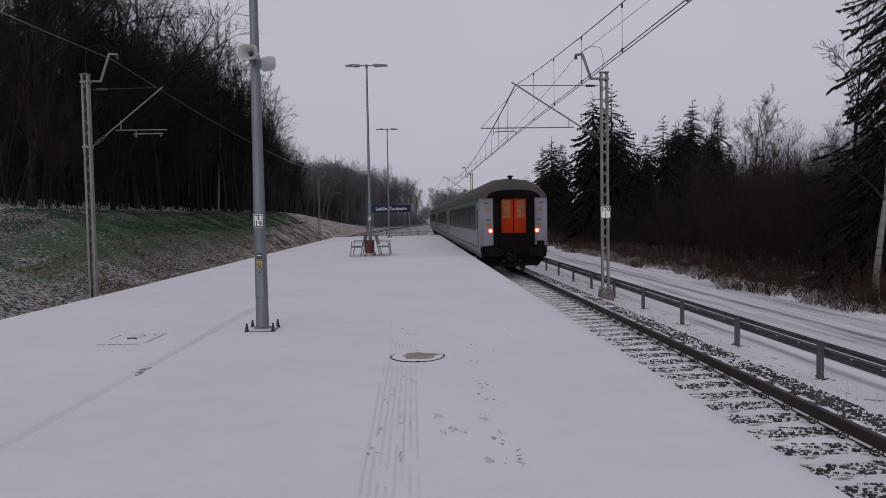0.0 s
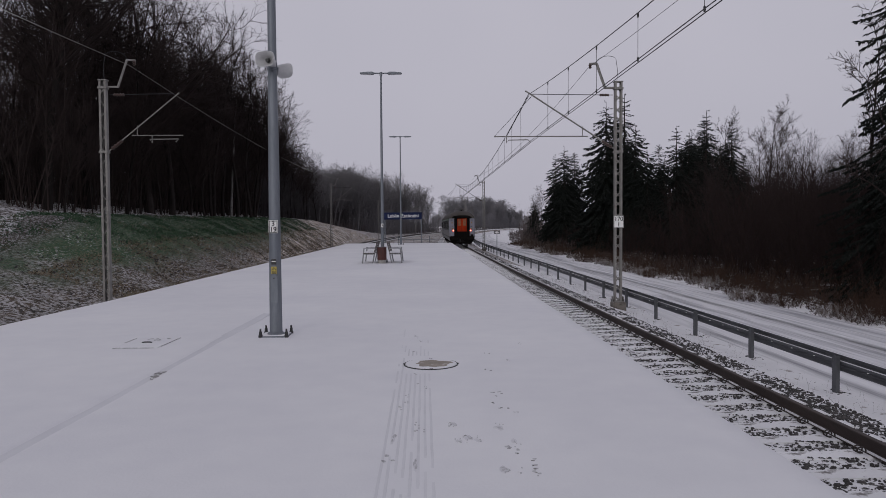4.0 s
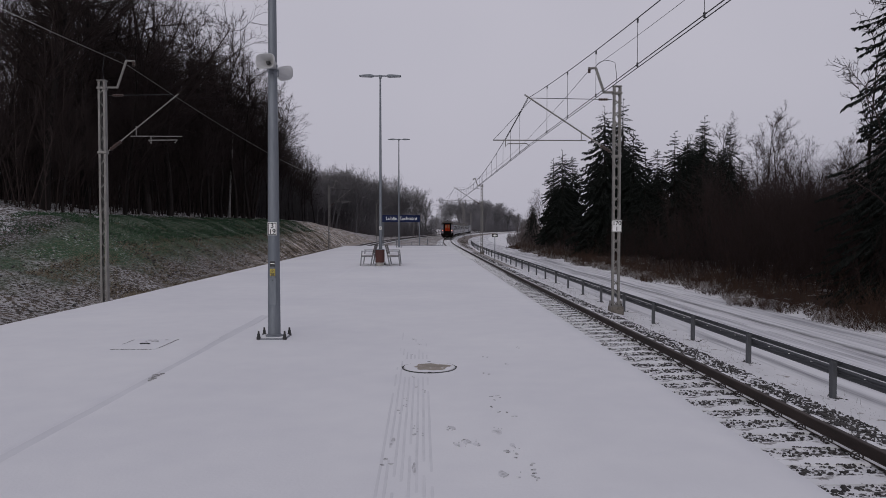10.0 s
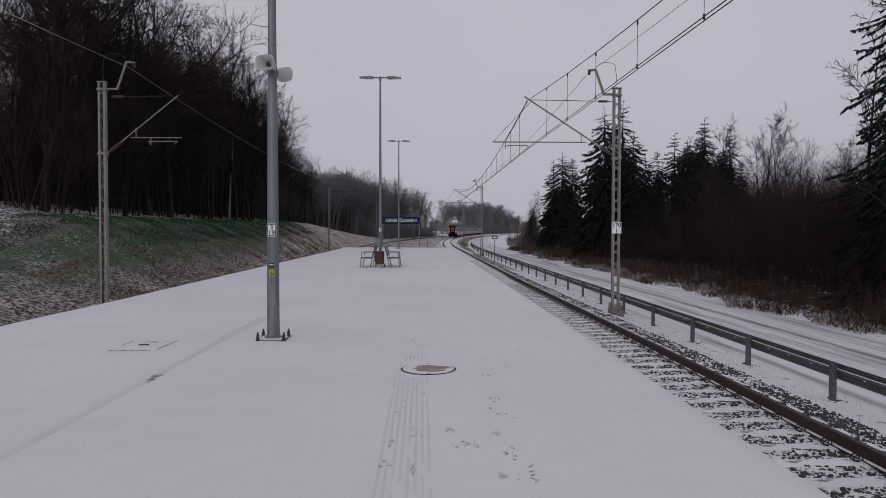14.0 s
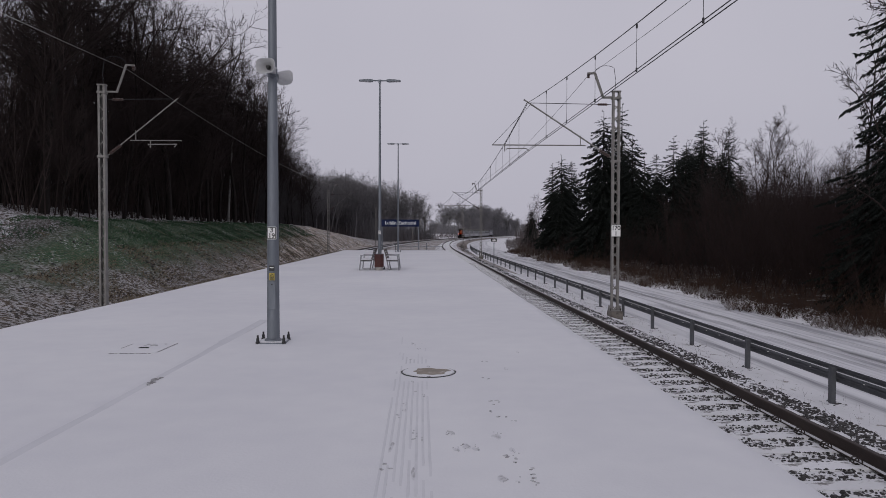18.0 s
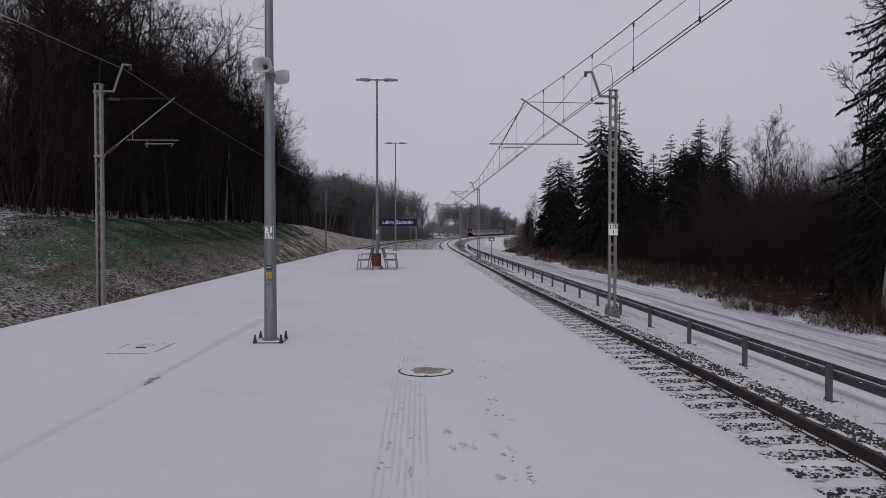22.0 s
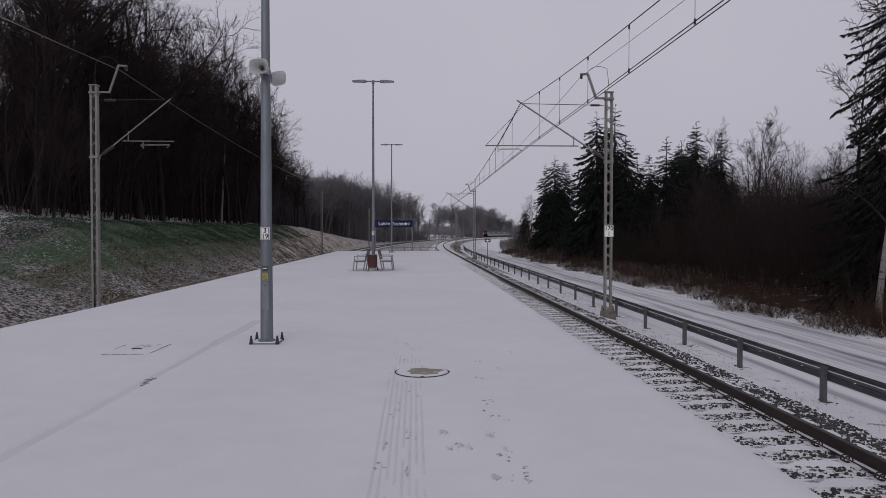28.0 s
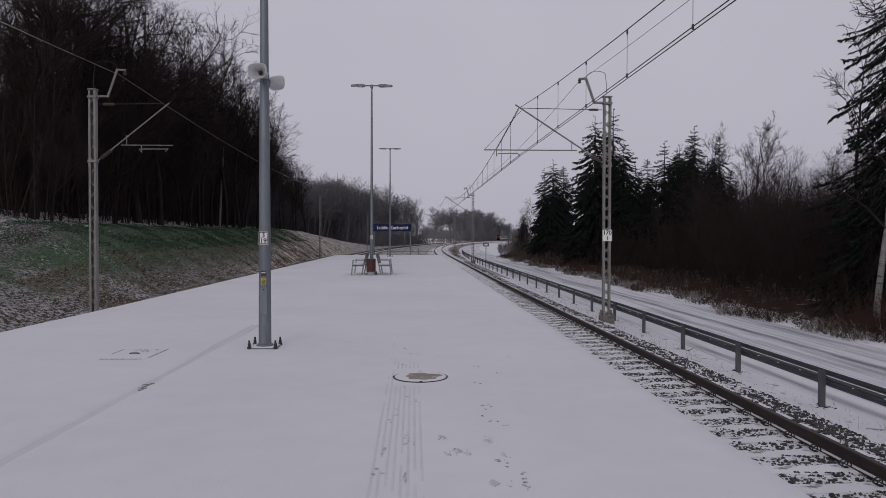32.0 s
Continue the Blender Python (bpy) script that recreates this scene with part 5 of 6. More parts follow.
    for k in range(4):
        part("back_slat", sm, None, o, at=pose(0.195 + k * 0.028, 0, 0.55 + k * 0.10, 0, -74, 0))
    part("snow_cover", Build().box((-0.05, 0, 0.462), (0.46, 1.85, 0.022), 0.010), M["snow"], o, "thin snow on the seat")
    return o


bench("grey steel bench with dark slats and armrests", pose(-2.30, 31.6, 0.0))
bench("grey steel bench with dark slats, facing the track", pose(-1.28, 31.6, 0.0, 0, 0, 180))


def build_bin():
    o = thing("litter_bin", "round red-brown slatted litter bin on a grey foot", "bin", at=pose(-1.80, 30.75, 0))
    part("foot", Build().tube([(0, 0, 0), (0, 0, 0.16)], [0.165, 0.16], 16), M["concrete"], o)
    part("liner", Build().tube([(0, 0, 0.16), (0, 0, 0.70)], 0.172, 16), M["black"], o)
    b = Build()
    b.box((0, 0, 0), (0.058, 0.022, 0.55), 0.006)
    sm = b.mesh("slat")
    sm.materials.append(M["wood"])
    for k in range(18):
        a = 20.0 * k
        part("slat", sm, None, o, at=pose(0.187 * math.cos(radians(a)), 0.187 * math.sin(radians(a)), 0.425, 0, 0, a + 90))
    part("rim", Build().tube([(0.183 * math.cos(i * 0.314), 0.183 * math.sin(i * 0.314), 0.70) for i in range(21)], 0.014, 6, False), M["galv"], o)


build_bin()


def build_sign():
    o = thing("station_sign", "navy station name board on two grey posts", "sign", at=pose(-1.90, 65.6, 0))
    z = 2.48
    part("board", Build().box((0, 0, z), (3.46, 0.09, 0.60), 0.02), M["navy"], o, "navy board with white station name")
    fr = Build()
    fr.box((0, 0, z + 0.31), (3.52, 0.11, 0.03), 0.006)
    fr.box((0, 0, z - 0.31), (3.52, 0.11, 0.03), 0.006)
    part("edge_trim", fr, M["navy"], o)
    writing("Lublin Zachodni", 0.44, M["white"], o, pose(0.02, -0.05, z - 0.0, 90, 0, 0))
    for x in (-1.66, 1.70):
        post = part("post", Build().tube([(x, 0.07, -1.2), (x, 0.07, z + 0.36)], 0.05, 10), M["galv"], o)
        part("foot_plate", Build().box((x, 0.07, -0.01), (0.26, 0.26, 0.03), 0.006), M["galv"], post)
    r = thing("end_railing", "low thin steel railing beyond the platform's end", "railing")
    x0, x1, y = -2.4, 2.0, 67.2
    for z in (-0.05, 0.28):
        part("rail_bar", Build().tube([(x0, y, z), (x1, y, z)], 0.022, 6), M["galv"], r)
    for k in range(4):
        x = x0 + (x1 - x0) * k / 3
        part("railing_post", Build().tube([(x, y, -1.4), (x, y, 0.32 if k % 2 else 0.62)], 0.03, 6), M["galv"], r)


build_sign()


def build_covers():
    o = thing("manhole_cover", "round manhole cover, brownish, half clear of snow", "manhole cover", at=pose(0.09, 8.36, 0.0))
    part("ring", Build().tube([(0.315 * math.cos(i * 0.1571), 0.315 * math.sin(i * 0.1571), 0.002) for i in range(41)], 0.007, 6, False), M["black"], o, "dark iron ring")
    part("lid", Build().tube([(0, 0, -0.01), (0, 0, 0.009)], 0.298, 40), mat("worn_concrete_lid", (0.22, 0.19, 0.155), (0.34, 0.30, 0.25), 5, 0.8, 0.5, c3=(0.66, 0.65, 0.64), cut=(0.60, 0.70), scale3=9.0, fine=40), o)
    rim = Build()
    turns = 56
    for i in range(turns):
        a = 2 * math.pi * i / turns
        r = 0.205 + 0.075 * noise.noise(Vector((1.7 * math.cos(a), 1.7 * math.sin(a), 2.0))) + 0.022 * noise.noise(Vector((7 * math.cos(a), 7 * math.sin(a), 5.0))) + 0.035 * math.cos(a)
        r = min(r, 0.285)
        rim.v += [(0.302 * math.cos(a), 0.302 * math.sin(a), 0.004), (0.300 * math.cos(a), 0.300 * math.sin(a), 0.0125), (r * math.cos(a), r * math.sin(a), 0.0125), ((r - 0.006) * math.cos(a), (r - 0.006) * math.sin(a), 0.004)]
        k, q = 4 * i, 4 * ((i + 1) % turns)
        rim.f += [(k, q, q + 1, k + 1), (k + 1, q + 1, q + 2, k + 2), (k + 2, q + 2, q + 3, k + 3), (k + 3, q + 3, q, k)]
    part("snow_rim", rim, M["snow"], o, "thin snow left round the lid's edge")
    for y in (-0.315, 0.315):
        part("key_slot", Build().box((0.0, y, 0.010), (0.04, 0.02, 0.008), 0.003), M["black"], o)
    for x in (-0.315, 0.315):
        part("key_slot", Build().box((x, 0, 0.010), (0.02, 0.04, 0.008), 0.003), M["black"], o)
    c = thing("inspection_cover", "square inspection cover outlined through the snow", "cover", at=pose(-3.90, 10.15, 0.0, 0, 0, -1.0))
    part("lid", Build().box((0, 0, -0.005), (0.60, 0.86, 0.020), 0.004), M["snow"], c)
    rng = random.Random(2)
    for x, y, sx, sy in ((0.315, 0.05, 0.009, 0.74), (-0.02, -0.445, 0.56, 0.010), (-0.315, 0.18, 0.006, 0.40)):
        part("gap", Build().box((x, y, 0.004), (sx, sy, 0.006), 0.001), M["paving"], c)
    part("handle", Build().tube([(-0.07, -0.02, 0.010), (-0.04, -0.02, 0.016), (0.04, -0.02, 0.016), (0.07, -0.02, 0.010)], 0.009, 6), M["black"], c)
    b = Build()
    for k in range(9):
        x, y, q = rng.uniform(-0.08, 0.18), rng.uniform(0.1, 0.34), rng.uniform(0.008, 0.022)
        b.plate([(x + q * 1.6 * math.cos(a), y + q * math.sin(a)) for a in (0, 1, 2, 3, 4, 5)], "z", 0.008, 0.013)
    part("bare_patch", b, M["scuff"], c)


build_covers()


def build_board_sign():
    o = thing("signal_board", "small black and white signal board on a thin post", "sign", at=pose(7.0, 68.0, -1.6))
    part("post", Build().tube([(0, 0, 0), (0, 0, 2.62)], 0.035, 8), M["galv"], o)
    part("board", Build().box((0, -0.05, 2.50), (0.56, 0.02, 0.30), 0.004), M["black"], o)
    part("white_bar", Build().box((0, -0.064, 2.50), (0.42, 0.006, 0.08)), M["white"], o)
    part("white_bar", Build().box((0, -0.068, 2.50), (0.09, 0.006, 0.24)), M["white"], o)


build_board_sign()


# ---------------------------------------------------------------- train
def coach_section(inset=0.0):
    """Half outline of the coach body, from the sill up to the ridge."""
    w = 1.415 - inset
    pts = [(w - 0.06, 0.78), (w, 1.05), (w, 3.12), (w - 0.02, 3.36), (w - 0.12, 3.63), (w - 0.34, 3.88), (w - 0.70, 4.06), (0.0, 4.14 - inset * 0.3)]
    return pts


def both(pts):
    return pts + [(-x, z) for x, z in reversed(pts[:-1])]


def wheelset(parent, y):
    w = part("wheelset", Build().tube([(-0.9, y, 0.46), (0.9, y, 0.46)], 0.08, 8), M["c_iron"], parent)
    for x in (-0.72, 0.72):
        part("wheel", Build().tube([(x - 0.07, y, 0.46), (x + 0.04, y, 0.46), (x + 0.07, y, 0.46)], [0.46, 0.46, 0.42], 20), M["c_iron"], w)


def bogies(v, offs):
    for y in offs:
        b = Build()
        for x in (-1.0, 1.0):
            b.box((x, y, 0.52), (0.14, 3.1, 0.22), 0.03)
            for d in (-1.25, 1.25):
                b.box((x, y + d, 0.46), (0.22, 0.36, 0.34), 0.04)
            b.tube([(x, y, 0.5), (x, y, 0.92)], 0.17, 10)
        b.box((0, y, 0.66), (2.0, 0.6, 0.24), 0.03)
        g = part("bogie", b, M["c_under"], v)
        for d in (-1.25, 1.25):
            wheelset(g, y + d)


def coach(label):
    """A coach: y runs along it, its rear end at -13.05, rail top at 0."""
    v = thing("passenger_coach", label, "train coach", "train coaches")
    L = 13.05
    sec = coach_section()
    # side shell below the gutter, roof above
    shell = [(x, z) for x, z in sec[:4]]
    for s in (-1, 1):
        b = Build()
        out = [(s * x, z) for x, z in shell] + [(s * (x - 0.06), z) for x, z in reversed(shell)]
        b.plate(out, "y", -L + 0.03, L - 0.03)
        part("side_wall", b, M["c_grey"], v)
        band = part("window_band", Build().box((s * 1.418, 0, 2.50), (0.012, 2 * L - 3.2, 1.18), 0.003), M["c_band"], v, "dark band round the windows")
        part("stripe", Build().box((s * 1.420, 0, 3.17), (0.012, 2 * L - 0.3, 0.09), 0.003), M["c_green"], v, "green stripe under the roof")
        part("stripe", Build().box((s * 1.419, 0, 1.20), (0.010, 2 * L - 3.2, 0.10), 0.003), M["c_band"], v)
        for k in range(11):
            y = -9.8 + k * 1.96
            part("window", Build().box((s * 1.428, y, 2.54), (0.014, 1.35, 0.92), 0.006), M["c_glass"], band)
        for y in (-L + 0.95, L - 0.95):
            d = part("entrance_door", Build().box((s * 1.420, y, 1.95), (0.016, 0.86, 2.05), 0.006), M["c_grey"], v)
            part("door_window", Build().box((s * 1.430, y, 2.42), (0.010, 0.42, 0.84), 0.004), M["c_glass"], d)
            part("grab_rail", Build().tube([(s * 1.46, y - 0.52, 1.15), (s * 1.46, y - 0.52, 2.05)], 0.016, 6), M["c_iron"], v)
            part("step", Build().box((s * 1.32, y, 0.62), (0.24, 0.8, 0.04), 0.008), M["c_under"], v)
    # roof, drooping towards both ends
    b = Build()
    fr = []
    outline = [(1.40, 3.12)] + sec[3:]
    n = len(both(outline))
    for y, keep_h, narrow in ((-L - 0.08, 0.36, 0.985), (-L - 0.02, 0.50, 0.99), (-L + 0.15, 0.66, 0.995), (-L + 0.42, 0.82, 1.0), (-L + 0.80, 0.94, 1.0), (-L + 1.3, 1.0, 1.0),
                              (L - 1.3, 1.0, 1.0), (L - 0.80, 0.94, 1.0), (L - 0.42, 0.82, 1.0), (L - 0.15, 0.66, 0.995), (L + 0.02, 0.50, 0.99), (L + 0.08, 0.36, 0.985)):
        k = len(b.v)
        for x, z in both(outline):
            b.v.append((x * narrow * 1.012, y, max(z, 3.25) if abs(y) > L and z < 3.25 else min(z, 3.28) + max(0.0, z - 3.28) * keep_h))
        fr.append(k)
    for i, j in zip(fr, fr[1:]):
        for q in range(n - 1):
            b.f.append((i + q, i + q + 1, j + q + 1, j + q))
    b.f.append(tuple(range(fr[0], fr[0] + n)))
    b.f.append(tuple(range(fr[-1], fr[-1] + n)))
    part("roof", b, M["c_roof"], v, smooth=35)
    for y in (-L + 0.9, -4.0, 4.0, L - 0.9):
        part("roof_vent", Build().tube([(0, y, 3.98), (0, y, 4.17), (0, y, 4.18), (0, y, 4.24)], [0.08, 0.08, 0.145, 0.115], 14), M["c_black"], v)
    part("floor", Build().box((0, 0, 0.95), (2.6, 2 * L - 0.2, 0.20), 0.02), M["c_under"], v)
    for y, n2 in ((-3.6, 2.6), (0.6, 2.2), (4.2, 2.8)):
        part("equipment_box", Build().box((0, y, 0.66), (2.3, n2, 0.46), 0.04), M["c_under"], v)
    bogies(v, (-9.5, 9.5))
    for e in (-1, 1):
        y = e * L
        for s in (-1, 1):
            part("end_panel", Build().plate([(s * 0.84, 1.30), (s * 1.41, 1.26), (s * 1.41, 3.12), (s * 1.39, 3.30), (s * 0.84, 3.30)], "y", y - 0.03, y + 0.03), M["c_end"], v, "pale end panel with warning marks")
            part("warning_triangle", Build().plate([(s * 1.10 - 0.10, 2.72), (s * 1.10 + 0.10, 2.72), (s * 1.10, 2.91)], "y", y + e * 0.034, y + e * 0.042), M["c_yellow"], v)
            part("warning_bar", Build().box((s * 1.06, y + e * 0.038, 2.13), (0.20, 0.008, 0.12)), M["c_yellow"], v)
            part("lettering_bar", Build().box((s * 1.06, y + e * 0.038, 2.36), (0.20, 0.008, 0.05)), M["c_band"], v)
            part("lettering_bar", Build().box((s * 1.14, y + e * 0.038, 3.06), (0.22, 0.008, 0.04)), M["c_band"], v)
            part("end_grab_rail", Build().tube([(s * 1.34, y + e * 0.07, 1.15), (s * 1.34, y + e * 0.07, 1.95)], 0.014, 6), M["c_iron"], v)
            bf = part("buffer", Build().tube([(s * 0.875, y, 1.02), (s * 0.875, y + e * 0.30, 1.02), (s * 0.875, y + e * 0.31, 1.02), (s * 0.875, y + e * 0.55, 1.02)], [0.15, 0.13, 0.10, 0.10], 14), M["c_under"], v)
            part("buffer_plate", Build().box((s * 0.875, y + e * 0.57, 1.02), (0.60, 0.05, 0.34), 0.02), M["c_under"], bf)
            part("air_hose", Build().tube([(s * 0.42, y + e * 0.1, 0.95), (s * 0.42, y + e * 0.30, 0.78), (s * 0.36, y + e * 0.32, 0.45), (s * 0.22, y + e * 0.28, 0.36)], 0.03, 7), M["c_black"], v)
        part("head_stock", Build().box((0, y - e * 0.02, 0.98), (2.72, 0.14, 0.36), 0.02), M["c_under"], v)
        part("end_apron", Build().plate([(-1.39, 0.98), (1.39, 0.98), (1.40, 1.26), (0.84, 1.30), (-0.84, 1.30), (-1.40, 1.26)], "y", y - 0.028, y + 0.028), M["c_under"], v, "sooty lower part of the coach's end")
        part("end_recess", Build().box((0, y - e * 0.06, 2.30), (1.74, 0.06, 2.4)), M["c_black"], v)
        # rubber gangway frame
        for s in (-1, 1):
            part("gangway_bellow", Build().tube([(s * 0.70, y + e * 0.12, 1.12), (s * 0.70, y + e * 0.12, 3.30)], 0.165, 12), M["c_black"], v)
        part("gangway_bellow", Build().tube([(-0.78, y + e * 0.12, 3.36), (0.78, y + e * 0.12, 3.36)], 0.12, 12), M["c_black"], v)
        part("gangway_bridge", Build().box((0, y + e * 0.16, 1.34), (1.64, 0.20, 0.92), 0.03), M["c_black"], v)
        for s in (-1, 1):
            d = part("gangway_door", Build().box((s * 0.272, y + e * 0.02, 2.52), (0.52, 0.03, 1.46), 0.008), M["c_orange"], v, "orange gangway door leaf")
            part("door_pane", Build().box((s * 0.30, y + e * 0.042, 2.80), (0.34, 0.012, 0.74), 0.004), M["c_doorglass"], d)
            for z in (2.64, 2.98):
                part("pane_bar", Build().box((s * 0.30, y + e * 0.054, z), (0.36, 0.010, 0.022)), M["c_orange"], d)
        part("door_gap", Build().box((0, y + e * 0.045, 2.52), (0.025, 0.02, 1.46)), M["c_black"], v)
        # black arch plate stands for the shade under the roof's overhang
        shade_arch = [(1.12, 3.26), (1.08, 3.38), (0.90, 3.50), (0.5, 3.585), (0.0, 3.60)]
        part("end_hood", Build().plate(both(shade_arch), "y", y + e * 0.065, y + e * 0.085), M["c_black"], v, "dark plate painted as shade under the roof's end")
        part("end_skirt", Build().plate([(-1.30, 0.80), (-1.05, 0.42), (1.05, 0.42), (1.30, 0.80), (1.30, 1.10), (-1.30, 1.10)], "y", y - e * 0.55, y - e * 0.10), M["c_under"], v)
        part("step_iron", Build().box((1.12, y + e * 0.06, 1.30), (0.30, 0.10, 0.34), 0.02), M["c_under"], v)
        part("coupler", Build().box((0, y + e * 0.28, 1.0), (0.16, 0.5, 0.20), 0.03).tube([(0, y + e * 0.5, 0.98), (0, y + e * 0.56, 0.72), (0, y + e * 0.5, 0.5)], 0.04, 7), M["c_under"], v)
        lumps = Build()
        lump = random.Random(9)
        for _ in range(16):
            lumps.box((lump.uniform(-0.55, 0.30), y + e * lump.uniform(0.12, 0.34), lump.uniform(0.62, 1.16)), (lump.uniform(0.06, 0.22), lump.uniform(0.05, 0.12), lump.uniform(0.02, 0.06)), 0.015, Matrix.Rotation(lump.uniform(-0.6, 0.6), 4, "Y"))
        part("slush", lumps, M["slush"], v, "grey slush caked on the coupling")
    return v


def locomotive():
    v = thing("locomotive", "boxy blue-grey electric locomotive with a raised pantograph", "locomotive")
    b = Build()
    prof = [(-8.2, 1.0), (8.2, 1.0), (8.2, 1.7), (7.6, 2.9), (7.0, 3.65), (-7.0, 3.65), (-7.6, 2.9), (-8.2, 1.7)]
    b.plate(prof, "x", -1.42, 1.42)
    part("body", b, M["c_loco"], v)
    part("roof", Build().box((0, 0, 3.75), (2.4, 13.6, 0.24), 0.08), M["c_roof"], v)
    for s in (-1, 1):
        part("side_band", Build().box((s * 1.425, 0, 2.2), (0.014, 12.0, 0.8), 0.004), M["c_grey"], v)
        for y in (-6.6, 6.6):
            part("cab_window", Build().box((s * 1.425, y, 2.65), (0.02, 0.9, 0.7), 0.006), M["c_glass"], v)
        part("windscreen", Build().box((0, s * 7.93, 2.35), (2.3, 0.06, 0.85), 0.01, Matrix.Rotation(radians(25 * s), 4, "X")), M["c_glass"], v)
        for x in (-0.875, 0.875):
            part("buffer", Build().tube([(x, s * 8.2, 1.02), (x, s * 8.75, 1.02)], [0.12, 0.18], 12), M["c_under"], v)
    part("underframe", Build().box((0, 0, 0.85), (2.6, 15.8, 0.35), 0.04), M["c_under"], v)
    bogies(v, (-4.6, 4.6))
    p = Build()
    p.tube([(0, 2.0, 3.9), (0, 4.3, 4.7), (0, 2.6, 5.58)], 0.04, 6)
    p.tube([(-0.8, 2.6, 5.60), (0.8, 2.6, 5.60)], 0.03, 6)
    part("pantograph", p, M["c_iron"], v)
    return v


def build_train():
    rear = coach("grey and dark-banded passenger coach with orange end doors")
    cars = [rear] + [copy_thing(rear, pose(0, 0, 0)) for _ in range(4)]
    tagged(rear, "last passenger coach with lit red tail lamps and orange doors")
    for s in (-1, 1):
        h = part("tail_lamp", Build().tube([(s * 0.97, -13.07, 1.90), (s * 0.97, -13.13, 1.90)], 0.09, 16), M["lamp_red"], rear, "lit red tail lamp")
        part("lamp_lens", Build().tube([(s * 0.97, -13.125, 1.90), (s * 0.97, -13.145, 1.90)], 0.055, 14), M["lamp_core"], h)
    return cars + [locomotive()]


TRAIN = build_train()


# ---------------------------------------------------------------- trees
def grown(rng, start, way, length, radius, m, up, wob, tip=0.25):
    """Bent shoots: joints (n, m+1, 3) and radii (n, m+1)."""
    n = len(start)
    pts, d = [start], way / (np.linalg.norm(way, axis=1, keepdims=True) + 1e-9)
    for _ in range(m):
        d = d + rng.normal(0, wob, (n, 3)) + np.array([0, 0, up])
        d /= np.linalg.norm(d, axis=1, keepdims=True)
        pts.append(pts[-1] + d * (length / m)[:, None])
    r = radius[:, None] * np.linspace(1, tip, m + 1)[None]
    return np.stack(pts, 1), r


def sticks(j, r, n):
    """Shoots as triangles; the last length of a three-sided one runs to a point."""
    m = j.shape[1] - 1
    out = []
    for k in range(m):
        v, f = frusta(j[:, k], j[:, k + 1], r[:, k], r[:, k + 1], n)
        if n == 3 and k == m - 1:
            v = v.reshape(-1, 6, 3)
            v = np.concatenate([v[:, :3], v[:, 3:].mean(1, keepdims=True)], 1).reshape(-1, 3)
            i = (np.arange(len(j)) * 4)[:, None, None]
            out.append((v, (i + np.array([[0, 1, 3], [1, 2, 3], [2, 0, 3]])[None]).reshape(-1, 3)))
        else:
            out.append((v, np.concatenate([f[:, [0, 1, 2]], f[:, [0, 2, 3]]])))
    return gathered(out)


def offshoots(rng, j, r, count, lo, hi, spread, scale):
    """Where side shoots start on shoots j: start, way, parent length share, radius."""
    n, m = j.shape[0], j.shape[1] - 1
    i = np.repeat(np.arange(n), count)
    t = rng.uniform(lo, hi, len(i)) * m
    k = np.minimum(t.astype(int), m - 1)
    f = (t - k)[:, None]
    a, b = j[i, k], j[i, k + 1]
    d = (b - a) / (np.linalg.norm(b - a, axis=1, keepdims=True) + 1e-9)
    side = np.cross(d, rng.normal(0, 1, (len(i), 3)))
    side /= np.linalg.norm(side, axis=1, keepdims=True) + 1e-9
    s = rng.uniform(spread[0], spread[1], (len(i), 1))
    whole = np.linalg.norm(j[:, 1:] - j[:, :-1], axis=2).sum(1)[i]
    return a * (1 - f) + b * f, d * (1 - s) + side * s, whole * rng.uniform(scale[0], scale[1], len(i)) * (1.15 - 0.55 * t / m), r[i, k] * 0.55


def bare_tree(seed, h, girth, slim, counts=(17, 7, 6), thick=1.0, fan=0.0, crook=0.13, rise=0.08):
    """Meshes of a leafless tree: trunk and crown."""
    rng = np.random.default_rng(seed)
    o = np.zeros((1, 3))
    o[0, 2] = -0.3
    j0, r0 = grown(rng, o, np.array([[rng.normal(0, 0.05), rng.normal(0, 0.05), 1.0]]), np.array([h * (0.97 - 0.22 * fan)]), np.array([girth]), 9, 0.08, 0.07, 0.10)
    trunk = sticks(j0, r0, 7)
    s, w, ln, rr = offshoots(rng, j0, r0, counts[0], 0.30 - 0.08 * fan, 0.97 - 0.25 * fan, (0.40, 0.62), (0.26 + 0.10 * fan, 0.42 + 0.12 * fan))
    j1, r1 = grown(rng, s, w + np.array([0, 0, 0.25 + 0.15 * fan]), ln * slim, np.minimum(rr, girth * 0.42), 4, 0.10, crook)
    s, w, ln, rr = offshoots(rng, j1, r1, counts[1], 0.2, 1.0, (0.35, 0.6), (0.35, 0.6))
    j2, r2 = grown(rng, s, w, ln, np.clip(rr, 0.018 * thick, None), 3, rise, crook + 0.05)
    s, w, ln, rr = offshoots(rng, j2, r2, counts[2], 0.15, 1.0, (0.3, 0.6), (0.35, 0.65))
    j3, r3 = grown(rng, s, w, ln, np.clip(rr, 0.013 * thick, None), 2, rise, crook + 0.04)
    s, w, ln, rr = offshoots(rng, j3, r3, 2, 0.2, 1.0, (0.3, 0.6), (0.4, 0.7))
    j4, r4 = grown(rng, s, w, ln, np.clip(rr, 0.011 * thick, 0.015 * thick), 1, 0.05, 0.1)
    crown = gathered([sticks(j1, r1, 4), sticks(j2, r2, 3), sticks(j3, r3, 3), sticks(j4, r4, 3)])
    return fast_mesh("trunk", *trunk, True), fast_mesh("crown", *crown)


def spruce(seed, h, reach, reps=44, fine=0.80, dense=33, ragged=0.22):
    """Meshes of a spruce: trunk and drooping boughs whose tips turn up, hung with sprays of needles."""
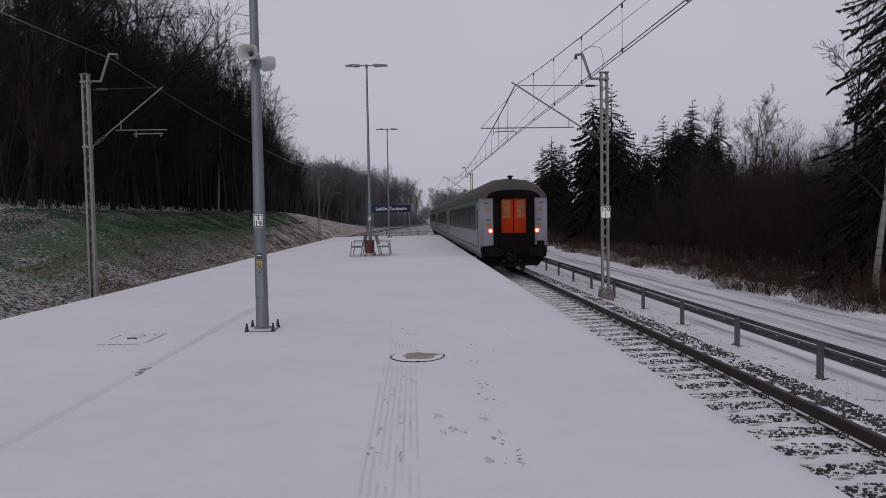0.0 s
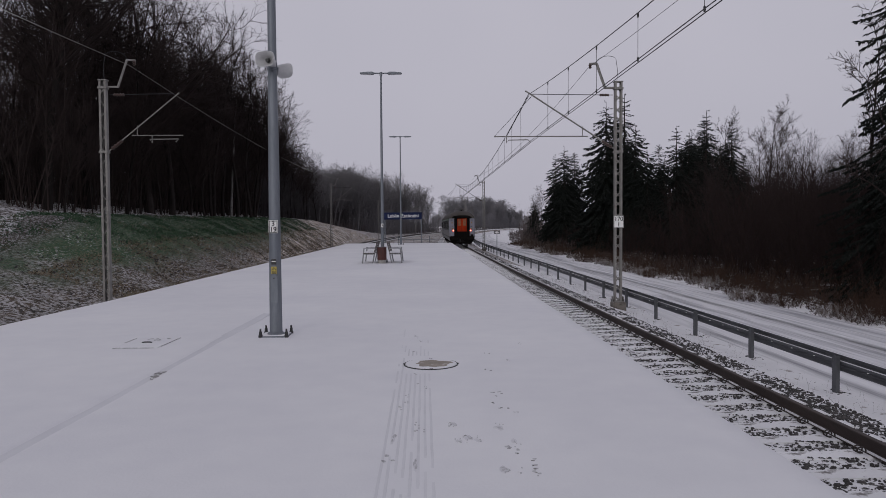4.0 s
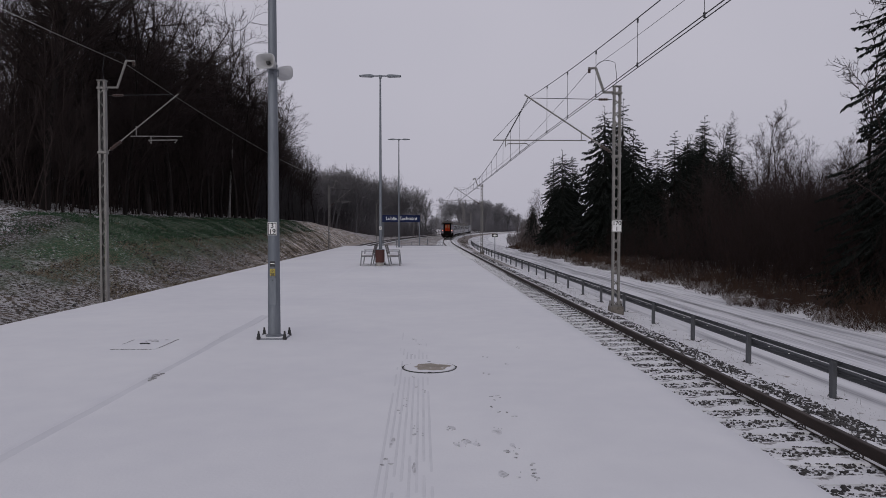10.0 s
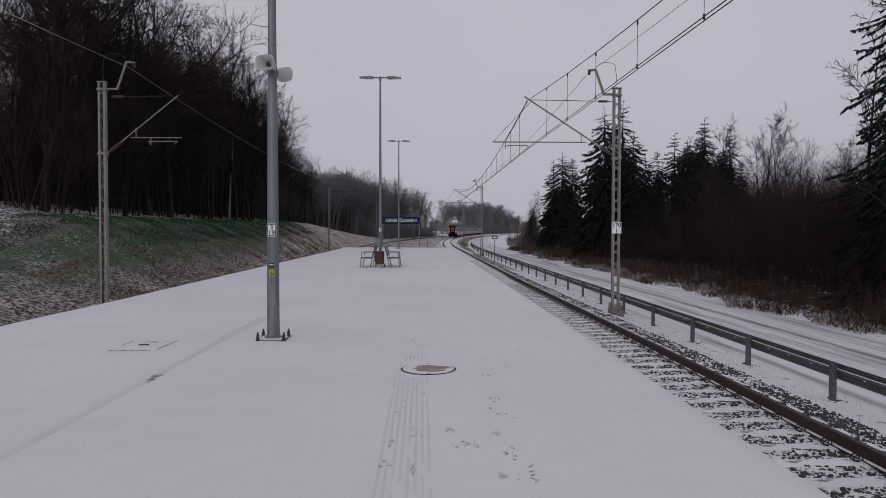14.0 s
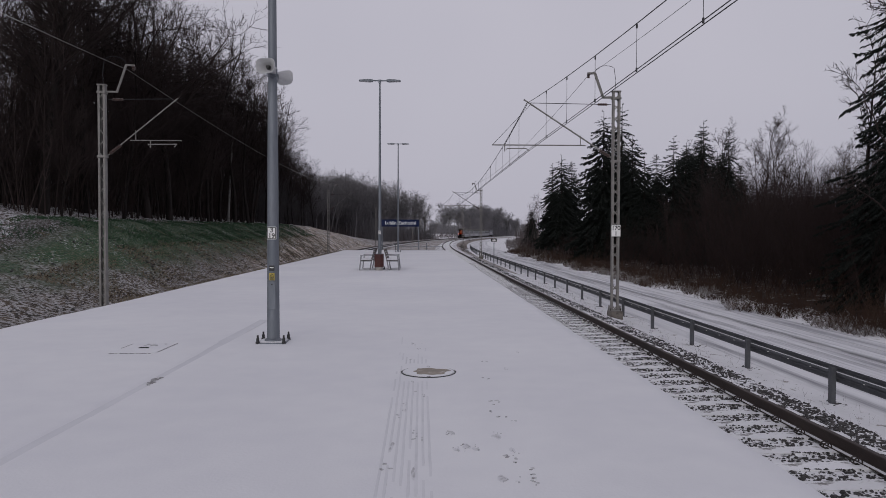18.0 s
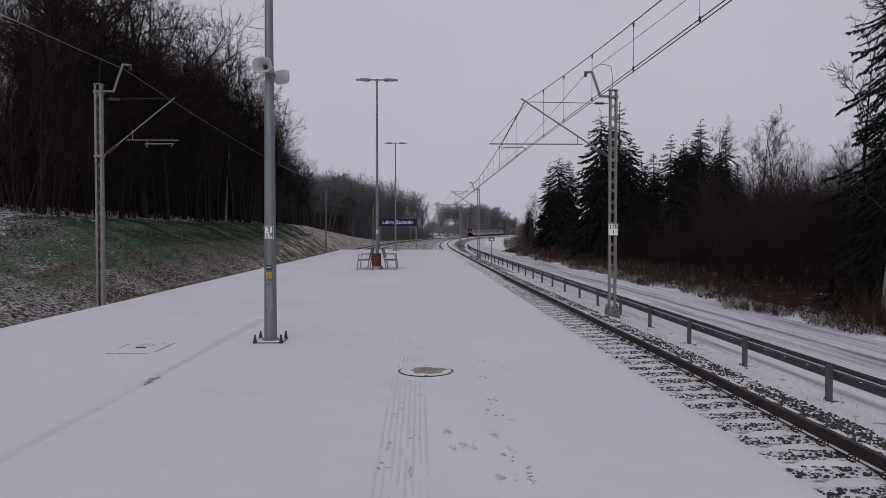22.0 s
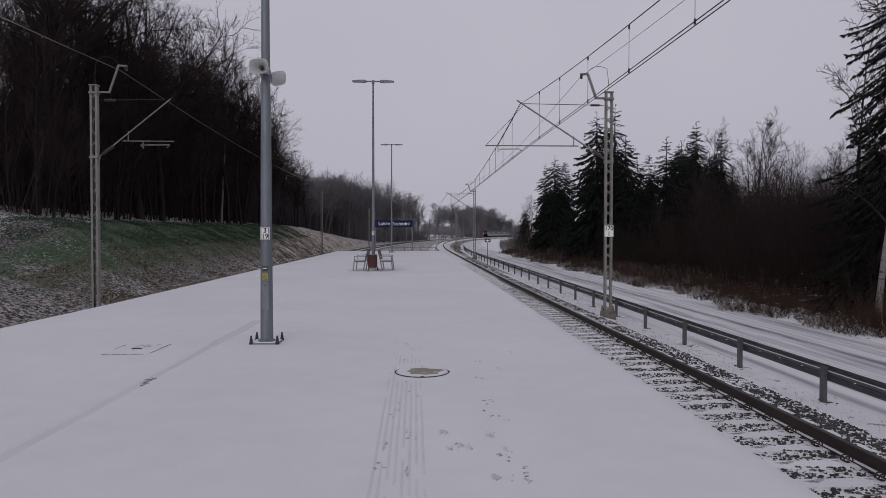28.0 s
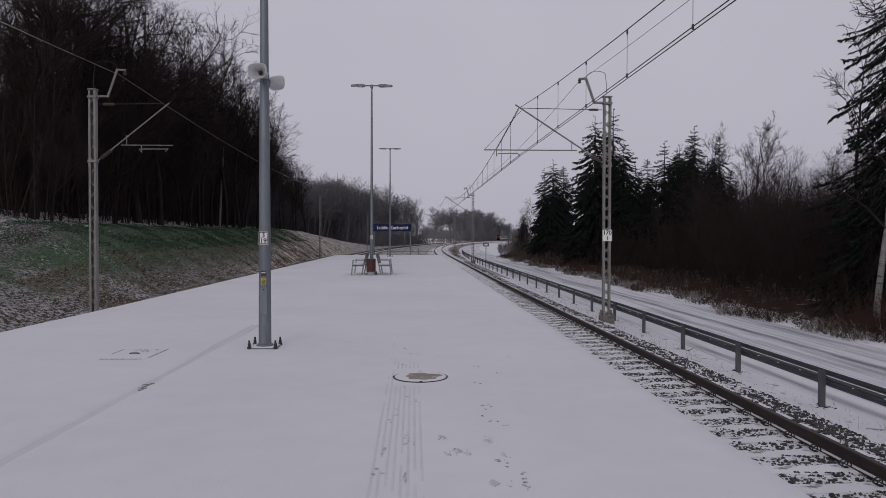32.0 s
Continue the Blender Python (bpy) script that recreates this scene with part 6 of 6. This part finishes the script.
    rng = np.random.default_rng(seed)
    trunk = frusta(np.array([[0, 0, -0.3]]), np.array([[0, 0, h]]), [0.015 * h], [0.02], 8)
    n = int(h * dense)
    z = h * (1 - rng.random(n) ** 0.66 * 0.95)
    z = np.where(rng.random(n) < 0.7, np.round(z / 0.42) * 0.42 + rng.normal(0, 0.07, n), z)
    z = np.clip(z, 0.3, h - 0.05)
    a = rng.uniform(0, 6.283, n)
    lobes = 1 + ragged * 0.6 * np.sin(a * 2 + z * 0.9 + seed) + ragged * 0.5 * np.sin(z * 2.1 + seed * 2)
    ln = reach * ((h - z) / h) ** 0.64 * rng.uniform(1 - ragged * 1.6, 1.06, n) * lobes + 0.16
    p = np.stack([np.zeros(n), np.zeros(n), z], 1)
    d = np.stack([np.cos(a), np.sin(a), np.interp(z / h, [0, 0.6, 0.9, 1], [-0.30, -0.12, 0.25, 0.9])], 1)
    d /= np.linalg.norm(d, axis=1, keepdims=True)
    joints = [p]
    for k in range(5):
        d = d + rng.normal(0, 0.08, (n, 3)) + np.array([0, 0, (-0.16, -0.14, -0.10, 0.02, 0.14)[k]]) * np.clip(ln, 0.2, 1.5)[:, None]
        d /= np.linalg.norm(d, axis=1, keepdims=True)
        joints.append(joints[-1] + d * (ln / 5)[:, None])
    j, r = np.stack(joints, 1), (0.018 + 0.008 * ln)[:, None] * np.linspace(1, 0.25, 6)[None]
    boughs = sticks(j, r, 3)
    # sprays hang from and stand beside each bough, more on the long ones
    i = rng.choice(n, n * reps, p=(ln + 0.25) / (ln + 0.25).sum())
    t = rng.uniform(0.06, 1.0, len(i)) ** 0.8 * 5
    k = np.minimum(t.astype(int), 4)
    f = (t - k)[:, None]
    p = j[i, k] * (1 - f) + j[i, k + 1] * f
    d = j[i, k + 1] - j[i, k]
    d /= np.linalg.norm(d, axis=1, keepdims=True)
    side = np.cross(d, [0, 0, 1.0]) * rng.choice([-1, 1], (len(i), 1))
    way = d * rng.uniform(0.2, 0.9, (len(i), 1)) + side * rng.uniform(0.0, 0.8, (len(i), 1)) + np.array([0, 0, -1.0]) * rng.uniform(-0.1, 1.1, (len(i), 1))
    way /= np.linalg.norm(way, axis=1, keepdims=True)
    size = fine * rng.uniform(0.20, 0.46, len(i)) * np.clip(ln[i] / 2.2, 0.42, 1.15) * h / 14
    mid = p + way * (size * 0.45)[:, None]
    c1 = frusta(p, mid, size * 0.07, size * 0.19, 3)
    tip = sticks(np.stack([mid, p + way * size[:, None]], 1), np.stack([size * 0.19, size * 0.02], 1), 3)
    crown = gathered([boughs] + [(v, np.concatenate([f[:, [0, 1, 2]], f[:, [0, 2, 3]]])) for v, f in (c1,)] + [tip])
    return fast_mesh("trunk", *trunk, True), fast_mesh("crown", *crown)


def tree_kind(name, meshes, label, category, group, bark, leaf):
    t = thing(name, label, category, group)
    part("trunk", meshes[0], bark, t)
    part("crown", meshes[1], leaf, t)
    return t


def top_of(t):
    """Height of a tree's crown over its foot."""
    return max(c[2] for o in t.children for c in o.bound_box)


def set_out(kinds, spots):
    """Trees at (kind, x, y, height of the top over the platform, turn): the first of each kind is the thing itself, the others copies."""
    used = set()
    tops = [top_of(k) for k in kinds]
    for k, x, y, top, turn in spots:
        z = float(ground_z(x, y)) - 0.05
        s = max(0.3, (top - z) / tops[k])
        if k in used:
            o = copy_thing(kinds[k], pose(x, y, z, 0, 0, turn))
            o.scale = (s, s, s)
        else:
            kinds[k].matrix_basis = pose(x, y, z, 0, 0, turn) @ Matrix.Diagonal((s, s, s, 1))
            used.add(k)


def canopy(y):
    """Height of the left wood's treetops over the platform."""
    return float(np.interp(y, [34, 46, 58, 70, 94, 106, 118, 130, 142, 160, 200, 250, 270, 300, 420],
                           [17, 21, 24, 25, 23.6, 21.2, 18.8, 16.6, 16.4, 17.6, 20.0, 21.4, 18.6, 17.5, 16.0]))


def build_trees():
    rng = random.Random(21)
    # left wood along the crest of the bank
    bank = "leafless trees on the bank"
    kinds = [tree_kind("bare_tree", bare_tree(100 + k, h, g, sl, (19, 8, 6), 1.2, fan=fan), lab, "tree", bank, M["bark"], M["twig"])
             for k, (h, g, sl, fan, lab) in enumerate([(20, 0.15, 0.85, 0.6, "tall leafless tree with dark bark"), (21, 0.18, 1.0, 0.8, "tall spreading leafless tree with dark bark"),
                                                       (18, 0.15, 0.72, 0.5, "slender leafless tree with dark bark"), (22, 0.16, 0.8, 0.7, "tall leafless tree with a dense fine crown")])]
    old = [tree_kind("bare_tree", bare_tree(170 + k, 25, 0.30, sl, (15, 9, 7), 1.3, 1.0, 0.26, 0.02), "broad leafless tree with crooked boughs at the wood's edge", "tree", bank, M["bark"], M["twig"])
           for k, sl in enumerate((1.25, 1.05))]
    # trees farther along the line, bark paled to stand for haze
    light = [tree_kind("bare_tree", bare_tree(150 + k, h, g, sl, (20, 9, 6), 1.4, 0.9), "round-crowned leafless tree beside the line", "tree", bank, M["mid_hazebark"], M["mid_hazebark"])
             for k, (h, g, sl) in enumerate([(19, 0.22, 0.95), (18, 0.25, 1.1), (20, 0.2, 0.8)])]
    # broad trees standing dark against the sky over the near part of the bank
    set_out(old, [(0, -22.3, 59.0, 25.5, 30), (1, -23.6, 51.0, 25.0, 150), (1, -22.6, 43.5, 23.0, 75), (0, -28.0, 55.5, 26.0, 210), (1, -26.5, 66.0, 25.0, 300), (0, -33.0, 49.0, 24.5, 10),
                  (1, -21.8, 62.5, 22.5, 250), (1, -30.0, 44.0, 22.0, 190), (0, -38.0, 60.0, 26.0, 120), (1, -25.0, 47.0, 19.0, 20), (0, -31.0, 64.0, 25.5, 330), (1, -36.0, 43.0, 21.0, 100)])
    near, off = [], []
    for row, (u0, step, y_hi) in enumerate([(-21.5, 3.1, 300), (-24.5, 3.0, 300), (-29, 3.4, 280), (-35, 5.0, 200), (-43, 6.5, 170)]):
        y = 36 + rng.uniform(0, 3) - (6 if row > 1 else 0)
        while y < y_hi:
            u = u0 + rng.uniform(-1.0, 0.9)
            top = canopy(y) * rng.uniform(0.86, 1.0)
            if y < 71:
                if not (y < 40 and u > -25) and rng.random() < 0.6:
                    near.append((rng.choice([0, 1, 2, 3]), u, y, top * rng.uniform(0.55, 0.92), rng.uniform(0, 360)))
            elif y < 138:
                near.append((rng.choice([0, 1, 2, 3]), u + float(bend(y)), y, top, rng.uniform(0, 360)))
            elif row < 3:
                off.append((rng.choice([0, 1, 2]), u + float(bend(y)) - 1.5, y, top * rng.uniform(0.8, 1.0), rng.uniform(0, 360)))
            y += step * rng.uniform(0.6, 1.4) * (1 if y < 110 else 1.35)
    set_out(kinds, near)
    # round crowns that end the wood where the line bends away
    for y, o, top in ((176, 12.5, 17.4), (205, 11.5, 18.6), (222, 12, 19.2), (236, 11, 19.0), (252, 10.5, 18.2), (263, 10, 18.0), (276, 10, 17.6), (284, 13, 18.0), (292, 10.5, 16.5), (270, 17, 18.5), (288, 20, 18.5)):
        off.append((1, float(second_x(y)) - o, y, top, y * 7.0))
    set_out(light, off)
    # trees beyond the bend, haze put into their pale grey
    far = [tree_kind("bare_tree", bare_tree(180 + k, 20, 0.26, sl, (19, 9, 6), 3.4, 1.0, 0.18), lab, "tree", "leafless trees beyond the bend", M["far_hazebark"], M["far_hazebark"])
           for k, (sl, lab) in enumerate([(1.35, "broad leafless tree beyond the bend, greyed for haze"), (0.95, "tall leafless tree beyond the bend, greyed for haze")])]
    spots = [(0, 16.5, 402, 19.5, 20), (0, 21.5, 410, 19.0, 140), (0, 12.5, 418, 14.0, 250), (1, 24.5, 398, 15.5, 80), (0, 9.0, 425, 9.5, 10), (1, 26.5, 425, 18.0, 310)]
    for _ in range(46):
        y = rng.uniform(430, 640)
        share = rng.uniform(0.060, 0.150)
        rise = float(np.interp(share, [0.060, 0.075, 0.10, 0.125, 0.15], [0.036, 0.0455, 0.042, 0.026, 0.014]))
        spots.append((rng.choice([0, 1, 1]), share * y, y, 1.65 + rise * y * rng.uniform(0.72, 1.0), rng.uniform(0, 360)))
    set_out(far, [q for q in spots if abs(q[1] - float(main_x(q[2]))) > 9 and abs(q[1] - float(second_x(q[2]))) > 6])
    # right wood: bare birches and alders behind the spruces
    thin = [tree_kind("bare_tree", bare_tree(200 + k, h, g, sl, (19, 7, 5), 0.85, 0.0, 0.09, 0.05), lab, "tree", "leafless trees by the road", M["bark"], M["twig"])
            for k, (h, g, sl, lab) in enumerate([(12, 0.10, 0.7, "slender leafless birch with fine twigs"), (13, 0.11, 0.85, "leafless alder with fine upright twigs")])]
    spots = []
    for _ in range(38):
        y = rng.uniform(52, 120)
        share = rng.uniform(0.33, 0.80)
        rise = float(np.interp(share, [0.33, 0.41, 0.47, 0.51, 0.55, 0.59, 0.63, 0.80], [0.085, 0.15, 0.165, 0.150, 0.118, 0.120, 0.140, 0.17]))
        spots.append((rng.choice([0, 1]), share * y, y, 1.65 + rise * y * rng.uniform(0.55, 0.92), rng.uniform(0, 360)))
    for share, y, rise, turn in ((0.430, 82, 0.162, 10), (0.489, 74, 0.178, 40), (0.508, 77, 0.166, 200), (0.415, 90, 0.150, 90), (0.535, 70, 0.135, 130), (0.600, 62, 0.142, 20), (0.630, 58, 0.150, 70), (0.655, 60, 0.175, 320)):
        spots.append((1 if turn > 100 else 0, share * y, y, 1.65 + rise * y, turn))
    spots += [(0, 24.3, 38.0, 14.5, 20), (1, 22.9, 140, 9.6, 50), (0, 21.9, 146, 8.0, 150)]
    for _ in range(12):
        y = rng.uniform(150, 320)
        spots.append((rng.choice([0, 1]), rng.uniform(34, 60) + float(bend(y)), y, rng.uniform(5, 8), rng.uniform(0, 360)))
    set_out(thin, spots)
    b = tree_kind("birch_tree", bare_tree(300, 13, 0.13, 0.62, (15, 4, 3)), "leafless birch with a pale trunk beside the road", "tree", "leafless trees by the road", M["birch"], M["twig"])
    b.matrix_basis = pose(16.85, 25.2, -1.75, 0, 0, 40)
    pale = copy_thing(b, pose(-21.8, 81.5, float(ground_z(-21.8, 81.5)) - 0.05, 0, 0, 200))
    pale.scale = (1.15, 1.15, 1.15)
    tagged(pale, "leafless birch with a pale thin trunk among dark trees", group="leafless trees on the bank")
    # spruces
    sp = [tree_kind("spruce", spruce(400 + k, 16, rc, *more), lab, "tree", "spruces by the road", M["bark"], M["needle"])
          for k, (rc, lab, *more) in enumerate([(4.2, "dark spruce with drooping boughs"), (5.2, "broad dark spruce with drooping boughs"), (3.7, "narrow dark spruce with ragged top", 40, 0.80, 30, 0.34),
                                               (4.5, "large dark spruce with long drooping boughs beside the road", 74, 0.40, 50, 0.32)])]
    spots = [(1, 23.3, 150, 6.6, 50), (0, 24.6, 156, 6.2, 77), (2, 18.9, 102, 11.6, 75), (1, 19.8, 100, 12.7, 30), (0, 22.1, 104, 12.1, 200), (1, 20.6, 80, 15.5, 10), (2, 23.8, 84, 16.9, 80), (1, 23.3, 78, 12.6, 33),
             (1, 24.5, 72, 8.4, 160), (2, 23.6, 66, 10.7, 120), (1, 25.5, 68, 10.1, 300), (2, 28.0, 70, 12.8, 140), (1, 27.7, 66, 9.4, 20), (2, 28.8, 66, 11.0, 60), (1, 25.2, 62, 7.6, 190), (0, 27.2, 60, 7.4, 240),
             (1, 24.0, 76, 9.6, 15), (0, 25.6, 77, 10.2, 222), (1, 27.3, 72, 11.2, 270), (1, 29.2, 68, 9.4, 310), (0, 28.6, 72, 12.0, 100), (1, 26.3, 70, 10.6, 45), (1, 21.6, 86, 11.0, 130),
             (3, 20.9, 29.5, 15.4, 250), (3, 24.9, 31.5, 15.0, 90)]
    set_out(sp, spots)


build_trees()


# ---------------------------------------------------------------- undergrowth
def saplings(name, xy, h, label, category, material, seed, twigs=12, girth=0.012, lean=0.08, reach=(0.16, 0.36), fine=None, low=0.02):
    """Many thin branching stems in one mesh."""
    rng = np.random.default_rng(seed)
    n = len(xy)
    base = np.concatenate([xy, ground_z(xy[:, 0], xy[:, 1])[:, None] - 0.05], 1)
    way = np.concatenate([rng.normal(0, lean, (n, 2)), np.ones((n, 1))], 1)
    j, r = grown(rng, base, way, h, girth + h * 0.0035, 3, 0.05, 0.07, 0.15)
    out = [sticks(j, r, 3)]
    s, w, ln, rr = offshoots(rng, j, r, twigs, low, 1.0, (0.35, 0.66), reach)
    j1, r1 = grown(rng, s, w + np.array([0, 0, 0.2]), ln, np.clip(rr, fine or 0.6 * girth, None), 1, 0.10, 0.12)
    out.append(sticks(j1, r1, 3))
    me = fast_mesh(name, *gathered(out))
    tagged(part(name, me, material), label, category, kind="stuff")


def clearing(x, y):
    """The open strip in the far wood beside the second line."""
    return (y > 150) & (x > 0.008 * y) & (x < 0.026 * y)


def build_undergrowth():
    rng = np.random.default_rng(31)
    # depth of the left wood
    n = 6000
    y = rng.uniform(25, 215, n)
    u = np.interp(y, [60, 75], [-29, -24]) - 62 * rng.random(n) ** 0.9
    tall = rng.uniform(0.5, 1.0, n) * np.where(y < 76, np.clip(0.21 * np.hypot(u, y), 9, 18), np.interp(y, [76, 94, 118, 130, 160, 215], [15, 17, 13, 10, 9.5, 10]))
    # stems farther off take the bark that is greyed for haze
    for near, m, sd in ((y < 88, "twig", 1), (y >= 88, "hazebark", 21)):
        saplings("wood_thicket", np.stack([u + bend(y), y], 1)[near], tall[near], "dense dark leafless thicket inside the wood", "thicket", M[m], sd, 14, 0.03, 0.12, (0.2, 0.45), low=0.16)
    n = 1500
    y = rng.uniform(34, 190, n)
    u = -21.6 - 5 * rng.random(n)
    keep = ~((y < 41) & (u > -25))
    tall = rng.uniform(4, 12, n) * np.interp(y, [90, 118, 130, 190], [1.0, 0.8, 0.65, 0.65])
    # the same haze-greyed bark for the farther part of the edge
    for near, m, sd in ((y < 95, "twig", 11), (y >= 95, "hazebark", 22)):
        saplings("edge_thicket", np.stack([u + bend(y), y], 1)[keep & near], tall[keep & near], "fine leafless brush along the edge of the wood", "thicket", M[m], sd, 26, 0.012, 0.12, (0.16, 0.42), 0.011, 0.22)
    n = 3000
    y = rng.uniform(195, 312, n)
    x = second_x(y) - 8.5 - 60 * rng.random(n) ** 1.4
    # haze is painted into the bark colour here
    saplings("far_thicket", np.stack([x, y], 1), rng.uniform(3, 9, n), "distant leafless brush inside the wood along the curve", "thicket", M["mid_hazebark"], 2, 14, 0.03)
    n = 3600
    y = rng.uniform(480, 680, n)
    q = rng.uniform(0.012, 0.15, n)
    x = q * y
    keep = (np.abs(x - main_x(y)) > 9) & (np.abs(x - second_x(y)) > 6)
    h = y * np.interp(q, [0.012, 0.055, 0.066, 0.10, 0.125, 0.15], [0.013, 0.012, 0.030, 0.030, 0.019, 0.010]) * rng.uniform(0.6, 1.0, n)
    # palest bark, its colour standing for the haze of distance
    saplings("distant_wood", np.stack([x, y], 1)[keep], h[keep], "distant leafless wood, greyed for haze, closing the view", "wood", M["far_hazebark"], 15, 16, 0.06, 0.08, (0.14, 0.34), 0.05)
    n = 2100
    y = rng.uniform(150, 640, n)
    x = second_x(y) - 7.5 - 16 * rng.random(n)
    x = np.where(y < 215, bend(y) - 19 - 8 * rng.random(n), x)
    saplings("lineside_shrubs", np.stack([x, y], 1), rng.uniform(0.8, 2.6, n) * np.where(clearing(x, y), 0.6, 1.0) * np.where((y > 190) & (y < 315), 1.7, 1.0), "low brown leafless shrubs beside the second line", "shrubs", M["brush"], 12, 12, 0.03, 0.22)
    n = 900
    y = 85 + 130 * rng.random(n)
    u = np.interp(y, [85, 130, 200], [15.3, 15.6, 20.5]) + 5 * rng.random(n)
    saplings("roadside_shrubs", np.stack([u + bend(y), y], 1), rng.uniform(0.5, 1.7, n), "low brown brush along the bend of the road", "shrubs", M["brush"], 13, 13, 0.02, 0.25)
    n = 1200
    y = 112 + 85 * rng.random(n)
    u = 6.6 + 1.7 * rng.random(n) + np.interp(y, [112, 200], [0, 1.0])
    saplings("ditch_grass", np.stack([u + bend(y), y], 1), rng.uniform(0.08, 0.3, n), "dark matted grass in the ditch beyond the guardrail", "grass", M["twig"], 14, 4, 0.012, 0.5)
    # brush of the right wood
    n = 7000
    y = 22 + 118 * rng.random(n) ** 1.15
    u = 18.0 + 34 * rng.random(n) * (0.6 + y / 200)
    keep = ~((y > 52) & (y < 84) & (u < 27) & (rng.random(n) < 0.6))
    saplings("roadside_thicket", np.stack([u + bend(y), y], 1)[keep], (np.clip(rng.normal(6.0, 1.5, n), 1.5, 8.6) * np.interp(y, [22, 50], [0.5, 1.0]) * np.interp(u / y, [0.15, 0.22, 0.30, 0.38, 0.45], [0.28, 0.45, 0.55, 0.8, 1.0]))[keep], "reddish-brown leafless brush behind the road", "thicket", M["thicket"], 3, 22, 0.008, 0.30, (0.18, 0.50), 0.010)
    n = 700
    y = rng.uniform(120, 330, n)
    u = np.interp(y, [120, 200], [16.5, 25]) + 30 * rng.random(n)
    saplings("roadside_thicket", np.stack([u + bend(y), y], 1), np.clip(rng.normal(4.5, 1.5, n), 1.5, 8), "reddish-brown brush along the bend", "thicket", M["brush"], 4, 12, 0.02)
    # weeds and low shrubs at the road's edge
    n = 7600
    y = 18 + 112 * rng.random(n) ** 1.3
    edge = 14.95 + 0.45 * np.sin(y * 0.35) + 0.35 * np.sin(y * 0.9 + 1) + 0.2 * np.sin(y * 2.3)
    u = edge + np.abs(rng.normal(0, 1.5, n))
    h = np.clip(rng.normal(0.34, 0.16, n), 0.10, 0.9) * np.interp(y, [20, 34], [1.5, 1.0]) * (1 + 0.45 * np.sin(y * 1.1)) * np.clip(0.5 + (u - edge) * 0.5, 0.5, 1.8)
    saplings("roadside_weeds", np.stack([u + bend(y), y], 1), h * 1.12, "rusty dry weeds and low shrubs along the road's edge", "weeds", M["dry"], 5, 9, 0.004, 0.55, (0.35, 0.8), 0.0075)
    n = 4200
    y = 22 + 90 * rng.random(n)
    u = 14.95 + 0.45 * np.sin(y * 0.35) + 0.35 * np.sin(y * 0.9 + 1) + np.abs(rng.normal(0.1, 0.75, n))
    keep = np.sin(y * 0.8) + np.sin(y * 2.1 + u) * 0.6 + rng.normal(0, 0.4, n) > 0.15
    saplings("frosted_weeds", np.stack([u + bend(y), y], 1)[keep], np.clip(rng.normal(0.30, 0.15, n), 0.08, 0.75)[keep], "snow-dusted shrubs and weeds by the road", "weeds", M["frost"], 6, 8, 0.006, 0.8, (0.3, 0.7), 0.011)
    n = 900
    y = 38 + 30 * rng.random(n) ** 0.9
    u = 14.9 + 0.45 * np.sin(y * 0.35) + 0.35 * np.sin(y * 0.9 + 1) + 0.3 + np.abs(rng.normal(0, 0.8, n))
    keep = np.sin(y * 1.3) + np.sin(y * 0.5 + 2) + rng.normal(0, 0.5, n) > -0.1
    saplings("frosted_shrubs", np.stack([u + bend(y), y], 1)[keep], rng.uniform(0.12, 0.5, n)[keep], "low snow-dusted shrubs along the road's far edge", "shrubs", M["frost"], 18, 10, 0.005, 0.6, (0.3, 0.6), 0.010)
    # grass of the bank
    for seed, count, lo, hi, m, label, hh in ((7, 30000, -16.2, -21.5, "blade", "green winter grass on top of the bank", 0.11), (8, 15000, -12.4, -16.6, "straw", "pale dead grass scattered over the bank", 0.10), (10, 3200, -12.4, -16.4, "dry", "dark dry stalks scattered over the bank", 0.10)):
        y = 30 + 80 * rng.random(count) ** 1.2
        u = rng.uniform(hi, lo, count)
        if m == "blade":
            keep = (u < -19) | (y > 40 + rng.normal(0.5, 1.0, count))
            y, u = y[keep], u[keep]
            count = len(y)
        x = u + bend(y)
        p = np.stack([x, y, ground_z(x, y) - 0.02], 1)
        tip = p + np.stack([rng.normal(0, 0.09, count), rng.normal(0, 0.09, count), rng.uniform(0.4, 1.3, count) * hh], 1)
        me = fast_mesh("bank_grass", *frusta(p, tip, rng.uniform(0.012, 0.03, count), 0.002, 3))
        tagged(part("bank_grass", me, M[m]), label, "grass", kind="stuff")
    # small stalks in the snow by the guardrail
    n = 500
    y = 9 + 40 * rng.random(n)
    u = rng.uniform(6.9, 9.1, n)
    saplings("snow_weeds", np.stack([u + bend(y), y], 1), rng.uniform(0.08, 0.28, n), "few dry stalks standing in the snow", "weeds", M["dry"], 9, 3, 0.002, 0.3)


build_undergrowth()


# ---------------------------------------------------------------- what moves
LINE_Y = np.arange(0.0, 760.0, 1.0)
LINE_S = np.concatenate([[0.0], np.cumsum(np.hypot(1.0, np.diff(bend(LINE_Y))))])


def on_line(s):
    y = float(np.interp(s, LINE_S, LINE_Y))
    return Vector((float(main_x(y)), y, float(rail_z(y))))


def motions():
    """The train draws away from the platform and follows the bend."""
    for k, car in enumerate(TRAIN):
        half, ahead = (9.5, 13.05 + 26.4 * k) if k < 5 else (4.6, 26.4 * 5 + 8.7)
        rows = []
        for i in range(33):
            t = float(i)
            s = 29.6 + 12.2 * t + 0.075 * t * t + ahead
            a, b = on_line(s - half), on_line(s + half)
            d, mid = b - a, (a + b) / 2
            rows.append((t, pose(mid.x, mid.y, mid.z, math.degrees(math.atan2(d.z, d.y)), 0, -math.degrees(math.atan2(d.x, d.y)))))
        walk(car, rows)


motions()
